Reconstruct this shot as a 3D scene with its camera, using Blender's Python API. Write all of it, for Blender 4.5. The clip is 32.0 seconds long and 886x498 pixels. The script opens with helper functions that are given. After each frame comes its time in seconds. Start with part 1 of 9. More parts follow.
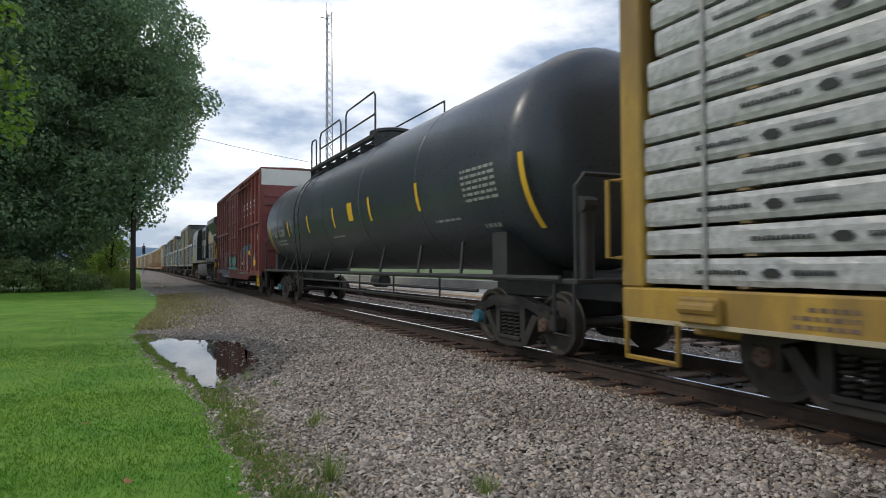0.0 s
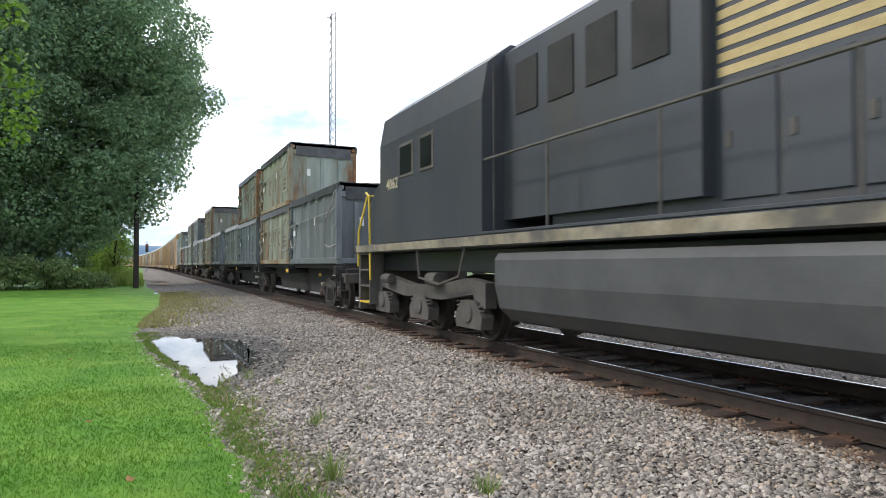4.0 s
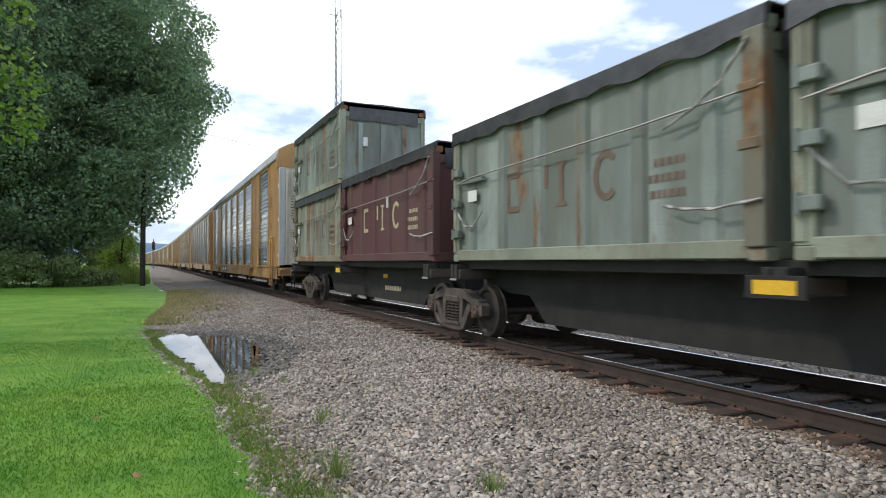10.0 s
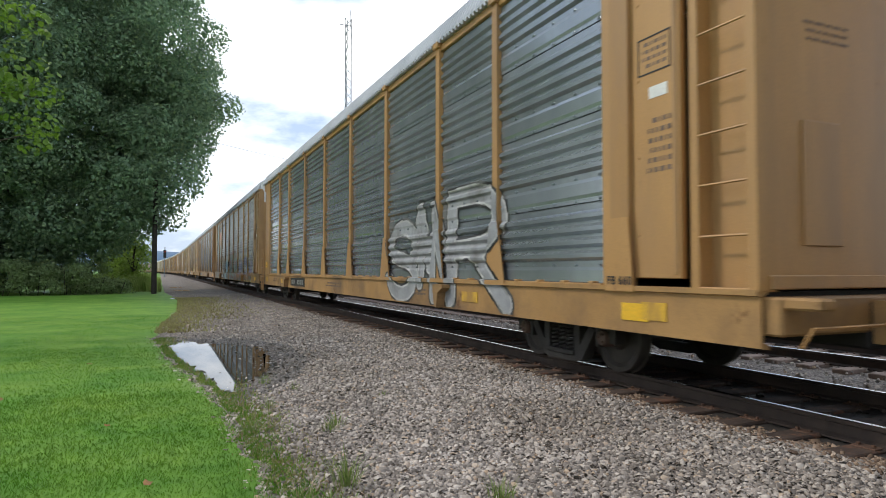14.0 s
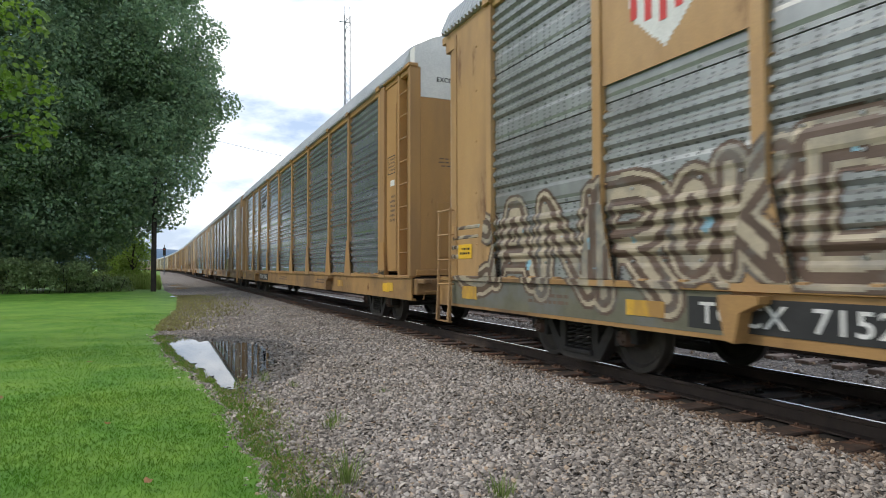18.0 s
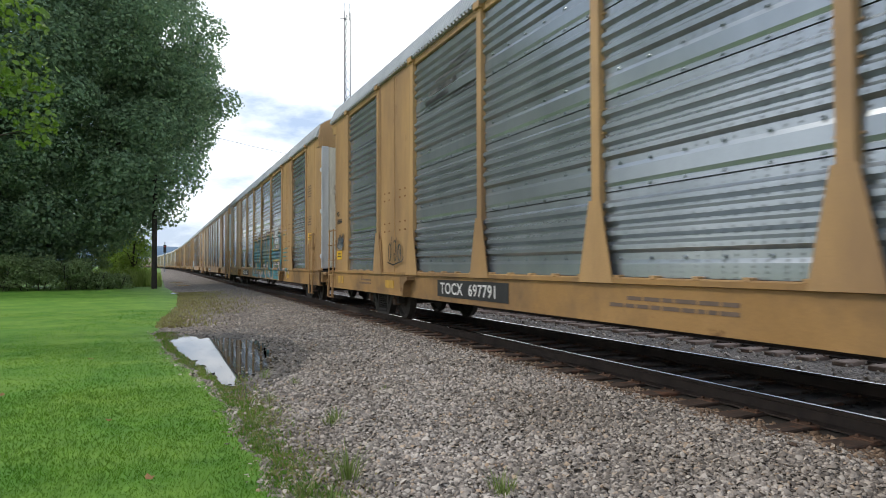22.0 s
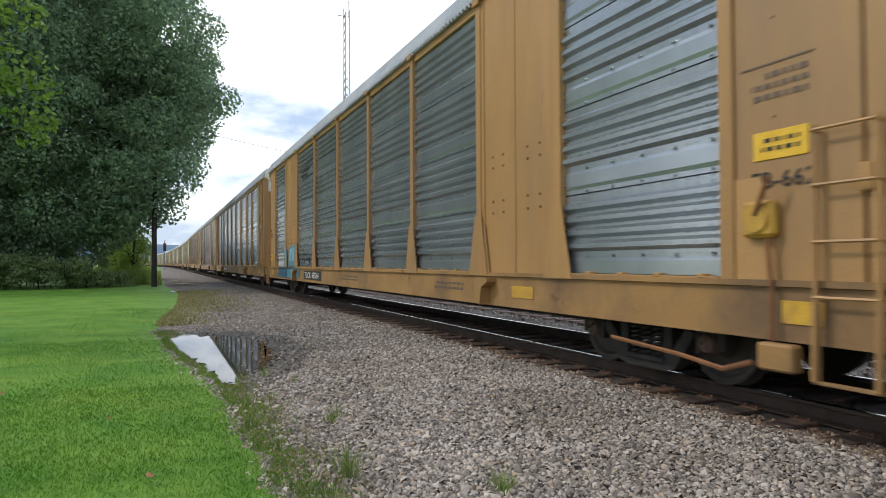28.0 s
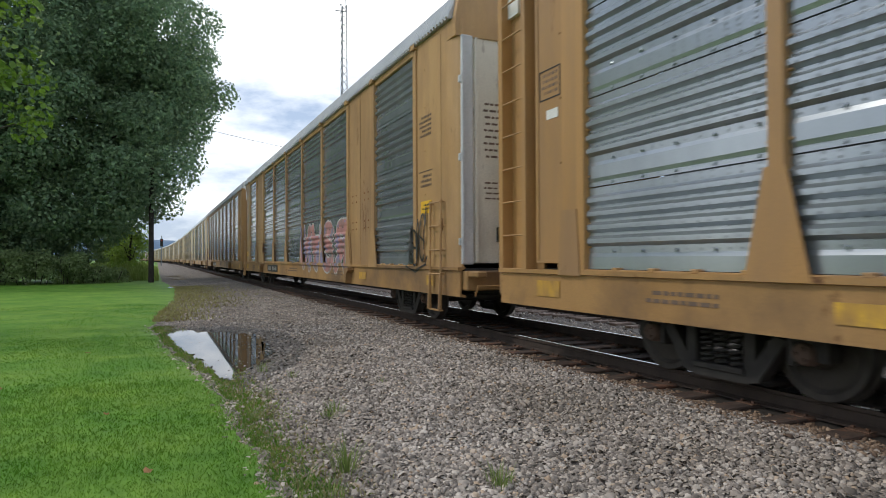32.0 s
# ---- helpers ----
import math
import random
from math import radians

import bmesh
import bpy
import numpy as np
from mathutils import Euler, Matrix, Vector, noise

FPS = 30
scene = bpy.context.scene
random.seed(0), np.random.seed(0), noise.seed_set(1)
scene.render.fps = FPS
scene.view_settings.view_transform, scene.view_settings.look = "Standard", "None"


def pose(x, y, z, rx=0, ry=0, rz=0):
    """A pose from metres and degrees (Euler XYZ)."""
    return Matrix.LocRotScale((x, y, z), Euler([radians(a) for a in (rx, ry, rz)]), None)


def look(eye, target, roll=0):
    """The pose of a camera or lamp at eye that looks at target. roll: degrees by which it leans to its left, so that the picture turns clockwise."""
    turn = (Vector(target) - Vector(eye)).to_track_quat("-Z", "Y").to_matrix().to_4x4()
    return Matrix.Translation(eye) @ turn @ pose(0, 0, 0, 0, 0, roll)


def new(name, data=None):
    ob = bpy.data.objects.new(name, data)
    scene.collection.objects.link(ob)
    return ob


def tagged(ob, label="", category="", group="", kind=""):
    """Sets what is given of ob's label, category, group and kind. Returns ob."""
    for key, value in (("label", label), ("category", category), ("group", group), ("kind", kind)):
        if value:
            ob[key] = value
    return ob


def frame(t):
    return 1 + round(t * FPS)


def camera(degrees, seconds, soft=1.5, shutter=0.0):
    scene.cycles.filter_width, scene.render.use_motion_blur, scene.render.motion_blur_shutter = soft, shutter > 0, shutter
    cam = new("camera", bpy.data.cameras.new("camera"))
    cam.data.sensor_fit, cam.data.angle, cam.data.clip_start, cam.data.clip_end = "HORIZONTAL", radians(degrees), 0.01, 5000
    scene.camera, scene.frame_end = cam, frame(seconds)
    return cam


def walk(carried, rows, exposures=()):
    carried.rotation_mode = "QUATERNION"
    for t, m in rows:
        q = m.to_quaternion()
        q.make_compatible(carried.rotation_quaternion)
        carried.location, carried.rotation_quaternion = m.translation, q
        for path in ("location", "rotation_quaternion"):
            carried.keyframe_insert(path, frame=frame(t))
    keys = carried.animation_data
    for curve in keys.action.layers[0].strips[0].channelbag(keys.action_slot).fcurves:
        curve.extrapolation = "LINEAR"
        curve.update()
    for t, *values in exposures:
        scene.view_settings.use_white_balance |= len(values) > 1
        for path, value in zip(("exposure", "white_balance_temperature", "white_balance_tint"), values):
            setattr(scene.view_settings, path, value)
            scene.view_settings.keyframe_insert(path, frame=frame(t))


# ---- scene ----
# the clip's own exposure: darker at the very start and end
EXPO = [(0, -0.02, 6750, 10), (0.5, 0.15, 6750, 10), (1, 0.62, 6750, 10), (2, 0.65, 6750, 10), (3, 0.9, 6750, 10), (5.5, 0.7, 6750, 10), (9, 0.58, 6750, 10), (13, 0.5, 6750, 10), (24, 0.4, 6750, 10), (29, 0.38, 6750, 10), (32, 0.22, 6750, 10)]
# the camera, held at eye height in one spot: seconds, degrees right of the track, degrees up, lean
EYE = (0.0, 0.0, 1.47)


def aim(right, up, lean):
    a, b = radians(right), radians(up)
    way = Vector((math.sin(a) * math.cos(b), math.cos(a) * math.cos(b), math.sin(b)))
    return look(EYE, Vector(EYE) + way, lean)


cam = camera(70, 32.0, soft=0.6, shutter=0.13)
walk(cam, [(t, aim(r, u, k)) for t, r, u, k in (
    (0, 25.70, 1.44, -0.30), (0.5, 25.62, 1.43, -0.20), (1, 25.63, 1.40, -0.23), (1.5, 25.62, 1.36, -0.08),
    (2, 25.59, 1.35, -0.05), (2.5, 25.51, 1.38, 0.02), (3, 25.45, 1.43, 0.01), (3.5, 25.47, 1.43, -0.01),
    (5.5, 25.43, 1.35, 0.02), (6, 25.40, 1.32, 0.05), (7, 25.37, 1.29, 0.01), (8, 25.28, 1.27, -0.02),
    (9, 25.18, 1.23, -0.17), (9.5, 25.05, 1.23, -0.17), (10, 24.98, 1.22, 0.03), (10.5, 24.97, 1.30, 0.43),
    (11, 25.11, 1.77, 0.48), (11.5, 24.93, 1.94, 0.41), (12, 24.62, 2.01, 0.25), (12.5, 24.35, 2.03, 0.07),
    (13, 24.26, 2.00, 0.01), (14, 24.12, 1.96, 0.05), (14.5, 24.09, 1.94, 0.10), (16.5, 24.17, 1.75, -0.04),
    (17, 24.15, 1.72, -0.03), (18, 24.16, 1.69, -0.10), (19, 24.28, 1.69, -0.08), (20, 24.29, 1.63, -0.17),
    (21, 24.28, 1.55, -0.15), (21.5, 24.25, 1.48, -0.13), (22, 24.12, 1.41, -0.15), (23, 24.02, 1.28, -0.19),
    (24, 24.02, 1.25, -0.11), (25, 24.06, 1.14, -0.18), (25.5, 24.09, 1.15, -0.21), (27.5, 24.12, 1.22, -0.31),
    (28, 24.13, 1.19, -0.29), (28.5, 24.21, 1.15, -0.31), (29, 24.25, 1.05, -0.23), (30, 24.22, 0.93, -0.21),
    (31, 24.31, 0.84, -0.24), (32, 24.36, 0.80, -0.26),
)], exposures=EXPO)

# ---- light: a bright overcast sky with broken cloud, and a weak sun ahead and to the left of the track ----
SUN_UP, SUN_AZ = radians(44), radians(-58)      # azimuth from +y, clockwise
world = bpy.data.worlds.new("world")
scene.world = world
world.use_nodes = True
nt = world.node_tree
for n in list(nt.nodes):
    nt.nodes.remove(n)
out = nt.nodes.new("ShaderNodeOutputWorld")
bg = nt.nodes.new("ShaderNodeBackground")
sky = nt.nodes.new("ShaderNodeTexSky")
sky.sky_type, sky.sun_disc = "NISHITA", False
sky.sun_elevation, sky.sun_rotation = SUN_UP, SUN_AZ
tc = nt.nodes.new("ShaderNodeTexCoord")
mp = nt.nodes.new("ShaderNodeMapping")
mp.inputs["Scale"].default_value = (1.0, 1.0, 2.6)
mp.inputs["Location"].default_value = (0.35, 0.1, 0.4)
cl = nt.nodes.new("ShaderNodeTexNoise")
cl.inputs["Scale"].default_value, cl.inputs["Detail"].default_value, cl.inputs["Roughness"].default_value = 2.6, 8, 0.55
cr = nt.nodes.new("ShaderNodeValToRGB")
cr.color_ramp.elements[0].position, cr.color_ramp.elements[0].color = 0.46, (3.1, 4.0, 5.6, 1)
cr.color_ramp.elements[1].position, cr.color_ramp.elements[1].color = 0.67, (13.6, 13.7, 13.6, 1)
mixw = nt.nodes.new("ShaderNodeMixRGB")
mixw.inputs["Fac"].default_value = 0.82
bg.inputs["Strength"].default_value = 0.135
nt.links.new(tc.outputs["Generated"], mp.inputs["Vector"])
nt.links.new(mp.outputs["Vector"], cl.inputs["Vector"])
zz = nt.nodes.new("ShaderNodeSeparateXYZ")
low = nt.nodes.new("ShaderNodeMapRange")       # cloud closes up towards the horizon
low.inputs["From Min"].default_value, low.inputs["From Max"].default_value = 0.05, 0.34
low.inputs["To Min"].default_value, low.inputs["To Max"].default_value = 0.07, -0.02
add = nt.nodes.new("ShaderNodeMath")
nt.links.new(tc.outputs["Generated"], zz.inputs[0])
nt.links.new(zz.outputs["Z"], low.inputs["Value"])
nt.links.new(low.outputs["Result"], add.inputs[0])
nt.links.new(cl.outputs["Fac"], add.inputs[1])
nt.links.new(add.outputs[0], cr.inputs["Fac"])
nt.links.new(sky.outputs["Color"], mixw.inputs["Color1"])
nt.links.new(cr.outputs["Color"], mixw.inputs["Color2"])
nt.links.new(mixw.outputs["Color"], bg.inputs["Color"])
nt.links.new(bg.outputs["Background"], out.inputs["Surface"])

sun = new("sun", bpy.data.lights.new("sun", "SUN"))
sun.data.energy, sun.data.angle, sun.data.color = 1.0, radians(5), (1.0, 0.95, 0.86)
sun.matrix_world = look((0, 0, 0), (-math.sin(SUN_AZ) * math.cos(SUN_UP), -math.cos(SUN_AZ) * math.cos(SUN_UP), -math.sin(SUN_UP)))

# ---- mesh kit ----
def in_poly(poly, x, y):
    r, j = False, len(poly) - 1
    for i in range(len(poly)):
        (xi, yi), (xj, yj) = poly[i], poly[j]
        if (yi > y) != (yj > y) and x < (xj - xi) * (y - yi) / (yj - yi) + xi:
            r = not r
        j = i
    return r


class MB:
    """Gathers faces for one mesh."""

    def __init__(self):
        self.v, self.f = [], []

    def add(self, verts, faces):
        o = len(self.v)
        self.v.extend(verts)
        self.f.extend([tuple(i + o for i in f) for f in faces])
        return self

    def box(self, x0, x1, y0, y1, z0, z1, b=0.0):
        if b <= 0:
            return self.add([(x, y, z) for x in (x0, x1) for y in (y0, y1) for z in (z0, z1)],
                            [(0, 1, 3, 2), (4, 6, 7, 5), (0, 4, 5, 1), (2, 3, 7, 6), (0, 2, 6, 4), (1, 5, 7, 3)])
        b = min(b, abs(x1 - x0) * 0.45, abs(y1 - y0) * 0.45, abs(z1 - z0) * 0.45)
        rings = []
        for z, k in ((z0, b), (z0 + b, 0), (z1 - b, 0), (z1, b)):
            rings.append([(x0 + k, y0 + b, z), (x0 + b, y0 + k, z), (x1 - b, y0 + k, z), (x1 - k, y0 + b, z),
                          (x1 - k, y1 - b, z), (x1 - b, y1 - k, z), (x0 + b, y1 - k, z), (x0 + k, y1 - b, z)])
        return self.loft(rings)

    def loft(self, rings, caps=True, close=True):
        n = len(rings[0])
        verts = [p for r in rings for p in r]
        faces = []
        for k in range(len(rings) - 1):
            for i in range(n if close else n - 1):
                j = (i + 1) % n
                faces.append((k * n + i, k * n + j, (k + 1) * n + j, (k + 1) * n + i))
        if caps:
            faces.append(tuple(range(n - 1, -1, -1)))
            faces.append(tuple(range((len(rings) - 1) * n, len(rings) * n)))
        return self.add(verts, faces)

    def cyl(self, p, q, r, n=10, r2=None):
        p, q = Vector(p), Vector(q)
        d = (q - p).normalized()
        a = d.orthogonal().normalized()
        b = d.cross(a)
        r2 = r if r2 is None else r2
        ring = lambda c, rr: [tuple(c + (a * math.cos(2 * math.pi * i / n) + b * math.sin(2 * math.pi * i / n)) * rr) for i in range(n)]
        return self.loft([ring(p, r), ring(q, r2)])

    def lathe(self, c, prof, n=24):
        """Rings about the x axis through c = (y, z): prof is a list of (x, r)."""
        return self.loft([[(x, c[0] + r * math.cos(2 * math.pi * i / n), c[1] + r * math.sin(2 * math.pi * i / n)) for i in range(n)] for x, r in prof])

    def pipe(self, pts, r, n=6):
        pts = [Vector(p) for p in pts]
        rings, last = [], None
        for i, p in enumerate(pts):
            d = (pts[min(i + 1, len(pts) - 1)] - pts[max(i - 1, 0)]).normalized()
            a = d.orthogonal().normalized() if last is None else (last - d * last.dot(d)).normalized()
            last = a
            b = d.cross(a)
            rings.append([tuple(p + (a * math.cos(2 * math.pi * k / n) + b * math.sin(2 * math.pi * k / n)) * r) for k in range(n)])
        return self.loft(rings)

    def prism(self, poly, x0, x1):
        """A polygon in y, z drawn out along x."""
        return self.loft([[(x0, y, z) for y, z in poly], [(x1, y, z) for y, z in poly]])

    def prism_y(self, poly, y0, y1):
        """A polygon in x, z drawn out along y."""
        return self.loft([[(x, y0, z) for x, z in poly], [(x, y1, z) for x, z in poly]])

    def ribbon(self, pts, w, xf, step=0.05):
        """A painted stroke through (y, z) points on a wall x = xf(z)."""
        pts = [Vector(p) for p in pts]
        q = []
        for a, b in zip(pts, pts[1:]):
            k = max(1, int((b - a).length / step))
            q += [a + (b - a) * (i / k) for i in range(k)]
        q.append(pts[-1])
        verts = []
        for i, p in enumerate(q):
            d = (q[min(i + 1, len(q) - 1)] - q[max(i - 1, 0)])
            d = d.normalized() if d.length > 1e-6 else Vector((0, 1))
            nrm = Vector((-d.y, d.x)) * (w / 2)
            for k in (-1, -0.33, 0.33, 1):
                c = p + nrm * k
                verts.append((xf(c.y, c.x), c.x, c.y))
        m = len(q)
        return self.add(verts, [(4 * i + k, 4 * i + k + 1, 4 * i + k + 5, 4 * i + k + 4) for i in range(m - 1) for k in range(3)])

    def paint(self, poly, xf, off=0.0, sy=0.04, sz=0.02):
        """A painted field with the outline poly, of (y, z) points, laid over a wall x = xf(z, y)."""
        y0, y1 = min(a for a, _ in poly), max(a for a, _ in poly)
        z0, z1 = min(b for _, b in poly), max(b for _, b in poly)
        ny, nz = max(1, int((y1 - y0) / sy)), max(1, int((z1 - z0) / sz))
        at = {}

        def corner(i, j):
            if (i, j) not in at:
                y, z = y0 + (y1 - y0) * i / ny, z0 + (z1 - z0) * j / nz
                at[i, j] = len(self.v)
                self.v.append((xf(z, y) - off, y, z))
            return at[i, j]
        for j in range(nz):
            zc = z0 + (z1 - z0) * (j + 0.5) / nz
            for i in range(ny):
                if in_poly(poly, y0 + (y1 - y0) * (i + 0.5) / ny, zc):
                    self.f.append((corner(i, j), corner(i, j + 1), corner(i + 1, j + 1), corner(i + 1, j)))
        return self

    def mesh(self, name, material, smooth=False):
        me = bpy.data.meshes.new(name)
        me.from_pydata(self.v, [], self.f)
        me.materials.append(material)
        if smooth:
            me.shade_smooth()
            me.set_sharp_from_angle(angle=radians(38))
        me.update()
        return me


def part(name, mb, material, parent, label="", smooth=False):
    """One mesh object under a thing or a part."""
    me = mb if isinstance(mb, bpy.types.Mesh) else mb.mesh(name, material, smooth)
    ob = new(name, me)
    ob.parent = parent
    if label:
        tagged(ob, label)
    return ob


def thing(name, label, category, group="", at=None):
    ob = new(name)
    ob.empty_display_size = 0.3
    if at is not None:
        ob.matrix_basis = at
    return tagged(ob, label, category, group)


def solo(name, mb, material, label="", category="", kind="", smooth=False, group=""):
    ob = new(name, mb if isinstance(mb, bpy.types.Mesh) else mb.mesh(name, material, smooth))
    return tagged(ob, label, category, group, kind)


def letters(name, text, size, material, parent, at, label="", stretch=1.0):
    """Flat lettering that faces -x, reading along -y (towards the camera's right)."""
    cu = bpy.data.curves.new(name, "FONT")
    cu.body, cu.size, cu.extrude = text, size, 0.0015
    cu.space_character = 1.08
    cu.offset = size * 0.012
    cu.resolution_u = 3
    tmp = bpy.data.objects.new("tmp", cu)
    me = bpy.data.meshes.new_from_object(tmp)
    bpy.data.objects.remove(tmp)
    bpy.data.curves.remove(cu)
    me.name = name
    me.materials.clear()
    me.materials.append(material)
    me.transform(Matrix.Translation(at) @ Matrix(((0, 0, -1, 0), (-stretch, 0, 0, 0), (0, 1, 0, 0), (0, 0, 0, 1))))
    return part(name, me, material, parent, label)


# ---- materials ----
def surf(name, a, b, scale=3.0, rough=0.6, metal=0.0, bump=0.15, fine=40.0, rust=None, rust_amt=0.0, rust_scale=1.2, streak=1.0,
         rough_var=0.12, spread=0.2, dirt=None, dirt_amt=0.0, holes=False):
    """Paint or metal whose colour wanders between a and b, with fine grain, and rust or dirt where given."""
    m = bpy.data.materials.new(name)
    m.use_nodes = True
    t = m.node_tree
    bs = t.nodes["Principled BSDF"]
    L = t.links.new
    tc = t.nodes.new("ShaderNodeTexCoord")
    oi = t.nodes.new("ShaderNodeObjectInfo")
    ofs = t.nodes.new("ShaderNodeVectorMath")
    ofs.operation = "MULTIPLY_ADD"
    ofs.inputs[1].default_value = (17.3, 29.1, 11.7)
    L(oi.outputs["Random"], ofs.inputs[0])
    L(tc.outputs["Object"], ofs.inputs[2])
    mp = t.nodes.new("ShaderNodeMapping")
    mp.inputs["Scale"].default_value = (1, 1, 1.0 / streak)
    L(ofs.outputs["Vector"], mp.inputs["Vector"])

    def noise_node(s, vec, detail=5, r=0.6):
        n = t.nodes.new("ShaderNodeTexNoise")
        n.inputs["Scale"].default_value, n.inputs["Detail"].default_value, n.inputs["Roughness"].default_value = s, detail, r
        L(vec, n.inputs["Vector"])
        return n.outputs["Fac"]

    def ramp(fac, p0, p1, c0=(0, 0, 0, 1), c1=(1, 1, 1, 1)):
        r = t.nodes.new("ShaderNodeValToRGB")
        r.color_ramp.elements[0].position, r.color_ramp.elements[1].position = p0, p1
        r.color_ramp.elements[0].color, r.color_ramp.elements[1].color = c0, c1
        L(fac, r.inputs["Fac"])
        return r.outputs["Color"]

    def mix(fac, c1, c2):
        n = t.nodes.new("ShaderNodeMixRGB")
        for sock, v in (("Fac", fac), ("Color1", c1), ("Color2", c2)):
            if isinstance(v, (int, float)):
                n.inputs[sock].default_value = v
            elif isinstance(v, tuple):
                n.inputs[sock].default_value = (*v[:3], 1)
            else:
                L(v, n.inputs[sock])
        return n.outputs["Color"]

    big = noise_node(scale, mp.outputs["Vector"])
    small = noise_node(fine, ofs.outputs["Vector"], 4)
    col = ramp(big, 0.5 - spread, 0.5 + spread, (*a, 1), (*b, 1))
    g0, g1 = (0.95, 1.04) if holes else (0.82, 1.12)
    dark = ramp(small, 0.25, 0.75, (g0, g0, g0, 1), (g1, g1, g1, 1))
    mul = t.nodes.new("ShaderNodeMixRGB")
    mul.blend_type = "MULTIPLY"
    mul.inputs["Fac"].default_value = 1.0
    L(col, mul.inputs["Color1"])
    L(dark, mul.inputs["Color2"])
    col = mul.outputs["Color"]
    if dirt:
        d = ramp(noise_node(scale * 0.6, mp.outputs["Vector"], 7, 0.65), 0.62 - dirt_amt * 0.35, 0.75 - dirt_amt * 0.2)
        col = mix(d, col, dirt)
    rv = ramp(small, 0.2, 0.8, (rough - rough_var,) * 3 + (1,), (min(1, rough + rough_var),) * 3 + (1,))
    if rust:
        r1 = noise_node(rust_scale, mp.outputs["Vector"], 8, 0.68)
        fac = ramp(r1, 0.68 - rust_amt * 0.4, 0.76 - rust_amt * 0.38)
        rc = ramp(noise_node(rust_scale * 6, ofs.outputs["Vector"], 6), 0.3, 0.7, (*rust, 1), (rust[0] * 0.45, rust[1] * 0.4, rust[2] * 0.4, 1))
        col = mix(fac, col, rc)
        rv = mix(fac, rv, (0.9, 0.9, 0.9))
        if metal:
            sub = t.nodes.new("ShaderNodeMath")
            sub.operation = "MULTIPLY_ADD"
            sub.inputs[1].default_value, sub.inputs[2].default_value = -metal, metal
            L(fac, sub.inputs[0])
            L(sub.outputs[0], bs.inputs["Metallic"])
    if holes:     # columns of small punched slots
        xyz = t.nodes.new("ShaderNodeSeparateXYZ")
        L(tc.outputs["Object"], xyz.inputs[0])

        def calc(op, a, b):
            n = t.nodes.new("ShaderNodeMath")
            n.operation = op
            for i, v in enumerate((a, b)):
                if isinstance(v, (int, float)):
                    n.inputs[i].default_value = v
                else:
                    L(v, n.inputs[i])
            return n.outputs[0]
        u = calc("MODULO", xyz.outputs["Y"], 0.31)
        c1 = calc("LESS_THAN", calc("ABSOLUTE", calc("SUBTRACT", u, 0.07), 0), 0.016)
        c3 = calc("LESS_THAN", calc("ABSOLUTE", calc("SUBTRACT", u, 0.20), 0), 0.016)
        rows_ = calc("LESS_THAN", calc("MODULO", xyz.outputs["Z"], 0.05), 0.02)
        up = calc("MAXIMUM", calc("GREATER_THAN", xyz.outputs["Z"], 0.27), calc("LESS_THAN", oi.outputs["Random"], 0.25))
        h = calc("MULTIPLY", calc("MULTIPLY", calc("MAXIMUM", c1, c3), rows_), up)
        h = calc("MULTIPLY", h, 0.68)
        col = mix(h, col, (0.02, 0.022, 0.022))
        rv = mix(h, rv, (0.9, 0.9, 0.9))
    L(col, bs.inputs["Base Color"])
    L(rv, bs.inputs["Roughness"])
    if metal and not rust:
        bs.inputs["Metallic"].default_value = metal
    if bump:
        bp = t.nodes.new("ShaderNodeBump")
        bp.inputs["Strength"].default_value, bp.inputs["Distance"].default_value = bump, 0.01
        L(small, bp.inputs["Height"])
        L(bp.outputs["Normal"], bs.inputs["Normal"])
    return m


M = {}
M["rack_yellow"] = surf("rack_yellow_paint", (0.40, 0.212, 0.070), (0.48, 0.268, 0.100), 1.0, 0.5, 0, 0.12, 60, (0.20, 0.10, 0.05), 0.09, 2.2, 5.0, dirt=(0.31, 0.18, 0.085), dirt_amt=0.45)
# rack yellow lightened to carry distance haze in the paint, for far cars
M["rack_hazed"] = surf("haze_paled_yellow_paint", (0.46, 0.33, 0.19), (0.56, 0.43, 0.27), 1.0, 0.5, 0, 0.1, 60, (0.24, 0.14, 0.08), 0.06, 2.0, 5.0, dirt=(0.4, 0.3, 0.18), dirt_amt=0.4)
M["rack_tan"] = surf("sun_faded_yellow_paint", (0.43, 0.245, 0.095), (0.53, 0.325, 0.145), 1.0, 0.5, 0, 0.12, 60, (0.22, 0.11, 0.055), 0.17, 1.6, 3.0, dirt=(0.30, 0.175, 0.085), dirt_amt=0.6)
M["sill_yellow"] = surf("sill_yellow_paint", (0.34, 0.185, 0.062), (0.43, 0.245, 0.09), 1.0, 0.6, 0, 0.15, 50, (0.16, 0.07, 0.03), 0.16, 1.6, 1.0, dirt=(0.17, 0.10, 0.05), dirt_amt=0.55)
M["galv"] = surf("galvanised_panel", (0.30, 0.333, 0.362), (0.40, 0.435, 0.465), 1.0, 0.2, 0.60, 0.0, 45, None, 0, 1, 2.0, 0.02, dirt=(0.28, 0.31, 0.33), dirt_amt=0.4, holes=True)
M["galv_old"] = surf("aged_panel", (0.29, 0.30, 0.295), (0.41, 0.425, 0.415), 1.6, 0.36, 0.5, 0.0, 45, None, 0, 1, 2.0, 0.03, dirt=(0.24, 0.24, 0.23), dirt_amt=0.5, holes=True)
M["roof_galv"] = surf("galvanised_roof", (0.38, 0.395, 0.40), (0.52, 0.535, 0.535), 0.8, 0.45, 0.4, 0.08, 30)
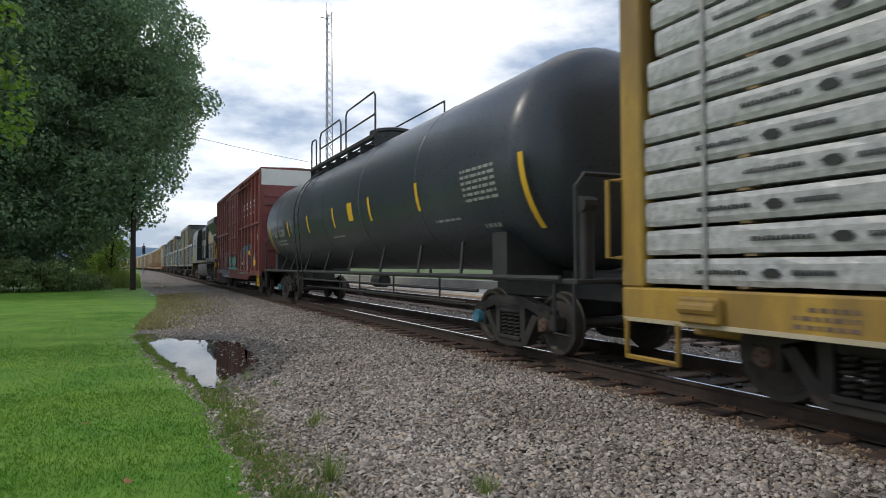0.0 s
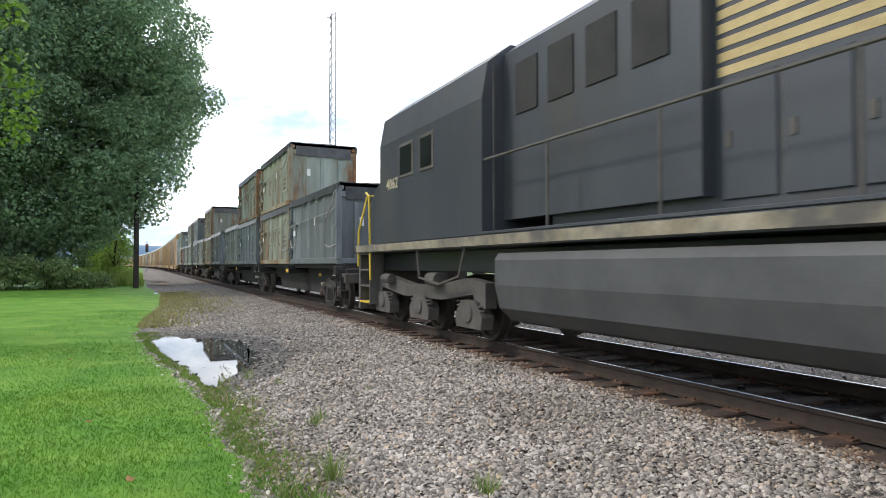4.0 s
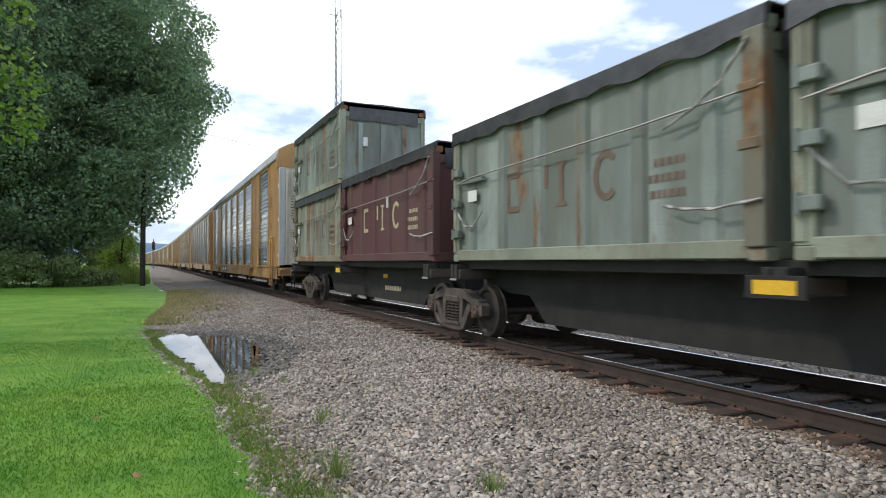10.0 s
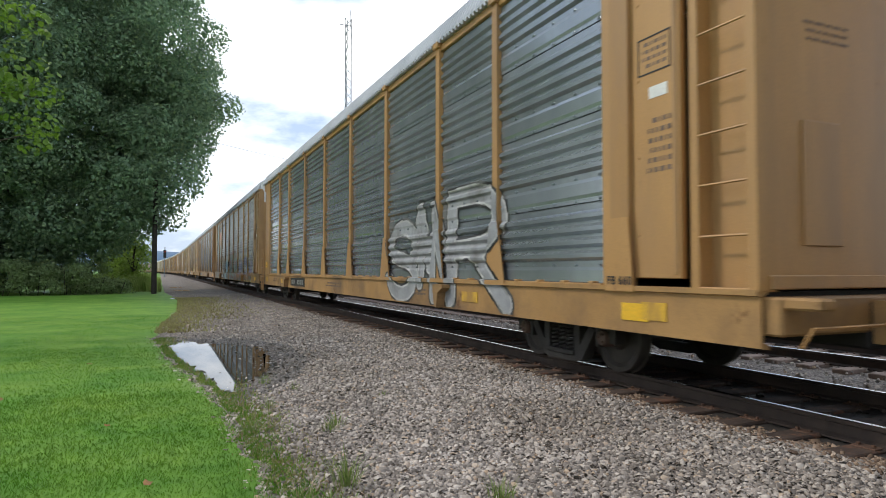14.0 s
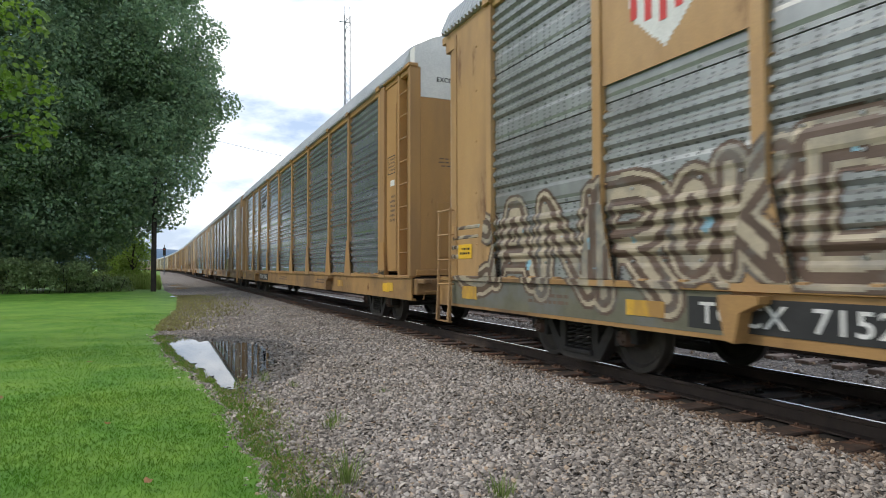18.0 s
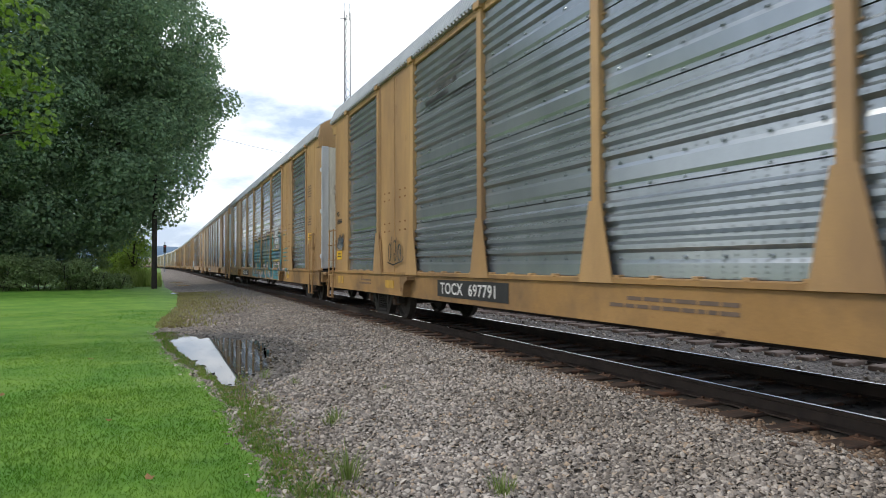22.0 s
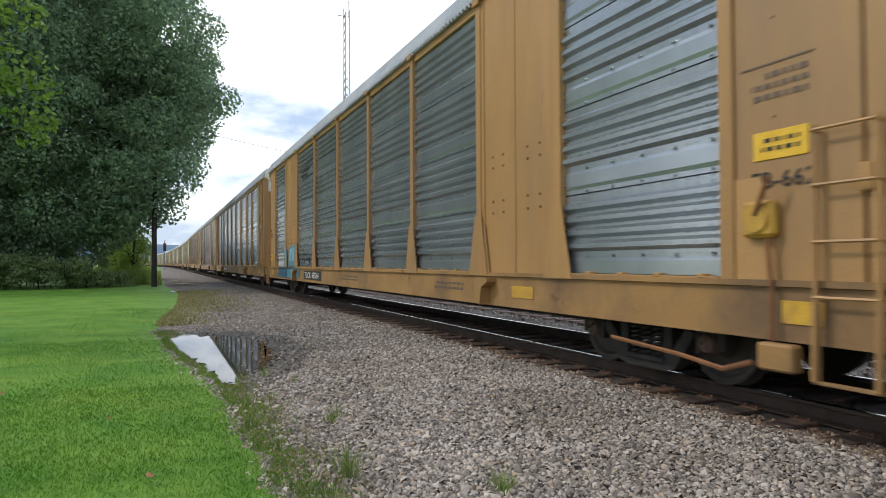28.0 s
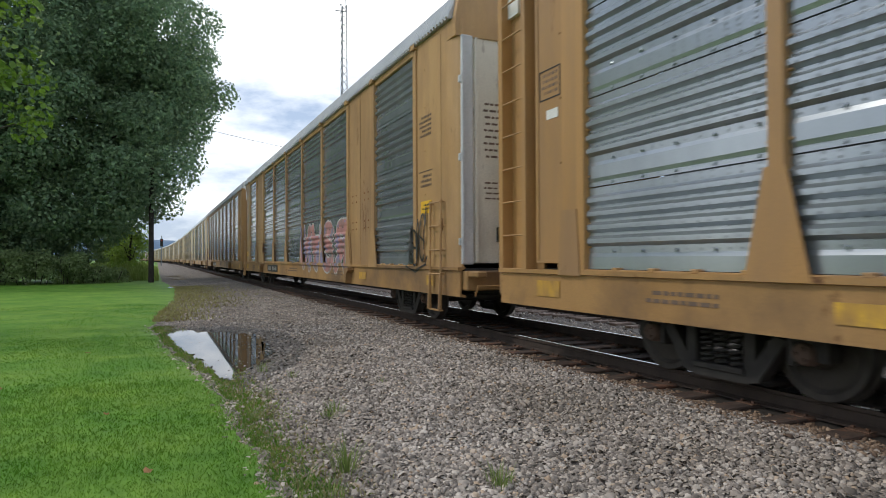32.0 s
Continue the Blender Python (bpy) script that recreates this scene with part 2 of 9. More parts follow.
M["white_door"] = surf("dirty_white_door", (0.68, 0.63, 0.53), (0.80, 0.76, 0.66), 1.2, 0.5, 0, 0.1, 50, (0.22, 0.12, 0.06), 0.1, 2.5, 5.0, dirt=(0.35, 0.3, 0.24), dirt_amt=0.4)
M["door_grey"] = surf("galvanised_door_edge", (0.50, 0.51, 0.52), (0.68, 0.69, 0.69), 2.5, 0.5, 0.15, 0.1, 50, None, 0, 1, 3.0)
M["under"] = surf("grimy_underframe", (0.012, 0.012, 0.012), (0.03, 0.028, 0.026), 3, 0.8, 0, 0.25, 40)
M["truck"] = surf("grimy_cast_steel", (0.022, 0.020, 0.019), (0.052, 0.047, 0.042), 4, 0.7, 0.1, 0.3, 50, (0.11, 0.06, 0.035), 0.06, 3)
M["truck_brown"] = surf("rust_dusted_cast_steel", (0.06, 0.050, 0.043), (0.115, 0.095, 0.078), 4, 0.85, 0.0, 0.3, 50, (0.2, 0.09, 0.04), 0.2, 3)
M["cap_brown"] = surf("rusty_bearing_cap", (0.085, 0.055, 0.042), (0.15, 0.095, 0.072), 5, 0.8, 0, 0.2, 50)
M["wheel"] = surf("wheel_steel", (0.045, 0.04, 0.036), (0.08, 0.07, 0.06), 5, 0.6, 0.4, 0.15, 60)
M["tread"] = surf("worn_tread", (0.45, 0.45, 0.46), (0.6, 0.6, 0.6), 5, 0.25, 1.0, 0.05, 60)
M["tank"] = surf("black_tank_paint", (0.036, 0.044, 0.056), (0.056, 0.066, 0.080), 0.7, 0.33, 0, 0.08, 25, None, 0, 1, 3.0, dirt=(0.055, 0.06, 0.066), dirt_amt=0.2)
M["tank_steel"] = surf("black_steel", (0.02, 0.02, 0.022), (0.045, 0.045, 0.045), 3, 0.55, 0, 0.15, 50)
M["red"] = surf("boxcar_red_paint", (0.185, 0.040, 0.036), (0.265, 0.068, 0.060), 0.9, 0.55, 0, 0.12, 40, (0.11, 0.045, 0.035), 0.18, 2.0, 4.0, dirt=(0.14, 0.055, 0.048), dirt_amt=0.55)
M["white"] = surf("white_paint", (0.66, 0.65, 0.62), (0.78, 0.77, 0.74), 2, 0.6, 0, 0.05, 40)
M["dull_white"] = surf("road_worn_white", (0.26, 0.26, 0.25), (0.40, 0.40, 0.38), 3, 0.6, 0, 0.05, 40)
M["cream"] = surf("faded_cream_paint", (0.45, 0.38, 0.25), (0.58, 0.50, 0.35), 2, 0.6, 0, 0.05, 40)
M["loco"] = surf("loco_black_paint", (0.036, 0.040, 0.050), (0.058, 0.062, 0.072), 1.2, 0.42, 0, 0.08, 40, None, 0, 1, 3.0, dirt=(0.06, 0.052, 0.045), dirt_amt=0.3)
M["loco_grime"] = surf("dusty_running_gear", (0.07, 0.062, 0.056), (0.125, 0.112, 0.10), 2.5, 0.85, 0, 0.25, 40)
M["fuel"] = surf("dusty_grey_tank", (0.06, 0.06, 0.064), (0.10, 0.10, 0.104), 1.5, 0.6, 0, 0.12, 40)
M["gold"] = surf("dulled_gold_paint", (0.42, 0.30, 0.13), (0.55, 0.41, 0.20), 3, 0.55, 0, 0.05, 50)
M["worn_sill"] = surf("scuffed_sill_paint", (0.22, 0.18, 0.12), (0.36, 0.31, 0.23), 2.5, 0.75, 0, 0.1, 40, None, 0, 1, 1.0, dirt=(0.10, 0.09, 0.08), dirt_amt=0.6)
M["rail_yellow"] = surf("handrail_yellow", (0.62, 0.42, 0.04), (0.75, 0.52, 0.06), 3, 0.5, 0, 0.05, 50)
M["car_yellow"] = surf("flat_car_yellow", (0.38, 0.225, 0.035), (0.50, 0.31, 0.055), 2, 0.6, 0, 0.12, 40, (0.2, 0.09, 0.03), 0.1, 3, 3.0, dirt=(0.22, 0.135, 0.045), dirt_amt=0.6)
M["wrap"] = surf("white_lumber_wrap", (0.32, 0.32, 0.315), (0.52, 0.52, 0.51), 9, 0.3, 0, 1.0, 14)
M["timber"] = surf("raw_timber", (0.42, 0.28, 0.15), (0.55, 0.38, 0.22), 6, 0.7, 0, 0.1, 60)
M["grey_box"] = surf("grey_container", (0.14, 0.162, 0.172), (0.245, 0.27, 0.28), 1.1, 0.5, 0, 0.2, 40, (0.22, 0.12, 0.06), 0.10, 1.0, 4.0, dirt=(0.10, 0.11, 0.112), dirt_amt=0.7, spread=0.13)
M["green_box"] = surf("faded_green_container", (0.19, 0.232, 0.215), (0.35, 0.40, 0.37), 1.1, 0.6, 0, 0.2, 40, (0.26, 0.15, 0.08), 0.28, 0.9, 3.5, dirt=(0.14, 0.155, 0.13), dirt_amt=0.75, spread=0.12)
M["rust_box"] = surf("rusting_green_container", (0.20, 0.235, 0.215), (0.33, 0.37, 0.33), 1.1, 0.65, 0, 0.15, 40, (0.27, 0.15, 0.08), 0.42, 0.7, 3.5, dirt=(0.19, 0.185, 0.13), dirt_amt=0.7, spread=0.12)
M["rust_frame"] = surf("rusty_container_frame", (0.21, 0.19, 0.14), (0.32, 0.29, 0.215), 1.0, 0.75, 0, 0.15, 40, (0.28, 0.15, 0.075), 0.5, 0.9, 2.0, dirt=(0.2, 0.15, 0.09), dirt_amt=0.6)
M["green_frame"] = surf("worn_green_container_frame", (0.22, 0.25, 0.19), (0.33, 0.35, 0.27), 1.0, 0.7, 0, 0.15, 40, (0.27, 0.15, 0.075), 0.30, 0.9, 2.0, dirt=(0.16, 0.15, 0.11), dirt_amt=0.5)
M["maroon_box"] = surf("maroon_container", (0.085, 0.028, 0.030), (0.14, 0.052, 0.052), 0.8, 0.65, 0, 0.12, 40, (0.15, 0.06, 0.035), 0.08, 1.0, 4.0, dirt=(0.10, 0.06, 0.055), dirt_amt=0.5)
M["tarp"] = surf("black_tarpaulin", (0.028, 0.028, 0.031), (0.075, 0.075, 0.08), 3, 0.36, 0, 1.0, 7)
M["rust"] = surf("rusted_steel", (0.17, 0.075, 0.03), (0.30, 0.13, 0.05), 3, 0.9, 0, 0.25, 40)
M["cable"] = surf("cable_steel", (0.25, 0.25, 0.24), (0.4, 0.38, 0.36), 8, 0.5, 0.5, 0.1, 60)
M["black_mark"] = surf("black_lettering", (0.015, 0.015, 0.017), (0.03, 0.03, 0.03), 4, 0.6, 0, 0.02, 40)
M["brown_mark"] = surf("faded_brown_lettering", (0.12, 0.085, 0.065), (0.19, 0.125, 0.09), 4, 0.7, 0, 0.02, 40)
M["sticker"] = surf("safety_yellow", (0.75, 0.42, 0.02), (0.85, 0.52, 0.04), 4, 0.5, 0, 0.02, 40)
M["worn_yellow"] = surf("worn_reflector", (0.62, 0.36, 0.03), (0.74, 0.44, 0.05), 5, 0.6, 0, 0.05, 40, None, 0, 1, 2.0, dirt=(0.36, 0.20, 0.06), dirt_amt=0.7)
M["sign_red"] = surf("placard_red", (0.55, 0.03, 0.03), (0.65, 0.05, 0.04), 4, 0.5, 0, 0.02, 40)
M["orange"] = surf("orange_paint", (0.5, 0.12, 0.03), (0.6, 0.18, 0.05), 4, 0.7, 0, 0.1, 40)
M["rail_side"] = surf("rusty_rail", (0.032, 0.023, 0.018), (0.07, 0.048, 0.036), 3, 0.8, 0.1, 0.2, 60)
M["rail_head"] = surf("polished_rail_head", (0.55, 0.55, 0.56), (0.7, 0.7, 0.7), 2, 0.2, 1.0, 0.03, 60)
M["tie"] = surf("weathered_tie", (0.046, 0.031, 0.025), (0.10, 0.066, 0.048), 5, 0.9, 0, 0.5, 30, (0.22, 0.105, 0.06), 0.35, 3)
M["plate_rust"] = surf("rusted_tie_plate", (0.075, 0.042, 0.028), (0.155, 0.082, 0.05), 6, 0.95, 0, 0.3, 40)
M["tie_pale"] = surf("dusty_tie", (0.20, 0.145, 0.115), (0.34, 0.25, 0.20), 5, 0.95, 0, 0.5, 30)
M["bark"] = surf("bark", (0.04, 0.032, 0.024), (0.09, 0.075, 0.06), 8, 0.95, 0, 0.8, 25)
M["pole"] = surf("creosoted_pole", (0.022, 0.017, 0.013), (0.045, 0.035, 0.028), 4, 0.9, 0, 0.4, 30)
M["mast"] = surf("mast_steel", (0.17, 0.19, 0.22), (0.24, 0.26, 0.29), 1, 0.6, 0.1, 0.0, 30)
M["glass"] = surf("cab_glass", (0.01, 0.012, 0.014), (0.02, 0.022, 0.025), 2, 0.08, 0, 0.0, 30, rough_var=0.02)
M["concrete"] = surf("platform_concrete", (0.24, 0.23, 0.21), (0.36, 0.34, 0.30), 0.8, 0.85, 0, 0.2, 20)
PAINT = {}
for key, c in dict(white=(0.66, 0.66, 0.64), orange=(0.45, 0.17, 0.05), silver=(0.45, 0.46, 0.48), pink=(0.62, 0.28, 0.26), salmon=(0.55, 0.20, 0.16), red=(0.42, 0.05, 0.05),
                   teal=(0.06, 0.36, 0.30), blue=(0.10, 0.33, 0.45), deep=(0.03, 0.13, 0.22), slate=(0.12, 0.16, 0.20), yellow=(0.68, 0.55, 0.10),
                   lilac=(0.33, 0.31, 0.50), mint=(0.30, 0.42, 0.33), brown=(0.16, 0.10, 0.07), cream=(0.60, 0.50, 0.36), black=(0.02, 0.02, 0.022),
                   sky=(0.30, 0.56, 0.68), ice=(0.50, 0.74, 0.80), olive=(0.20, 0.19, 0.13), rose=(0.36, 0.14, 0.15), blush=(0.66, 0.52, 0.52), gold=(0.60, 0.42, 0.10), jade=(0.10, 0.52, 0.42), aqua=(0.05, 0.31, 0.38), sage=(0.22, 0.30, 0.24)).items():
    PAINT[key] = surf("spray_paint_" + key, tuple(k * 0.55 for k in c), tuple(k * 0.9 for k in c), 2.2, 0.5, 0, 0.05, 50, dirt=(0.16, 0.16, 0.15), dirt_amt=0.35)

# ---- ground ----
TRACK_X, RAIL_Z, TIE_Z = 6.0, 0.235, 0.078
EDGE = [(-60, 0.9), (0, 0.75), (4.1, 0.66), (5.2, 0.58), (6.2, 0.62), (7.9, 0.55), (9.8, 0.3), (12.0, 0.02), (14.8, -0.15), (18, 0.0), (24, 0.55), (33, 0.8), (45, 0.3), (60, 0.2), (500, 0.2)]


def edge_x(y):
    """Where the lawn ends and the gravel begins."""
    for (a, xa), (b, xb) in zip(EDGE, EDGE[1:]):
        if y <= b:
            k = (y - a) / (b - a)
            return xa + (xb - xa) * k + 0.07 * noise.noise((0, y * 1.3, 3)) + 0.04 * noise.noise((5, y * 5, 3))
    return 0.2


PUDDLE = [(0.17, 13.3), (0.50, 13.7), (0.84, 13.3), (1.40, 12.9), (1.75, 12.0), (1.62, 10.4), (1.40, 9.2), (1.10, 8.7), (0.80, 7.8), (0.68, 8.1), (0.64, 9.0), (0.48, 10.1), (0.31, 11.3)]
OPEN_WATER = [(0.17, 13.3), (0.50, 13.7), (0.84, 13.3), (1.02, 12.4), (1.0, 11.0), (1.02, 9.8), (0.92, 8.6), (0.80, 7.8), (0.68, 8.1), (0.64, 9.0), (0.48, 10.1), (0.31, 11.3)]
WET = [(0.2, 14.4), (1.4, 14.2), (2.3, 12.4), (2.2, 10.2), (1.8, 8.8), (1.3, 7.9), (0.8, 7.3), (0.55, 8.8), (0.2, 11.4)]


def bed_z(x, y):
    """Height of the gravel: a flat shoulder that rises a little to the ties."""
    k = min(max((x - 0.6) / 3.8, 0), 1)
    z = 0.012 + 0.058 * k * k * (3 - 2 * k)
    z += 0.012 * noise.noise((x * 0.9, y * 0.9, 0)) + 0.006 * noise.noise((x * 3.1, y * 3.1, 4))
    d = min(max((x - 4.62) / 0.3, 0), 1)
    return z - 0.038 * d * d * (3 - 2 * d)


def gravel_material(name, wet=False):
    m = bpy.data.materials.new(name)
    m.use_nodes = True
    t = m.node_tree
    L = t.links.new
    bs = t.nodes["Principled BSDF"]
    tc = t.nodes.new("ShaderNodeTexCoord")
    vo = t.nodes.new("ShaderNodeTexVoronoi")
    vo.inputs["Scale"].default_value = 34
    L(tc.outputs["Object"], vo.inputs["Vector"])
    nz = t.nodes.new("ShaderNodeTexNoise")
    nz.inputs["Scale"].default_value, nz.inputs["Detail"].default_value = 0.8, 8
    L(tc.outputs["Object"], nz.inputs["Vector"])
    sep = t.nodes.new("ShaderNodeSeparateColor")
    L(vo.outputs["Color"], sep.inputs["Color"])
    r1 = t.nodes.new("ShaderNodeValToRGB")
    r1.color_ramp.elements[0].color, r1.color_ramp.elements[1].color = ((0.06, 0.049, 0.040, 1), (0.40, 0.345, 0.295, 1))
    L(sep.outputs[0], r1.inputs["Fac"])
    r2 = t.nodes.new("ShaderNodeValToRGB")
    r2.color_ramp.elements[0].position, r2.color_ramp.elements[1].position = 0.35, 0.65
    r2.color_ramp.elements[0].color, r2.color_ramp.elements[1].color = (0.74, 0.70, 0.66, 1), (1, 1, 1, 1)
    L(nz.outputs["Fac"], r2.inputs["Fac"])
    mx = t.nodes.new("ShaderNodeMixRGB")
    mx.blend_type, mx.inputs["Fac"].default_value = "MULTIPLY", 1
    L(r1.outputs["Color"], mx.inputs["Color1"])
    L(r2.outputs["Color"], mx.inputs["Color2"])
    L(mx.outputs["Color"], bs.inputs["Base Color"])
    bs.inputs["Roughness"].default_value = 0.9
    bp = t.nodes.new("ShaderNodeBump")
    bp.inputs["Strength"].default_value, bp.inputs["Distance"].default_value = 0.9, 0.03
    bp.invert = True
    L(vo.outputs["Distance"], bp.inputs["Height"])
    L(bp.outputs["Normal"], bs.inputs["Normal"])
    return m


def island_material(name, dark, light, rough=0.85, trans=0.0, tint=None, mid=None):
    """A colour for each loose piece of one mesh."""
    m = bpy.data.materials.new(name)
    m.use_nodes = True
    t = m.node_tree
    L = t.links.new
    bs = t.nodes["Principled BSDF"]
    g = t.nodes.new("ShaderNodeNewGeometry")
    r = t.nodes.new("ShaderNodeValToRGB")
    r.color_ramp.elements[0].color, r.color_ramp.elements[1].color = (*dark, 1), (*light, 1)
    if mid:
        e = r.color_ramp.elements.new(0.6)
        e.color = (*mid, 1)
    if tint:
        e = r.color_ramp.elements.new(0.9)
        e.color = (*light, 1)
        r.color_ramp.elements[len(r.color_ramp.elements) - 1].color = (*tint, 1)
    L(g.outputs["Random Per Island"], r.inputs["Fac"])
    tc = t.nodes.new("ShaderNodeTexCoord")
    nz = t.nodes.new("ShaderNodeTexNoise")
    nz.inputs["Scale"].default_value, nz.inputs["Detail"].default_value = 0.7, 6
    L(tc.outputs["Object"], nz.inputs["Vector"])
    r2 = t.nodes.new("ShaderNodeValToRGB")
    r2.color_ramp.elements[0].position, r2.color_ramp.elements[1].position = 0.3, 0.7
    r2.color_ramp.elements[0].color, r2.color_ramp.elements[1].color = (0.72, 0.70, 0.66, 1), (1.1, 1.1, 1.1, 1)
    L(nz.outputs["Fac"], r2.inputs["Fac"])
    mx = t.nodes.new("ShaderNodeMixRGB")
    mx.blend_type, mx.inputs["Fac"].default_value = "MULTIPLY", 1
    L(r.outputs["Color"], mx.inputs["Color1"])
    L(r2.outputs["Color"], mx.inputs["Color2"])
    L(mx.outputs["Color"], bs.inputs["Base Color"])
    bs.inputs["Roughness"].default_value = rough
    if trans:
        tr = t.nodes.new("ShaderNodeBsdfTranslucent")
        ms = t.nodes.new("ShaderNodeMixShader")
        ms.inputs["Fac"].default_value = trans
        L(mx.outputs["Color"], tr.inputs["Color"])
        L(bs.outputs["BSDF"], ms.inputs[1])
        L(tr.outputs["BSDF"], ms.inputs[2])
        L(ms.outputs["Shader"], t.nodes["Material Output"].inputs["Surface"])
    return m


def lawn_material(name, blades):
    """Turf that wanders between deep green and yellow-green in broad soft patches."""
    m = bpy.data.materials.new(name)
    m.use_nodes = True
    t = m.node_tree
    L = t.links.new
    bs = t.nodes["Principled BSDF"]
    tc = t.nodes.new("ShaderNodeTexCoord")

    def patch(scale, p0, p1, c0, c1, detail=5):
        n = t.nodes.new("ShaderNodeTexNoise")
        n.inputs["Scale"].default_value, n.inputs["Detail"].default_value = scale, detail
        L(tc.outputs["Object"], n.inputs["Vector"])
        r = t.nodes.new("ShaderNodeValToRGB")
        r.color_ramp.elements[0].position, r.color_ramp.elements[1].position = p0, p1
        r.color_ramp.elements[0].color, r.color_ramp.elements[1].color = (*c0, 1), (*c1, 1)
        L(n.outputs["Fac"], r.inputs["Fac"])
        return r.outputs["Color"]

    def times(a, b):
        n = t.nodes.new("ShaderNodeMixRGB")
        n.blend_type, n.inputs["Fac"].default_value = "MULTIPLY", 1
        L(a, n.inputs["Color1"])
        L(b, n.inputs["Color2"])
        return n.outputs["Color"]
    col = patch(0.9, 0.36, 0.68, (0.092, 0.232, 0.021), (0.172, 0.308, 0.039))
    col = times(col, patch(5.0, 0.3, 0.7, (0.78, 0.82, 0.8), (1.16, 1.1, 1.1), 6))
    if blades:
        g = t.nodes.new("ShaderNodeNewGeometry")
        r = t.nodes.new("ShaderNodeValToRGB")
        r.color_ramp.elements[0].color, r.color_ramp.elements[1].color = (0.95, 0.96, 0.95, 1), (1.5, 1.3, 2.0, 1)
        e = r.color_ramp.elements.new(0.9)
        e.color = (1.13, 1.1, 1.1, 1)
        L(g.outputs["Random Per Island"], r.inputs["Fac"])
        col = times(col, r.outputs["Color"])
        tr = t.nodes.new("ShaderNodeBsdfTranslucent")
        ms = t.nodes.new("ShaderNodeMixShader")
        ms.inputs["Fac"].default_value = 0.35
        L(col, tr.inputs["Color"])
        L(bs.outputs["BSDF"], ms.inputs[1])
        L(tr.outputs["BSDF"], ms.inputs[2])
        L(ms.outputs["Shader"], t.nodes["Material Output"].inputs["Surface"])
    else:
        col = times(col, patch(60.0, 0.3, 0.7, (0.85, 0.9, 0.85), (1.1, 1.08, 1.1), 3))
    L(col, bs.inputs["Base Color"])
    bs.inputs["Roughness"].default_value = 0.7
    bs.inputs["Specular IOR Level"].default_value = 0.25
    return m


M["gravel"] = gravel_material("gravel_bed")
M["stones"] = island_material("crushed_stone", (0.165, 0.14, 0.118), (0.60, 0.53, 0.46), 0.9, tint=(0.46, 0.325, 0.21), mid=(0.40, 0.345, 0.294))
M["stones_rust"] = island_material("rust_dusted_stone", (0.12, 0.075, 0.05), (0.40, 0.29, 0.205), 0.95, mid=(0.25, 0.17, 0.115))
M["stones_wet"] = island_material("wet_crushed_stone", (0.075, 0.064, 0.053), (0.27, 0.235, 0.2), 0.35)
# oil stain and the shade under the train painted as one dark tone
M["stones_oil_shade"] = island_material("oily_shaded_stone", (0.03, 0.026, 0.022), (0.10, 0.08, 0.065), 0.7)
M["grass"] = lawn_material("lawn_grass", True)
M["dry_grass"] = island_material("thin_dry_grass", (0.24, 0.19, 0.085), (0.40, 0.40, 0.14), 0.8, 0.25)
M["soil"] = lawn_material("lawn_turf", False)
M["earth"] = surf("rough_grassland", (0.06, 0.11, 0.025), (0.12, 0.16, 0.05), 0.05, 0.95, 0, 0.3, 4)
M["leaf"] = island_material("maple_leaf", (0.165, 0.275, 0.165), (0.31, 0.445, 0.25), 0.55, 0.6, (0.34, 0.46, 0.21))
M["leaf_light"] = island_material("young_leaf", (0.10, 0.20, 0.02), (0.22, 0.36, 0.05), 0.5, 0.5)
M["leaf_fresh"] = island_material("fresh_leaf", (0.20, 0.33, 0.05), (0.38, 0.52, 0.12), 0.6, 0.5)
M["shrub"] = island_material("shrub_leaf", (0.17, 0.25, 0.10), (0.34, 0.44, 0.20), 0.7, 0.55)
M["weed"] = island_material("weed_grass", (0.14, 0.22, 0.05), (0.32, 0.42, 0.13), 0.7, 0.35, (0.38, 0.33, 0.16))
M["tall_grass"] = island_material("tall_grass", (0.20, 0.30, 0.06), (0.36, 0.44, 0.13), 0.7, 0.4)
M["oil_shade_bed"] = surf("oily_shaded_ballast", (0.02, 0.017, 0.015), (0.06, 0.05, 0.042), 6, 0.8, 0, 1.0, 28)
# the ridge's blue is aerial haze put into the base colour
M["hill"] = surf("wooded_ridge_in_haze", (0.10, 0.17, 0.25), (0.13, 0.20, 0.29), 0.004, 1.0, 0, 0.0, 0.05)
M["mud"] = surf("damp_mud", (0.06, 0.045, 0.033), (0.10, 0.078, 0.058), 3, 0.5, 0, 0.3, 30)
water = bpy.data.materials.new("puddle_water")
water.use_nodes = True
wb = water.node_tree.nodes["Principled BSDF"]
wb.inputs["Base Color"].default_value, wb.inputs["Roughness"].default_value, wb.inputs["IOR"].default_value = (0.03, 0.027, 0.022, 1), 0.02, 1.33
wn = water.node_tree.nodes.new("ShaderNodeTexNoise")
wn.inputs["Scale"].default_value = 6
wp = water.node_tree.nodes.new("ShaderNodeBump")
wp.inputs["Strength"].default_value, wp.inputs["Distance"].default_value = 0.06, 0.004
water.node_tree.links.new(wn.outputs["Fac"], wp.inputs["Height"])
water.node_tree.links.new(wp.outputs["Normal"], wb.inputs["Normal"])


def grid(xs, ys, zf):
    mb = MB()
    nx = len(xs)
    mb.v = [(x, y, zf(x, y)) for y in ys for x in xs]
    mb.f = [(j * nx + i, j * nx + i + 1, (j + 1) * nx + i + 1, (j + 1) * nx + i) for j in range(len(ys) - 1) for i in range(nx - 1)]
    return mb


def span(a, b, step):
    n = max(1, int(round((b - a) / step)))
    return [a + (b - a) * i / n for i in range(n + 1)]


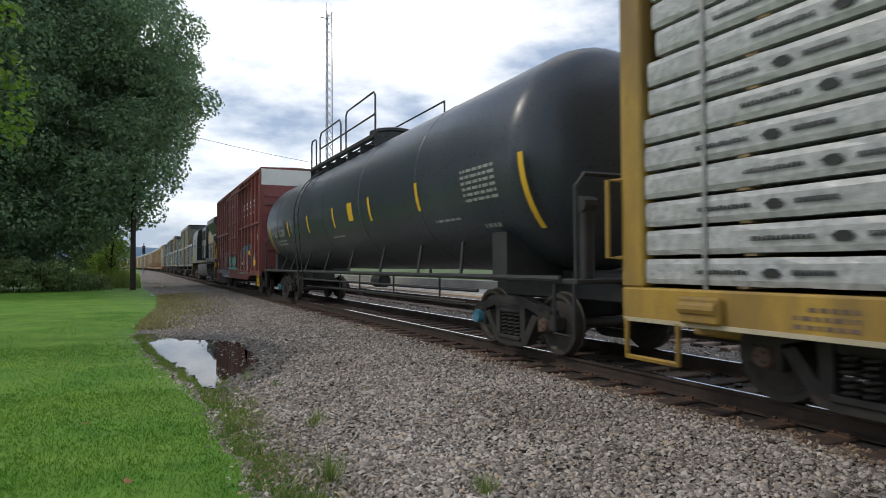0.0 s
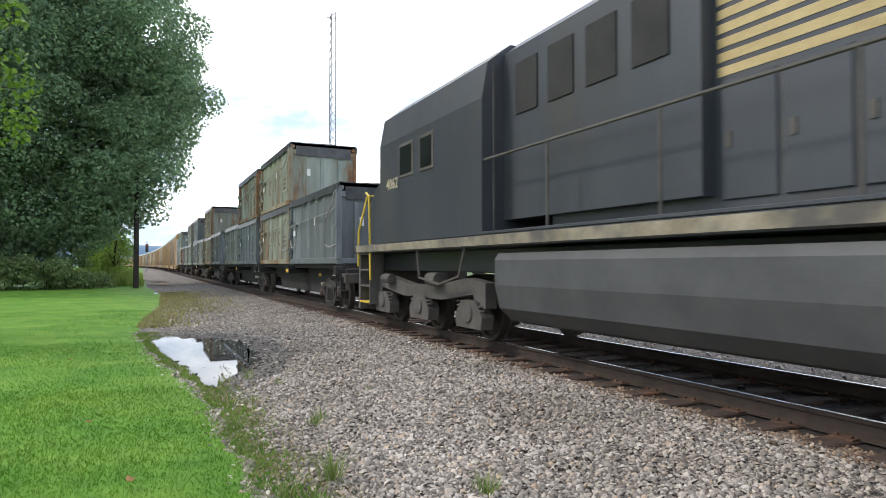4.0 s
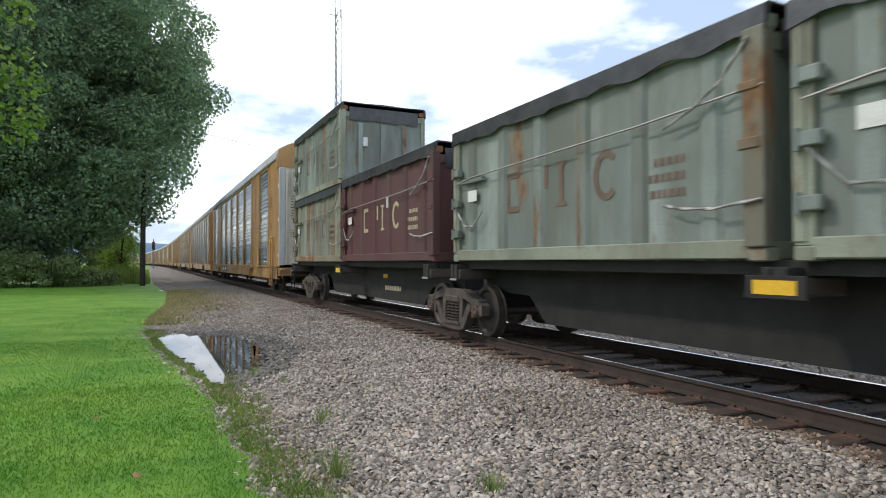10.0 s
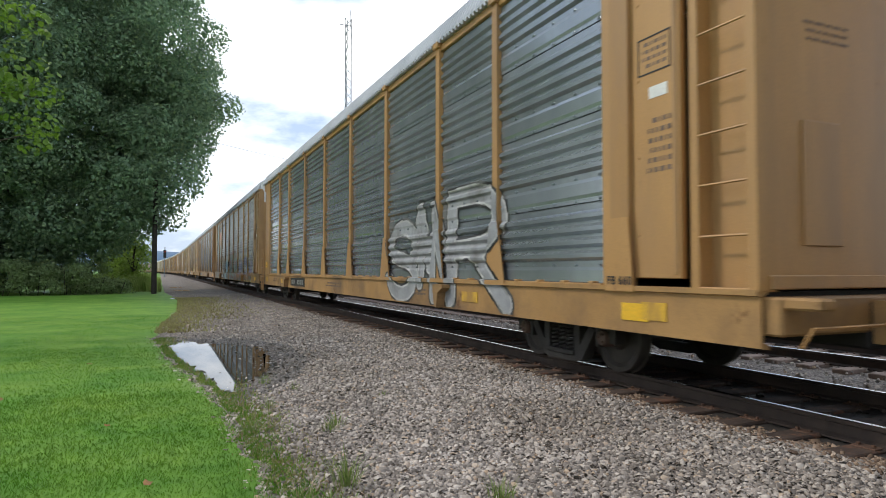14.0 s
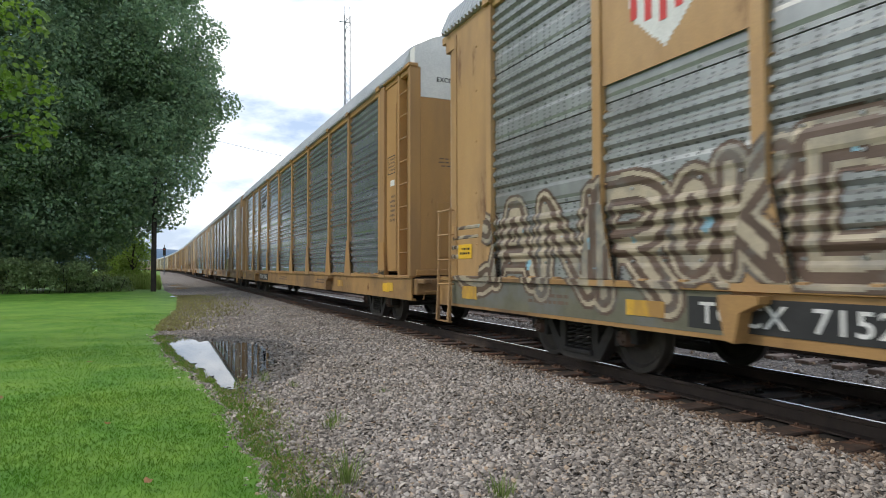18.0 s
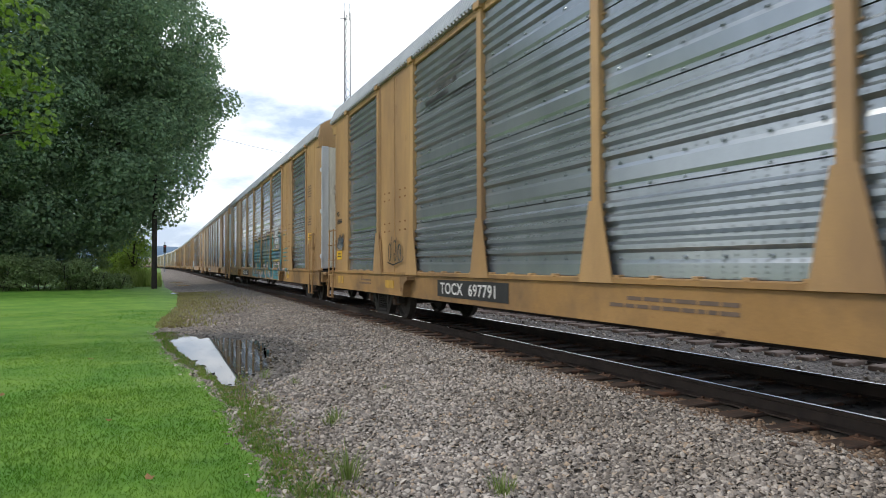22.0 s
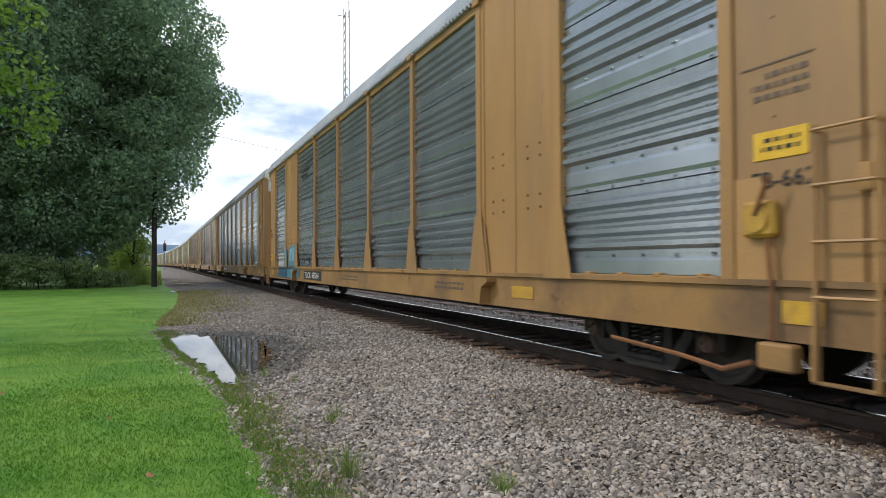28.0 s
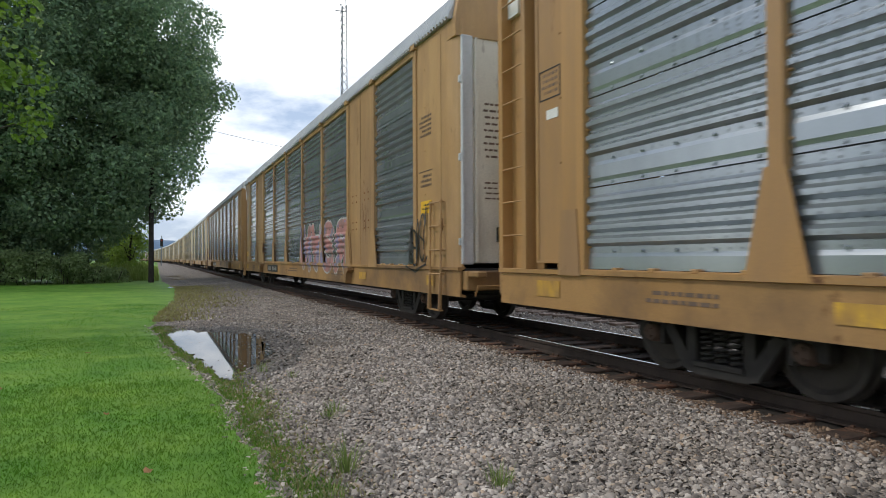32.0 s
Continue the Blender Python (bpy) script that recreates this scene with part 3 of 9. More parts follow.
solo("ground", grid([-3000, -400, -60, 60, 400, 3000], [-3000, -400, -60, 60, 400, 4200], lambda x, y: -0.06), M["earth"], "open grassland around the line", "ground", "structure")
ys = span(-60, 0, 4)[:-1] + span(0, 20, 0.25)[:-1] + span(20, 60, 1)[:-1] + span(60, 900, 10)
rows_y = ys
mb = MB()
cols = 22
for y in rows_y:
    e = edge_x(y) - 0.25 - max(0, (y - 120)) ** 2 / 8000 * (1 if y > 120 else 0)
    for i in range(cols + 1):
        x = e + (13.6 - edge_x(y)) * i / cols
        mb.v.append((x, y, bed_z(x, y)))
for j in range(len(rows_y) - 1):
    for i in range(cols):
        a = j * (cols + 1) + i
        mb.f.append((a, a + 1, a + cols + 2, a + cols + 1))
solo("gravel_bed", mb, M["gravel"], "grey crushed-stone ballast and shoulder beside the rails", "gravel", "structure", smooth=True)
mb = MB()
for y in rows_y:
    e = edge_x(y)
    for i in range(13):
        x = e + (0.26 + 0.12 * noise.noise((y * 2.5, 1, 7)) + 0.06 * noise.noise((y * 8, 4, 7))) * (1 - i / 12) - 60 * (i / 12) ** 2.2
        mb.v.append((x, y, 0.03 + 0.05 * min(1, (e - x) / 1.5) + 0.02 * noise.noise((x * 0.5, y * 0.5, 1)) - (0.06 if i == 0 else 0)))
for j in range(len(rows_y) - 1):
    for i in range(12):
        a = j * 13 + i
        mb.f.append((a, a + 13, a + 14, a + 1))
solo("lawn", mb, M["soil"], "mown green lawn beside the gravel", "lawn", "structure", smooth=True)


def blob(poly, z, k=6, wob=0.05):
    """A flat shape with a wavering outline."""
    pts = []
    n = len(poly)
    for i in range(n):
        p0, p1, p2, p3 = (Vector(poly[(i + d) % n]) for d in (-1, 0, 1, 2))
        for j in range(k):
            t = j / k
            c = 0.5 * ((2 * p1) + (p2 - p0) * t + (2 * p0 - 5 * p1 + 4 * p2 - p3) * t * t + (3 * p1 - p0 - 3 * p2 + p3) * t ** 3)
            pts.append((c.x + wob * noise.noise((c.x * 6, c.y * 4, 2)), c.y + wob * 2 * noise.noise((c.x * 6, c.y * 4, 8)), z))
    mb = MB()
    mb.add(pts, [tuple(range(len(pts)))])
    return mb


solo("puddle", blob(PUDDLE, 0.036, 9, 0.2), water, "still rain puddle mirroring the sky, with stones standing out of it", "puddle", "structure")
for pts in ([(0.7, 56.8), (1.3, 58.6), (1.9, 58.0), (1.3, 56.2)], [(0.9, 48.8), (1.5, 49.6), (2.0, 48.3), (1.5, 47.6)], [(0.5, 34.8), (1.1, 35.6), (1.6, 33.5), (1.1, 33.2)]):
    solo("puddle", blob(pts, 0.05), water, "small far puddle on the gravel track", "puddle", "structure")

# dark sheet: grease plus the train's shade, both put into its colour
part_bed = MB().box(4.98, 7.02, -60, 120, 0.0, 0.046)
solo("track_bed", part_bed, M["oil_shade_bed"], "ballast between the rails, blackened by oil and painted-in train shade", "gravel", "structure")

# loose stones
rng = np.random.default_rng(5)


def scatter(pieces, base_v, base_f, name, material, label, category, kind="stuff"):
    """Joins many small rigid pieces, given as (place, 3x3 turn and size), in one mesh."""
    bv, nv = np.array(base_v), len(base_v)
    if isinstance(pieces, tuple):
        P, R = pieces
    else:
        P = np.array([p for p, _ in pieces])
        R = np.array([r for _, r in pieces])
    V = np.einsum("nij,vj->nvi", R, bv) + P[:, None, :]
    k = len(base_f[0])
    F = (np.array(base_f)[None] + (np.arange(len(P)) * nv)[:, None, None]).reshape(-1, k)
    me = bpy.data.meshes.new(name)
    me.vertices.add(len(P) * nv)
    me.vertices.foreach_set("co", V.reshape(-1).astype(np.float32))
    me.loops.add(F.size)
    me.loops.foreach_set("vertex_index", F.reshape(-1).astype(np.int32))
    me.polygons.add(len(F))
    me.polygons.foreach_set("loop_start", np.arange(0, F.size, k, dtype=np.int32))
    me.polygons.foreach_set("loop_total", np.full(len(F), k, dtype=np.int32))
    me.materials.append(material)
    me.update(calc_edges=True)
    me.validate()
    return tagged(new(name, me), label, category, "", kind)


def turn3(a, b, c):
    return np.array(Euler((a, b, c)).to_matrix())


# three broken shapes: a wedge, a block with a knocked corner, a flat chip
STONES = (
    ([(0.5, 0.05, -0.1), (0.2, 0.48, 0.0), (-0.35, 0.35, -0.15), (-0.5, -0.1, 0.05), (-0.1, -0.5, -0.1), (0.36, -0.36, 0.05), (0.12, 0.1, 0.42), (-0.2, -0.12, 0.36)],
     [(0, 1, 6), (1, 2, 6), (2, 7, 6), (2, 3, 7), (3, 4, 7), (4, 5, 7), (5, 6, 7), (5, 0, 6)]),
    ([(0.5, -0.3, -0.3), (0.42, 0.34, -0.3), (-0.4, 0.3, -0.3), (-0.46, -0.34, -0.3), (0.36, -0.2, 0.34), (0.2, 0.3, 0.24), (-0.36, 0.16, 0.4), (-0.3, -0.3, 0.2)],
     [(0, 1, 5), (0, 5, 4), (1, 2, 6), (1, 6, 5), (2, 3, 7), (2, 7, 6), (3, 0, 4), (3, 4, 7), (4, 5, 6), (4, 6, 7)]),
    ([(0.55, 0.0, -0.1), (0.1, 0.45, -0.12), (-0.5, 0.2, -0.05), (-0.3, -0.42, -0.1), (0.3, -0.36, -0.14), (0.25, 0.05, 0.22), (-0.18, 0.12, 0.3), (-0.05, -0.2, 0.18)],
     [(0, 1, 5), (1, 6, 5), (1, 2, 6), (2, 3, 6), (3, 7, 6), (3, 4, 7), (4, 5, 7), (4, 0, 5), (5, 6, 7)]))
dry, damp, dusty, oil_shade = [], [], [], []
for y0, y1, dens in ((2.4, 4.5, 2000), (4.5, 7, 1500), (7, 10, 1050), (10, 15, 640), (15, 24, 210), (24, 40, 40)):
    for _ in range(int(dens * (y1 - y0) * 4.6)):
        y = rng.uniform(y0, y1)
        e = edge_x(y)
        x = e - 0.12 + rng.random() ** 0.95 * (5.15 - e)
        if x < e + 0.12 and rng.random() > 0.5 + (x - e + 0.12) * 2.0:
            continue
        if in_poly(OPEN_WATER, x, y):
            if rng.random() > 0.15:
                continue
        elif in_poly(PUDDLE, x, y) and rng.random() > 0.42:
            continue
        s = min(0.065, rng.lognormal(math.log(0.030), 0.28)) * (1 if y < 8 else 1.1)
        r = turn3(*rng.uniform(-0.8, 0.8, 2), rng.uniform(0, 6.28)) @ np.diag((s * rng.uniform(0.85, 1.4), s * rng.uniform(0.75, 1.15), s * rng.uniform(0.55, 1.0)))
        p = ((x, y, bed_z(x, y) + s * rng.uniform(0.0, 0.3)), r)
        near_rail = (x - 4.35) / 0.5 + rng.normal(0, 0.25)
        (damp if in_poly(WET, x, y) and rng.random() < 0.92 else dusty if near_rail > 0.6 else dry).append(p)
for _ in range(6500):
    y, x = rng.uniform(1.5, 26), rng.uniform(5.2, 12.4)
    s = rng.lognormal(math.log(0.045), 0.3)
    (oil_shade if x < 7.5 else dry).append(((x, y, 0.05 + s * rng.uniform(0, 0.25)), turn3(*rng.uniform(-0.5, 0.5, 2), rng.uniform(0, 6.28)) * s))
scatter(oil_shade, *STONES[0], "oily_stones", M["stones_oil_shade"], "dark oil-stained ballast stones between the rails", "gravel")
for k, (v_, f_) in enumerate(STONES):
    scatter(dry[k::3], v_, f_, "crushed_stones", M["stones"], "loose grey-brown crushed stones of the ballast shoulder", "gravel")
scatter(dusty, *STONES[1], "rusty_stones", M["stones_rust"], "rust-dusted crushed stones heaped against the tie ends", "gravel")
scatter(damp, *STONES[2], "wet_stones", M["stones_wet"], "dark wet stones around the puddle", "gravel")

# grass blades: one thin bent triangle strip each
BLADE_V = [(-0.5, 0, 0), (0.5, 0, 0), (0.32, 0.18, 0.6), (-0.32, 0.18, 0.6), (0.04, 0.55, 1.0), (-0.04, 0.55, 1.0)]
BLADE_F = [(0, 1, 2, 3), (3, 2, 4, 5)]
blades, dryb = [], []
for y0, y1, dens, w, h in ((2.6, 5, 3800, 0.006, 0.021), (5, 8, 2300, 0.008, 0.020), (8, 13, 800, 0.010, 0.020), (13, 22, 160, 0.016, 0.018)):
    wide = 0.55 * y1 + 0.6
    for _ in range(int(dens * (y1 - y0) * wide)):
        y = rng.uniform(y0, y1)
        e = edge_x(y)
        x = e + 0.26 - rng.random() * wide
        if x < -0.52 * y - 0.4:
            continue
        near = e + 0.26 - x
        if near < 0.35 and rng.random() > 0.25 + near * 2.1:
            continue
        hh = h * rng.uniform(0.5, 1.3) * (0.7 + 0.6 * noise.noise((x * 0.8, y * 0.8, 6)) + 0.3)
        r = turn3(rng.uniform(-0.8, 0.8), rng.uniform(-0.8, 0.8), rng.uniform(0, 6.28)) @ np.diag((w, hh, hh))
        gz = 0.03 + 0.05 * min(1, max(0, near) / 1.5) + 0.02 * noise.noise((x * 0.5, y * 0.5, 1)) - 0.006
        ((dryb if rng.random() < max(0, 0.5 - near * 1.3) else blades)).append(((x, y, gz), r))
for _ in range(13000):     # turf that thins out on to the stones
    y = 2.8 + rng.random() ** 1.4 * 12
    x = edge_x(y) + abs(rng.normal(0, 0.2)) + 0.08 + 0.12 * noise.noise((y * 2.2, 3, 1))
    if in_poly(OPEN_WATER, x, y):
        continue
    hh = rng.uniform(0.015, 0.045)
    k = turn3(rng.uniform(-0.9, 0.9), rng.uniform(-0.9, 0.9), rng.uniform(0, 6.28)) @ np.diag((0.0055 + 0.0007 * y, hh, hh))
    (blades if rng.random() < 0.75 - (x - edge_x(y)) * 0.9 else dryb).append(((x, y, bed_z(x, y) + 0.012), k))
for _ in range(5000):     # thin dry grass on the gravel further on
    y = rng.uniform(16, 36)
    e = edge_x(y)
    x = e + abs(rng.normal(0, 0.55)) * (1.0 + (y > 20))
    dryb.append(((x, y, bed_z(x, y)), turn3(rng.uniform(-0.4, 0.4), rng.uniform(-0.4, 0.4), rng.uniform(0, 6.28)) @ np.diag((0.03, 0.06, 0.07))))
scatter(blades, BLADE_V, BLADE_F, "lawn_grass", M["grass"], "short bright green mown grass", "grass")
scatter(dryb, BLADE_V, BLADE_F, "thin_grass", M["dry_grass"], "thin yellowing grass along the gravel edge", "grass")


def weed(x, y, n, h, label, material):
    ob = thing("weed", label, "weed", "weeds in the gravel", pose(x, y, bed_z(x, y)))
    mb = MB()
    for i in range(n):
        a, l = rng.uniform(0, 6.28), h * rng.uniform(0.5, 1.1)
        lean, w = rng.uniform(0.15, 1.0) * l, 0.0016 + 0.0022 * rng.random()
        r0 = rng.uniform(0, 0.09)
        d = Vector((math.cos(a), math.sin(a), 0))
        s = Vector((-d.y, d.x, 0)) * w
        p = [d * r0, d * (r0 + lean * 0.35) + Vector((0, 0, l * 0.6)), d * (r0 + lean) + Vector((0, 0, l))]
        mb.add([tuple(p[0] - s), tuple(p[0] + s), tuple(p[1] + s), tuple(p[1] - s), tuple(p[2] + s * 0.15), tuple(p[2] - s * 0.15)], [(0, 1, 2, 3), (3, 2, 4, 5)])
    part("leaves", mb, material, ob)


for x, y, n, h in ((1.17, 4.18, 90, 0.24), (1.97, 3.5, 60, 0.12), (1.43, 5.72, 46, 0.10), (1.52, 5.8, 40, 0.16), (1.08, 6.93, 34, 0.11), (0.77, 5.86, 40, 0.11), (1.23, 8.35, 30, 0.11), (1.51, 7.8, 22, 0.09),
                   (0.85, 4.02, 40, 0.10), (0.95, 3.75, 50, 0.12), (2.35, 6.9, 8, 0.06), (0.75, 5.1, 30, 0.10), (1.3, 8.7, 20, 0.09), (2.0, 3.62, 30, 0.10)):
    weed(x, y, n, h, "thin tuft of grass growing through the gravel", M["weed"])


def fallen_leaf(x, y, s, a, material):
    ob = new("fallen_leaf", (MB().add([(0, -s, 0.012), (s * 0.6, -s * 0.3, 0.02), (s * 0.5, s * 0.5, 0.006), (0, s, 0.02), (-s * 0.5, s * 0.5, 0.01), (-s * 0.6, -s * 0.3, 0.004)], [(0, 1, 2, 3), (0, 3, 4, 5)])).mesh("fallen_leaf", material))
    ob.matrix_basis = pose(x, y, 0.105, 6, 4, a)
    tagged(ob, "dry brown leaf lying on the lawn", "leaf", "leaves on the lawn")


M["dead_leaf"] = surf("dead_leaf", (0.20, 0.09, 0.03), (0.32, 0.16, 0.06), 8, 0.8, 0, 0.1, 40)
for x, y, s, a in ((-0.05, 4.5, 0.045, 20), (-1.1, 5.1, 0.04, 100), (-2.0, 6.6, 0.05, 50), (-1.5, 8.0, 0.05, 10), (-3.4, 9.2, 0.05, 80), (-0.9, 10.5, 0.05, 140), (-2.6, 5.3, 0.04, 30), (-0.4, 6.3, 0.03, 60)):
    fallen_leaf(x, y, s, a, M["dead_leaf"])

# ---- tracks: ties and rails ----
track_near = thing("railway_track", "rusty steel rails on weathered wooden ties in ballast", "railway track")
track_far = thing("railway_track", "second parallel track with brown ties and bright rail heads", "railway track")


def rail_profile(x):
    z = RAIL_Z
    return [(x - 0.07, z - 0.17), (x + 0.07, z - 0.17), (x + 0.07, z - 0.155), (x + 0.012, z - 0.135), (x + 0.012, z - 0.045), (x + 0.036, z - 0.035),
            (x + 0.036, z - 0.004), (x - 0.036, z - 0.004), (x - 0.036, z - 0.035), (x - 0.012, z - 0.045), (x - 0.012, z - 0.135), (x - 0.07, z - 0.155)]


def bend(y):
    return max(0.0, y - 120) ** 2 / 8000


STATIONS = [-600, -300, -60, 0, 30, 60, 90, 120] + span(135, 885, 15)
for tr, cx in ((track_near, TRACK_X), (track_far, 10.0)):
    for side in (-0.753, 0.753):
        p = rail_profile(cx + side)
        part("rail", MB().loft([[(x - bend(y), y, z) for x, z in p] for y in STATIONS]), M["rail_side"], tr, "rusty steel rail")
        h = [(cx + side - 0.030, RAIL_Z - 0.004), (cx + side + 0.030, RAIL_Z - 0.004), (cx + side + 0.022, RAIL_Z), (cx + side - 0.022, RAIL_Z)]
        part("rail_head", MB().loft([[(x - bend(y), y, z) for x, z in h] for y in STATIONS]), M["rail_head"], tr, "polished running surface of the rail")
tie_mesh = []
for k in range(4):
    mb = MB()
    mb.box(-1.31, 1.31, -0.115, 0.115, -0.17, 0, 0.012)
    mb.v = [(x + 0.012 * noise.noise((x * 3, y * 9, k * 7)), y + 0.01 * noise.noise((x * 2, y * 7, k * 5 + 2)), z + 0.012 * noise.noise((x * 4, y * 8, k * 3 + 1))) for x, y, z in mb.v]
    tie_mesh.append((mb.mesh("tie", M["tie"]), mb.mesh("tie", M["tie_pale"])))
plate = MB().box(-0.17, 0.17, -0.1, 0.1, 0, 0.012, 0.004)
for sx in (-0.12, 0.12):
    for sy in (-0.06, 0.06):
        plate.box(sx - 0.014, sx + 0.014, sy - 0.014, sy + 0.014, 0.012, 0.034, 0.004)
tie_plate_mesh = plate.mesh("tie_plate", M["plate_rust"])
for tr, cx, count in ((track_near, TRACK_X, 90), (track_far, 10.0, 60)):
    for k in range(count):
        y = 0.6 + k * 0.53
        ob = part("tie", tie_mesh[k % 4][tr is track_far], None, tr)
        ob.matrix_basis = pose(cx + rng.uniform(-0.05, 0.05), y, TIE_Z + (0.0 if tr is track_near else 0.012), 0, rng.uniform(-0.4, 0.4), rng.uniform(-1.2, 1.2))
        if k < 40:
            for side in (-0.753, 0.753):
                ob = part("tie_plate", tie_plate_mesh, None, tr)
                ob.matrix_basis = pose(cx + side, y, TIE_Z - 0.006)
far_ties = MB()
for cx in (TRACK_X, 10.0):
    for k in range(60 if cx > 7 else 90, 420):
        y = 0.6 + k * 0.53
        far_ties.box(cx - 1.3 - bend(y), cx + 1.3 - bend(y), y - 0.115, y + 0.115, TIE_Z - 0.16, TIE_Z)
far_ties = solo("tie_row", far_ties, M["tie"], "far wooden ties under both tracks", "tie", "stuff")

# ---- the far side of the line ----
plat = thing("platform", "low concrete platform with a faded yellow edge line", "platform")
part("slab", MB().box(13.5, 17.9, -80, 160, -0.05, 0.06, 0.02), M["concrete"], plat)
part("edge_line", MB().box(14.5, 14.65, -80, 160, 0.06, 0.064), M["sticker"], plat, "worn yellow line")
part("kerb", MB().box(13.36, 13.5, -80, 160, -0.05, 0.09, 0.02), M["timber"], plat, "ochre dusty kerb")
lw = thing("low_wall", "low grey concrete wall behind the platform", "wall")
for k in range(40):
    part("block", MB().box(17.9, 18.25, -80 + k * 6, -80 + k * 6 + 5.97, -0.05, 0.55, 0.03), M["concrete"], lw)


def cargo_box(x, y, w, l, h, material, label):
    ob = thing("cargo_container", label, "container", "containers behind the wall", pose(x, y, 0))
    mb = MB().box(-w / 2, w / 2, 0, l, 0.16, h, 0.02)
    part("body", mb, material, ob)
    for k in range(int(l / 0.3)):
        part("rib", MB().box(-w / 2 - 0.03, -w / 2, 0.1 + k * 0.3, 0.25 + k * 0.3, 0.25, h - 0.1, 0.01), material, ob)
    for a in (0.0, l - 0.16):
        part("foot", MB().box(-w / 2, w / 2, a, a + 0.16, 0.0, 0.16), M["under"], ob)


cargo_box(23.5, 6.0, 2.4, 9.2, 0.8, M["sticker"], "yellow ribbed storage box beyond the platform")
cargo_box(23.5, 17.2, 2.4, 3.0, 1.3, M["grey_box"], "grey ribbed storage container beyond the platform")
cargo_box(23.8, 20.8, 2.4, 6.0, 1.3, M["grey_box"], "grey storage container beyond the platform")
cargo_box(23.8, 28.0, 2.4, 6.0, 1.3, M["white"], "pale storage container beyond the platform")


def shed(x, y, w, l, h, wall, roof, label):
    ob = thing("trackside_building", label, "building", "", pose(x, y, -0.06))
    part("wall", MB().box(0, w, 0, l, 0, h), wall, ob)
    mb = MB()
    mb.prism_y([(-0.4, h), (w + 0.4, h), (w / 2, h + w * 0.2)], -0.4, l + 0.4)
    part("roof", mb, roof, ob)
    part("door", MB().box(-0.05, 0, l * 0.45, l * 0.45 + 1.0, 0.02, 2.1, 0.01), M["under"], ob)
    for k in range(4):
        a = l * (0.08 + 0.22 * k)
        wn_ = part("window", MB().box(-0.05, 0.0, a, a + 1.1, 1.0, 2.2, 0.01), M["white"], ob)
        part("pane", MB().box(-0.056, -0.05, a + 0.08, a + 1.02, 1.08, 2.12), M["glass"], wn_)


shed(46, 40, 8, 12, 1.9, M["white"], M["red"], "white single-storey building with a red roof")
shed(44, 60, 12, 16, 3.4, M["concrete"], M["roof_galv"], "grey industrial shed with a metal roof")


# ---- trees ----
LEAF_V = [(0, -0.5, 0), (0.30, -0.12, 0.06), (0.36, 0.22, -0.02), (0, 0.5, 0.03), (-0.36, 0.22, 0.05), (-0.30, -0.12, -0.04)]
LEAF_F = [(0, 1, 2, 3), (0, 3, 4, 5)]
SPRAY_V = [(0, -0.5, 0), (0.42, 0.05, 0.1), (0, 0.5, 0), (-0.42, 0.0, 0.1)]
SPRAY_F = [(0, 1, 2), (0, 2, 3)]


def crown(clumps, per, size, seed):
    r = np.random.default_rng(seed)
    out = []
    for (cx, cy, cz), rad in clumps:
        n = int(per * rad * rad)
        d = r.normal(size=(n, 3))
        d /= np.linalg.norm(d, axis=1)[:, None]
        q = rad * (0.62 + 0.42 * r.random(n) ** 0.7)
        p = np.array((cx, cy, cz)) + d * q[:, None] * np.array((1, 1, 0.72))
        s = size * r.uniform(0.6, 1.35, n)
        # leaves hang outwards and a little upwards, each turned at random in its plane
        w = d * 0.7 + np.array((0, 0, 0.5)) + r.normal(size=(n, 3)) * 0.5
        w /= np.linalg.norm(w, axis=1)[:, None]
        u = np.cross(w, r.normal(size=(n, 3)))
        u /= np.linalg.norm(u, axis=1)[:, None]
        out.append((p, np.stack([u, np.cross(w, u), w], 2) * s[:, None, None]))
    return np.concatenate([p for p, _ in out]), np.concatenate([m for _, m in out])


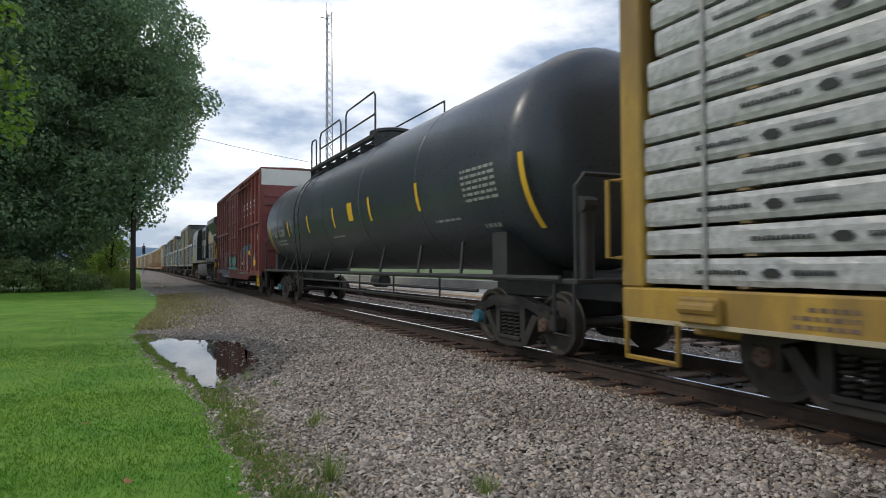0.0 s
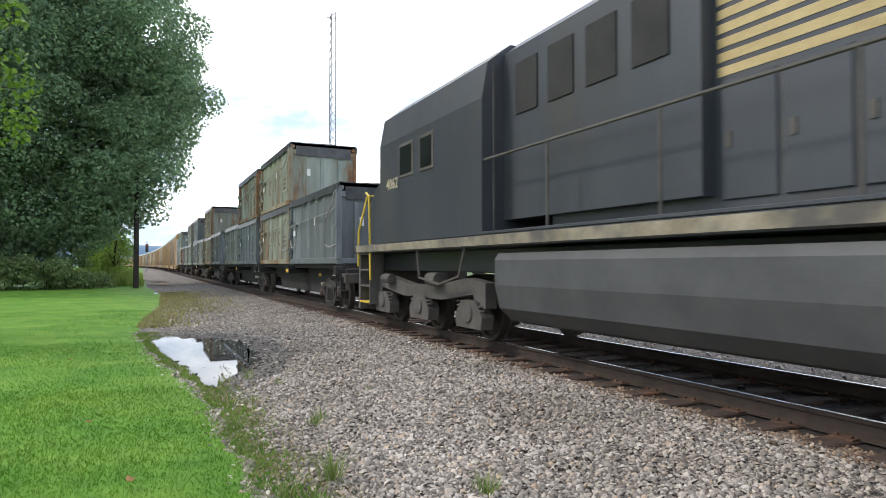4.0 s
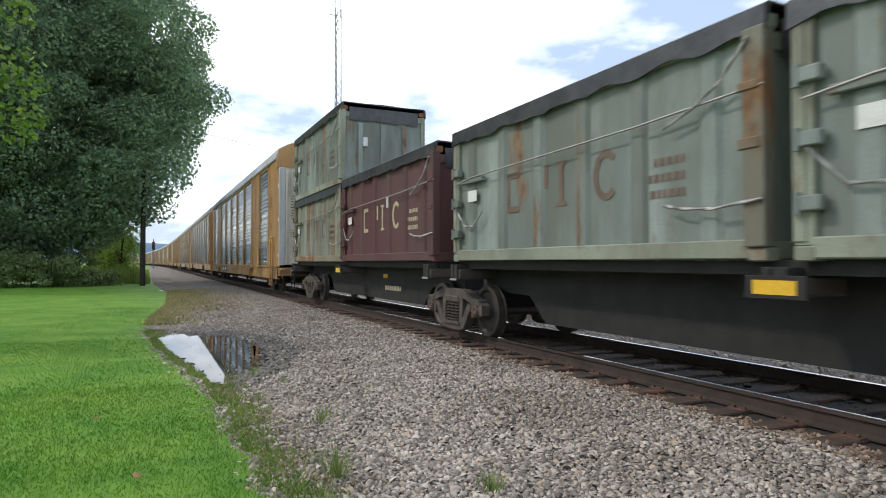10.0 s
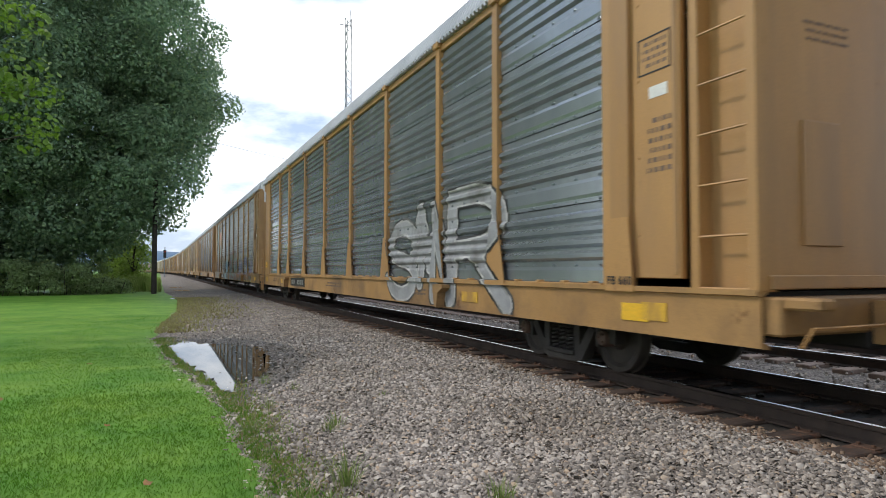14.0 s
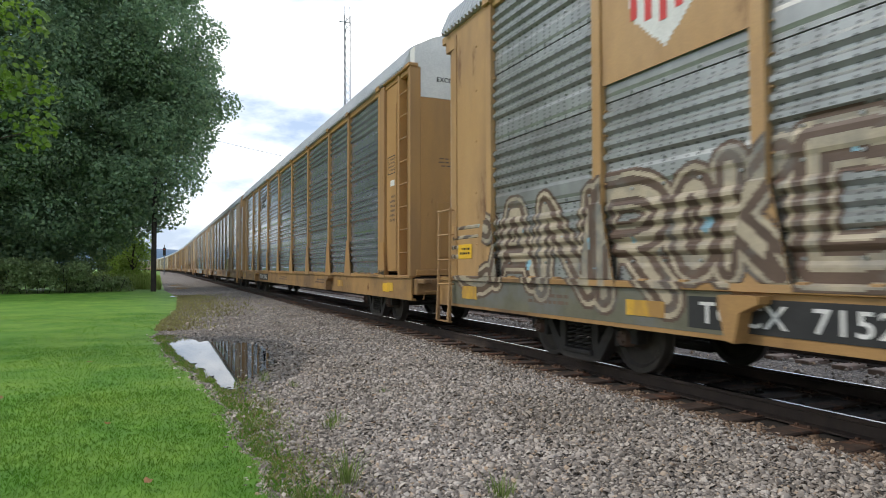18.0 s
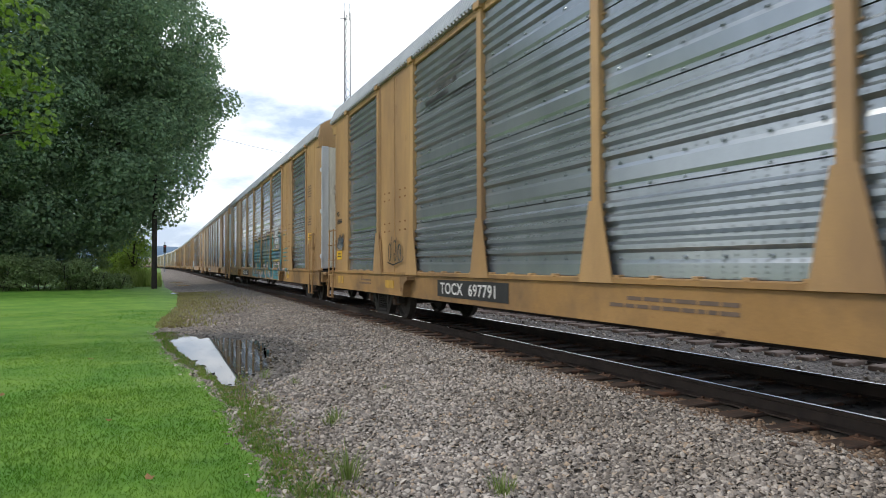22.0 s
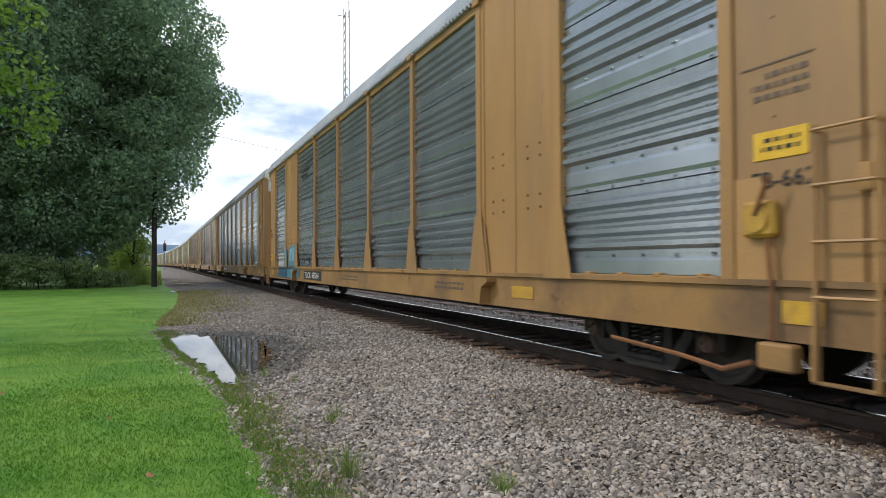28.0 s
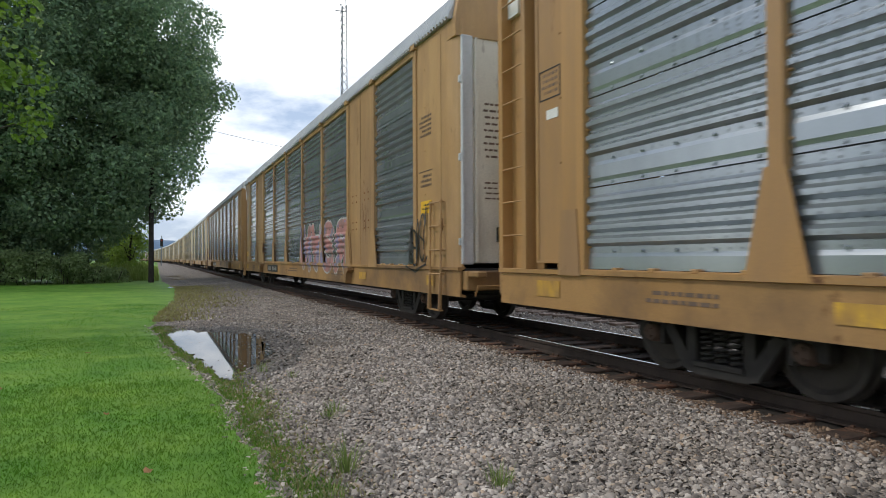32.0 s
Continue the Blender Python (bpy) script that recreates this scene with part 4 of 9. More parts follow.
def tree(name, x, y, trunk_r, height, blobs, n_clumps, per, size, leaf, label, seed, limbs=9, rad=(0.75, 1.35), far=False):
    """blobs: ellipsoids (cx, cy, cz, rx, ry, rz), in the tree's space, that the crown fills."""
    r = np.random.default_rng(seed)
    ob = thing(name, label, "tree", "", pose(x, y, 0))
    clumps = []
    size_of = lambda b: (b[3] * b[4] * b[5]) ** 0.66
    tot = sum(size_of(b) for b in blobs)
    for b in blobs:
        for _ in range(max(5, int(n_clumps * size_of(b) / tot))):
            d = r.normal(size=3)
            d /= np.linalg.norm(d)
            q = (0.55 + 0.45 * r.random() ** 0.6)
            clumps.append(((b[0] + d[0] * q * b[3], b[1] + d[1] * q * b[4], b[2] + d[2] * q * b[5]), r.uniform(*rad)))
    mb = MB()
    pts = [(0, 0, -0.1), (0.05, 0.03, height * 0.2), (-0.1, 0.08, height * 0.5), (0.1, 0, height * 0.8)]
    rr = [trunk_r * 1.35, trunk_r, trunk_r * 0.7, trunk_r * 0.25]
    rings = [[(px + q * math.cos(a * math.pi / 6) * (1 + 0.08 * math.sin(a * 2.7)), py + q * math.sin(a * math.pi / 6), pz) for a in range(12)] for (px, py, pz), q in zip(pts, rr)]
    mb.loft(rings)
    part("trunk", mb, M["bark"], ob, smooth=True)
    for k in range(limbs):
        c = clumps[int(r.integers(len(clumps)))][0]
        z0 = height * r.uniform(0.15, 0.55)
        s = Vector((0, 0, z0))
        e = Vector(c)
        m1 = s.lerp(e, 0.4) + Vector((0, 0, 0.5))
        mb = MB()
        q = trunk_r * 0.42
        mb.cyl(s, m1, q, 7, q * 0.6)
        mb.cyl(m1, e, q * 0.6, 6, q * 0.12)
        part("limb", mb, M["bark"], ob, smooth=True)
    L_ = crown(clumps, per, size, seed + 1)
    o = scatter(L_, SPRAY_V if far else LEAF_V, SPRAY_F if far else LEAF_F, "crown", leaf, "", "", "")
    o.parent = ob
    return ob


tree("maple_tree", -9.0, 49, 0.6, 20, [(-2.4, 0, 14.1, 11.4, 8.5, 8.7), (7.7, -1.5, 16.9, 4.7, 5.2, 7.0), (9.6, -3, 12.4, 3.35, 3.4, 2.8), (8.8, -4, 9.5, 3.05, 3.1, 2.1), (8.2, -6.2, 7.3, 2.0, 1.8, 1.5), (7.2, -6.2, 5.2, 2.0, 1.6, 1.2), (6.4, -2, 8.0, 3.2, 4.0, 2.7),
     (4.3, -4, 4.6, 3.8, 3.2, 2.25), (1.5, -3, 3.2, 5.5, 2.5, 1.9), (-4.7, -3.5, 6.0, 9.5, 5.5, 4.6), (-0.2, 0, 22, 11.3, 8, 6.2), (-9.5, -3, 12, 8, 6.3, 8), (-3, -2.5, 3.4, 8.5, 3, 2.6), (-12.5, -2, 4.2, 6.3, 4, 3.5), (1.0, -5.5, 11.0, 6.0, 2.6, 5.0), (-6, -6.5, 13, 6.0, 2.6, 6.0)],
     1150, 190, 0.205, M["leaf"], "tall dense dark green maple tree at the lawn's far end", 12, 14, (1.0, 2.1), True)
tree("young_tree", -7.2, 17, 0.2, 9, [(0.6, 0, 7.9, 2.6, 2.4, 2.2), (3.2, 0, 5.4, 0.9, 0.9, 1.3), (4.4, -0.2, 4.75, 0.75, 0.6, 0.5), (4.4, -0.2, 5.5, 0.5, 0.5, 0.4), (3.9, 0, 7.1, 0.7, 0.7, 0.6), (2.6, 0, 6.6, 0.9, 0.9, 0.7)], 120, 170, 0.15, M["leaf_light"], "younger tree with yellow-green leaves leaning over the lawn", 21, 7, (0.32, 0.6))
tree("background_tree", -19, 66, 0.4, 14, [(0, 0, 7, 9, 4, 6.5)], 120, 80, 0.32, M["leaf"], "dark broadleaf tree behind the maple", 31, 6, (0.9, 1.6))
tree("background_tree", -3.6, 62, 0.2, 6, [(0, 0, 3.6, 1.7, 3, 2.2), (1.0, 4, 2.6, 1.5, 3, 1.6)], 60, 120, 0.26, M["shrub"], "light green young tree beside the line", 33, 5, (0.5, 0.9))
tree("roadside_tree", -1.75, 53, 0.12, 4.4, [(0, 0, 2.2, 1.2, 1.5, 2.0), (-0.9, 0.5, 1.6, 1.2, 1.5, 1.5), (0.3, 0, 3.6, 0.7, 0.8, 0.8)], 60, 160, 0.17, M["leaf_fresh"], "bright yellow-green sapling beside the gravel track", 34, 5, (0.45, 0.8))
# unseen wood added behind camera and along the lawn's outer side; blocks low light
for k, (x, y, h) in enumerate(((-24, 16, 9), (-26, 8, 10), (-25, -1, 9), (-26, -10, 10), (-22, -21, 9), (-13, -27, 9), (-3, -30, 9), (-27, -24, 10))):
    tree("unseen_tree", x, y, 0.35, h, [(0, 0, h * 0.30, 4.2, 4.2, h * 0.26)], 70, 26, 0.5, M["leaf"], "unseen broadleaf tree added behind the lawn to block low light", 80 + k, 5, (1.1, 1.9))
for k, (x, y, h) in enumerate(((46, 22, 7), (52, 34, 9), (58, 50, 10), (70, 80, 12), (38, 56, 6))):
    tree("background_tree", x, y, 0.3, h, [(0, 0, h * 0.55, h * 0.4, h * 0.4, h * 0.45)], 50, 40, 0.4, M["shrub"], "green broadleaf tree beyond the platform", 40 + k, 5, (0.8, 1.4))


def shrub(x, y, rx, h, seed, leaf, label):
    r = np.random.default_rng(seed)
    cl = [((r.uniform(-rx, rx), r.uniform(-0.8, 0.8), h * r.uniform(0.15, 0.75)), r.uniform(0.35, 0.6)) for _ in range(int(16 * rx))]
    ob = thing("shrub", label, "shrub", "shrubs along the lawn's far edge", pose(x, y, 0))
    o = scatter(crown(cl, 620, 0.12, seed), LEAF_V, LEAF_F, "foliage", leaf, "", "", "")
    o.parent = ob
    for k in range(5):
        a, b = r.uniform(-rx, rx), r.uniform(-0.5, 0.5)
        part("stem", MB().pipe([(a * 0.5, b * 0.4, -0.05), (a * 0.8, b, h * 0.4), (a, b, h * 0.7)], 0.02, 5), M["bark"], ob)


for k, (x, y, rx, h) in enumerate(((-12.6, 41, 1.7, 2.9), (-10.3, 41.5, 1.6, 2.8), (-8.2, 41, 1.5, 2.7), (-6.3, 41.5, 1.3, 2.5), (-4.8, 41.5, 1.1, 2.1), (-3.6, 42, 0.9, 1.5), (-2.5, 42.5, 0.8, 1.1), (-15, 41.5, 1.8, 3.0), (-8.0, 48, 1.8, 3.6), (-4.6, 50, 1.4, 3.4), (-12.5, 49, 2.0, 4.0))):
    shrub(x, y, rx, h, 60 + k, M["shrub"], "grey-green bushy shrub at the edge of the lawn")
tall = []
for _ in range(9000):
    y = 46 + rng.random() ** 1.4 * 60
    x = 0.1 - rng.random() ** 1.2 * (4.5 + y * 0.03)
    h = rng.uniform(0.5, 1.3) * (1 if x < -0.6 else 0.45)
    tall.append(((x, y, 0), turn3(rng.uniform(-0.15, 0.15), rng.uniform(-0.15, 0.15), rng.uniform(0, 6.28)) @ np.diag((0.05, h * 0.4, h))))
scatter(tall, BLADE_V, BLADE_F, "tall_grass", M["tall_grass"], "tall pale green grass beyond the pole", "grass")

# ---- pole, mast, wires, signal, ridge ----
pole = thing("utility_pole", "dark creosoted wooden utility pole at the gravel's edge", "pole", "", pose(-0.30, 42.4, 0))
part("shaft", MB().cyl((0, 0, -0.1), (0, 0, 7.0), 0.165, 12, 0.13), M["pole"], pole, smooth=True)

mast = thing("radio_mast", "slender grey steel lattice radio mast", "mast", "", pose(24.9, 90, 0))
MW, MH = 0.52, 38.6
corners = [(-MW, -MW * 0.58), (MW, -MW * 0.58), (0, MW * 1.15)]
for cx_, cy_ in corners:
    part("leg", MB().cyl((cx_, cy_, -0.1), (cx_ * 0.8, cy_ * 0.8, MH), 0.065, 6), M["mast"], mast)
for k in range(32):
    z0 = k * MH / 32
    for i in range(3):
        a, b = corners[i], corners[(i + 1) % 3]
        part("brace", MB().cyl((*a, z0), (*b, z0 + MH / 32), 0.05, 4), M["mast"], mast)
for dx in (-0.35, 0.35):
    part("antenna", MB().cyl((dx, 0, MH - 1.2), (dx, 0, MH + 1.4), 0.035, 6), M["mast"], mast)
part("antenna_arm", MB().box(-1.2, 0.4, -0.04, 0.04, MH - 1.0, MH - 0.9), M["mast"], mast)

wire = solo("overhead_wire", MB().pipe([(-14 + 46 * k / 12, 70, 19.3 - 7.6 * k / 12 - 1.3 * math.sin(math.pi * k / 12)) for k in range(13)], 0.024, 5), M["mast"], "dark overhead wire crossing the line", "wire")
for x, h in ((-14, 19.6), (32, 12.0)):
    q = thing("wire_pole", "wooden pole carrying the overhead wire", "pole", "", pose(x, 70, 0))
    part("shaft", MB().cyl((0, 0, -0.1), (0, 0, h), 0.17, 10, 0.12), M["pole"], q)

sig = thing("railway_signal", "slim railway signal mast with a dark head", "signal", "", pose(1.0, 150, 0))
part("post", MB().cyl((0, 0, -0.1), (0, 0, 6.5), 0.09, 8), M["mast"], sig)
part("head", MB().box(-0.3, 0.3, -0.12, 0.12, 4.2, 5.9, 0.06), M["under"], sig)
part("lamp", MB().cyl((0, -0.13, 5.5), (0, -0.2, 5.5), 0.12, 10), M["sign_red"], sig)
part("ladder", MB().box(-0.2, -0.16, 0.15, 0.2, 0, 5.5), M["mast"], sig)
mb = MB()
n = 60
rg = [(-2600 + 5200 * i / n, 80 + 26 * noise.noise((i * 0.13, 0, 0)) + 8 * noise.noise((i * 0.7, 3, 0))) for i in range(n + 1)]
mb.loft([[(x, 2600, -5) for x, _ in rg], [(x, 2700, h * 0.75) for x, h in rg], [(x, 2900, h) for x, h in rg], [(x, 3300, -5) for x, _ in rg]], caps=False, close=False)
solo("backdrop", mb, M["hill"], "wooded ridge on the horizon, haze painted in as blue", "hill", "structure", smooth=True)
mb = MB()
n = 40
rg = [(20 + 600 * i / n, 7 + 3 * noise.noise((i * 0.9, 7, 0))) for i in range(n + 1)]
mb.loft([[(x, 320, -1) for x, _ in rg], [(x, 322, h) for x, h in rg], [(x, 340, -1) for x, _ in rg]], caps=False, close=False)
solo("backdrop", mb, M["earth"], "far belt of trees behind the railway", "trees", "structure")

# ---- the train: every car's space has y along the line (0 at its leading end), z from the rail head, x = 0 on the centre line ----
SPEED = 12.42
CARS, WHEELS = [], []
KEPT = {}


def keep(key, make, material, smooth=False):
    """A mesh that is built once and shared by alike parts."""
    if key not in KEPT:
        KEPT[key] = make().mesh(key if isinstance(key, str) else key[0], material, smooth)
    return KEPT[key]


def piece(name, key, make, material, parent, at=None, label="", smooth=False):
    ob = part(name, keep(key, make, material, smooth), None, parent, label)
    if at is not None:
        ob.matrix_basis = at
    return ob


def car_thing(name, s0, label, category, group=""):
    ob = thing(name, label, category, group, pose(TRACK_X, s0, RAIL_Z))
    CARS.append((ob, s0))
    return ob


R_WHEEL = 0.42


def axle_mesh():
    return MB().lathe((0, 0), [(-1.06, 0.06), (-0.9, 0.075), (-0.75, 0.085), (0, 0.075), (0.75, 0.085), (0.9, 0.075), (1.06, 0.06)], 12)


def wheel_mesh():
    r = R_WHEEL
    mb = MB().lathe((0, 0), [(-0.09, 0.085), (-0.09, 0.13), (-0.045, 0.16), (-0.03, r - 0.10), (-0.07, r - 0.06), (-0.07, r - 0.004), (-0.066, r), (0.045, r + 0.002), (0.055, r + 0.026), (0.07, r + 0.024), (0.075, r - 0.06),
                             (0.03, r - 0.10), (0.015, 0.16), (0.09, 0.12), (0.09, 0.085)], 32)
    return mb


def cap_mesh():
    mb = MB().lathe((0, 0), [(-0.10, 0.05), (-0.10, 0.085), (-0.06, 0.105), (0.05, 0.11), (0.06, 0.09)], 14)
    for k in range(3):
        a = 2 * math.pi * k / 3
        mb.cyl((-0.125, 0.05 * math.cos(a), 0.05 * math.sin(a)), (-0.1, 0.05 * math.cos(a), 0.05 * math.sin(a)), 0.016, 6)
    return mb


def side_frame_mesh():
    mb = MB()
    x0, x1 = -0.075, 0.075
    mb.prism([(-1.10, 0.36), (-1.10, 0.52), (-0.98, 0.60), (-0.62, 0.70), (-0.40, 0.77), (0.40, 0.77), (0.62, 0.70), (0.98, 0.60), (1.10, 0.52), (1.10, 0.36), (1.0, 0.36), (0.98, 0.47), (0.62, 0.57), (0.38, 0.63), (-0.38, 0.63), (-0.62, 0.57), (-0.98, 0.47), (-1.0, 0.36)], x0, x1)
    mb.prism([(-0.72, 0.50), (-0.60, 0.54), (-0.34, 0.20), (0.34, 0.20), (0.60, 0.54), (0.72, 0.50), (0.44, 0.10), (0.30, 0.06), (-0.30, 0.06), (-0.44, 0.10)], x0, x1)
    for s in (-1, 1):
        mb.prism([(s * 0.40, 0.12), (s * 0.28, 0.12), (s * 0.28, 0.70), (s * 0.40, 0.70)], x0, x1)
        mb.box(x0 - 0.02, x1 + 0.01, min(s * 0.76, s * 1.02), max(s * 0.76, s * 1.02), 0.50, 0.62, 0.02)
        mb.box(x0, x1, min(s * 0.72, s * 0.79), max(s * 0.72, s * 0.79), 0.30, 0.55, 0.01)
    mb.box(x0 - 0.03, x1, -0.30, 0.30, 0.14, 0.20, 0.01)
    mb.box(x0 - 0.02, x1, -0.27, 0.27, 0.52, 0.66, 0.03)
    return mb


def spring_mesh():
    mb = MB()
    n = 44
    mb.pipe([(0.06 * math.cos(k * 0.85), 0.06 * math.sin(k * 0.85), 0.20 + 0.32 * k / n) for k in range(n + 1)], 0.018, 5)
    return mb


def wheelset(car, y, r=None):
    ob = piece("wheelset", "wheelset", axle_mesh, M["wheel"], car, pose(0, y, R_WHEEL), smooth=True)
    for s in (-1, 1):
        w = piece("wheel", "wheel", wheel_mesh, M["wheel"], ob, pose(s * 0.79, 0, 0, 0, 0, 0 if s < 0 else 180), "dark steel wheel with a worn tread", True)
    WHEELS.append((ob, y, car))
    return ob


def truck(car, yc, cast="truck", detail=True):
    for s in (-1, 1):
        fr = piece("side_frame", "side_frame" + cast, side_frame_mesh, M[cast], car, pose(s * 0.99, yc, 0), "cast steel truck side frame")
        for a in (-0.89, 0.89):
            piece("bearing", "bearing" + cast, cap_mesh, M["cap_brown"], fr, pose(-0.02 if s < 0 else 0.02, a, R_WHEEL, 0, 0, 0 if s < 0 else 180), smooth=True)
        if detail:
            for a in (-0.17, 0.0, 0.17):
                piece("spring", "spring" + cast, spring_mesh, M[cast], fr, pose(-0.02 if s < 0 else 0.02, a, 0))
    piece("bolster", "bolster", lambda: MB().box(-0.95, 0.95, -0.2, 0.2, 0.42, 0.72, 0.03), M["under"], car, pose(0, yc, 0))
    piece("brake_beam", "brake_beam", lambda: MB().cyl((-0.75, 0.45, 0.36), (0.75, 0.45, 0.36), 0.04, 8).cyl((-0.75, -0.45, 0.36), (0.75, -0.45, 0.36), 0.04, 8), M["under"], car, pose(0, yc, 0))
    for a in (-0.89, 0.89):
        wheelset(car, yc + a)


def coupler_mesh():
    mb = MB().box(-0.11, 0.11, -0.75, 0.5, 0.72, 0.92, 0.02)
    mb.prism_y([(-0.16, 0.66), (0.16, 0.66), (0.18, 0.98), (-0.16, 0.98)], -0.75, -0.45)
    mb.prism_y([(-0.18, 0.7), (-0.05, 0.7), (-0.05, 0.94), (-0.18, 0.94)], -0.86, -0.7)
    return mb


def hose_mesh():
    return MB().pipe([(0.35, -0.1, 0.72), (0.36, -0.3, 0.62), (0.3, -0.5, 0.42), (0.2, -0.65, 0.4), (0.1, -0.7, 0.5)], 0.028, 6)


def end_gear(car, length, out=0.0):
    """Couplers and air hoses at both ends."""
    for y, a in ((0 - out, 0), (length + out, 180)):
        piece("coupler", "coupler", coupler_mesh, M["truck"], car, pose(0, y, 0, 0, 0, a), "rusty cast knuckle coupler")
        piece("air_hose", "air_hose", hose_mesh, M["under"], car, pose(0, y, 0, 0, 0, a))


def rungs(car, y0, y1, x, zs, material, r=0.012, stand=0.07, name="grab_iron"):
    """Bent grab irons that stand off a side."""
    for z in zs:
        piece(name, (name, round(y1 - y0, 3), stand, r, material.name), lambda: MB().pipe([(0, 0, 0), (-stand, 0, 0), (-stand, y1 - y0, 0), (0, y1 - y0, 0)], r, 5), material, car, pose(x, y0, z))


def bars(car, y0, z0, w, h, rows, material, x, name="stencil", rng_seed=0, words=True, label="small unreadable stencilled lines"):
    """Lines of writing too small to read."""
    r = random.Random(rng_seed)
    mb = MB()
    for k in range(rows):
        z = z0 + h - (k + 0.75) * h / rows
        y = y0
        while y < y0 + w * (1 if k % 3 else 0.8):
            l = r.uniform(0.05, 0.16) * max(w, 0.4)
            mb.box(x - 0.002, x, y, min(y + l, y0 + w), z, z + h / rows * 0.5)
            y += l + 0.03
    tagged(part(name, mb, material, car), label, "", "", "stuff")


def bars_end(parent, x0, z0, w, h, rows, seed):
    """Lines of small writing across an end."""
    r = random.Random(seed)
    mb = MB()
    for k in range(rows):
        z = z0 + h - (k + 0.75) * h / rows
        x = x0 + r.uniform(0, 0.06)
        while x < x0 + w - 0.03:
            l = min(r.uniform(0.05, 0.14), x0 + w - x)
            mb.box(x, x + l, -0.003, 0.0, z, z + h / rows * 0.32)
            x += l + 0.025
    tagged(part("stencil", mb, M["brown_mark"], parent), "small unreadable stencilled lines", "", "", "stuff")


# ---- auto rack ----
L_RACK, PITCH = 27.6, 28.65
BAYS = [2.05, 4.6, 6.7, 9.53, 12.36, 15.2, 18.04, 20.9, 23.0, 25.55]
Z0P, SHEET, EAVE = 1.0, 1.03, 5.24
RIDGES = (0.416, 0.571, 0.726, 0.88)


def ridge(z):
    """Outward swell of the corrugated sheets at height z."""
    u = (z - Z0P) % SHEET
    for c in RIDGES:
        d = abs(u - c)
        if d < 0.062:
            return 0.044 * min(1.0, (0.062 - d) / 0.038)
    d = abs(u - 0.17)
    return 0.014 * min(1.0, (0.11 - d) / 0.04) if d < 0.11 else 0.0


def rack_wall(z, y):
    """The outermost skin of a rack's near side."""
    if z < 1.10:
        return -1.503 if z < 1.028 else -1.545
    for b in BAYS:
        d = abs(y - b)
        if d < 0.08:
            return -1.54 if z > 1.96 else -1.555
        if z < 1.96 and d < 0.31 - (z - 1.03) * 0.22:
            return -1.555
    return -1.459 - ridge(z)


def sheet_mesh(w, deep=True, low=False):
    """One corrugated sheet: a dished band, four ridges, a lapped seam; the lowest one is cut short by the floor rail."""
    zs = [0.006, 0.05, 0.058, 0.075, 0.1, 0.17, 0.24, 0.265, 0.282, 0.34]
    for c in RIDGES:
        zs += [c - 0.062, c - 0.024, c + 0.024, c + 0.062]
    zs.append(SHEET - 0.006)
    if low:
        zs = [z for z in zs if z > 0.09]
    pr = [(-1.452 - ridge(Z0P + z) - (0.007 if z < 0.055 else 0), z) for z in zs] + [(-1.43, SHEET - 0.006), (-1.43, zs[0])]
    mb = MB().prism_y(pr, 0, w)
    if deep:
        for k in range(int(w / 0.46)):
            y = 0.2 + k * 0.46
            for z in (0.3,) if low else (0.035, 0.3):
                mb.cyl((-1.452, y, z), (-1.482, y, z), 0.017, 6)
    return mb


def post_mesh(flare):
    mb = MB().box(-1.535, -1.42, -0.075, 0.075, 1.06, EAVE, 0.008)
    if flare:
        mb.prism([(-0.30, 1.03), (0.30, 1.03), (0.10, 1.95), (-0.10, 1.95)], -1.55, -1.535)
        mb.box(-1.545, -1.535, -0.095, 0.095, 1.93, 1.95)
    mb.box(-1.585, -1.42, -0.1, 0.1, EAVE - 0.06, EAVE + 0.06, 0.01)
    for k in range(14):
        z = 1.35 + k * 0.27
        for s in (-0.1, 0.1):
            mb.cyl((-1.44, s, z), (-1.495, s, z), 0.013, 5)
    return mb


# the roof and its ends in section: steep shoulders, then a shallow crown
CROWN = [(-1.5, EAVE - 0.02), (-1.42, 5.63), (-1.27, 5.73), (-1.0, 5.87), (-0.6, 5.99), (0.0, 6.08), (0.6, 5.99), (1.0, 5.87), (1.27, 5.73), (1.42, 5.63), (1.5, EAVE - 0.02)]


def roof_mesh(plain=False):
    prof = [(-1.57, EAVE), (-1.56, EAVE + 0.06)] + CROWN[1:-1] + [(1.56, EAVE + 0.06), (1.57, EAVE)]
    rings = []
    n = int(L_RACK / 0.13)
    for k in range(n + 1):
        for d, up in ((0.0, 0.0),) if plain else ((0.0, 0.0), (0.025, 0.038), (0.07, 0.038), (0.095, 0.0)):
            y = min(L_RACK - 0.45, 0.42 + k * (1.3 if plain else 0.13) + d)
            rings.append([(x * (1 + up * 0.35), y, z + up) for x, z in prof])
    return MB().loft(rings, caps=True)


def end_wall_mesh(door):
    """Across the car's end: a door leaf with upright ribs, or a plain yellow end."""
    mb = MB()
    if door:
        mb.box(-1.2, 1.2, 0, 0.05, 1.14, 4.95, 0.01)
    else:
        mb.box(-1.42, 1.42, 0, 0.05, 1.08, 4.64, 0.01)
    return mb


def hood_mesh():
    return MB().prism_y([(-1.5, 4.93)] + CROWN + [(1.5, 4.93)], 0, 0.34)


def sill_mesh():
    prof = [(-1.5, 0.595), (-1.40, 0.58), (-1.40, 0.62), (-1.47, 0.64), (-1.47, 1.02), (-1.40, 1.06), (-1.40, 1.08), (-1.54, 1.08), (-1.54, 1.03), (-1.5, 1.02)]
    return MB().prism_y(prof, 0.15, L_RACK - 0.15).prism_y([(-x, z) for x, z in prof][::-1], 0.15, L_RACK - 0.15)


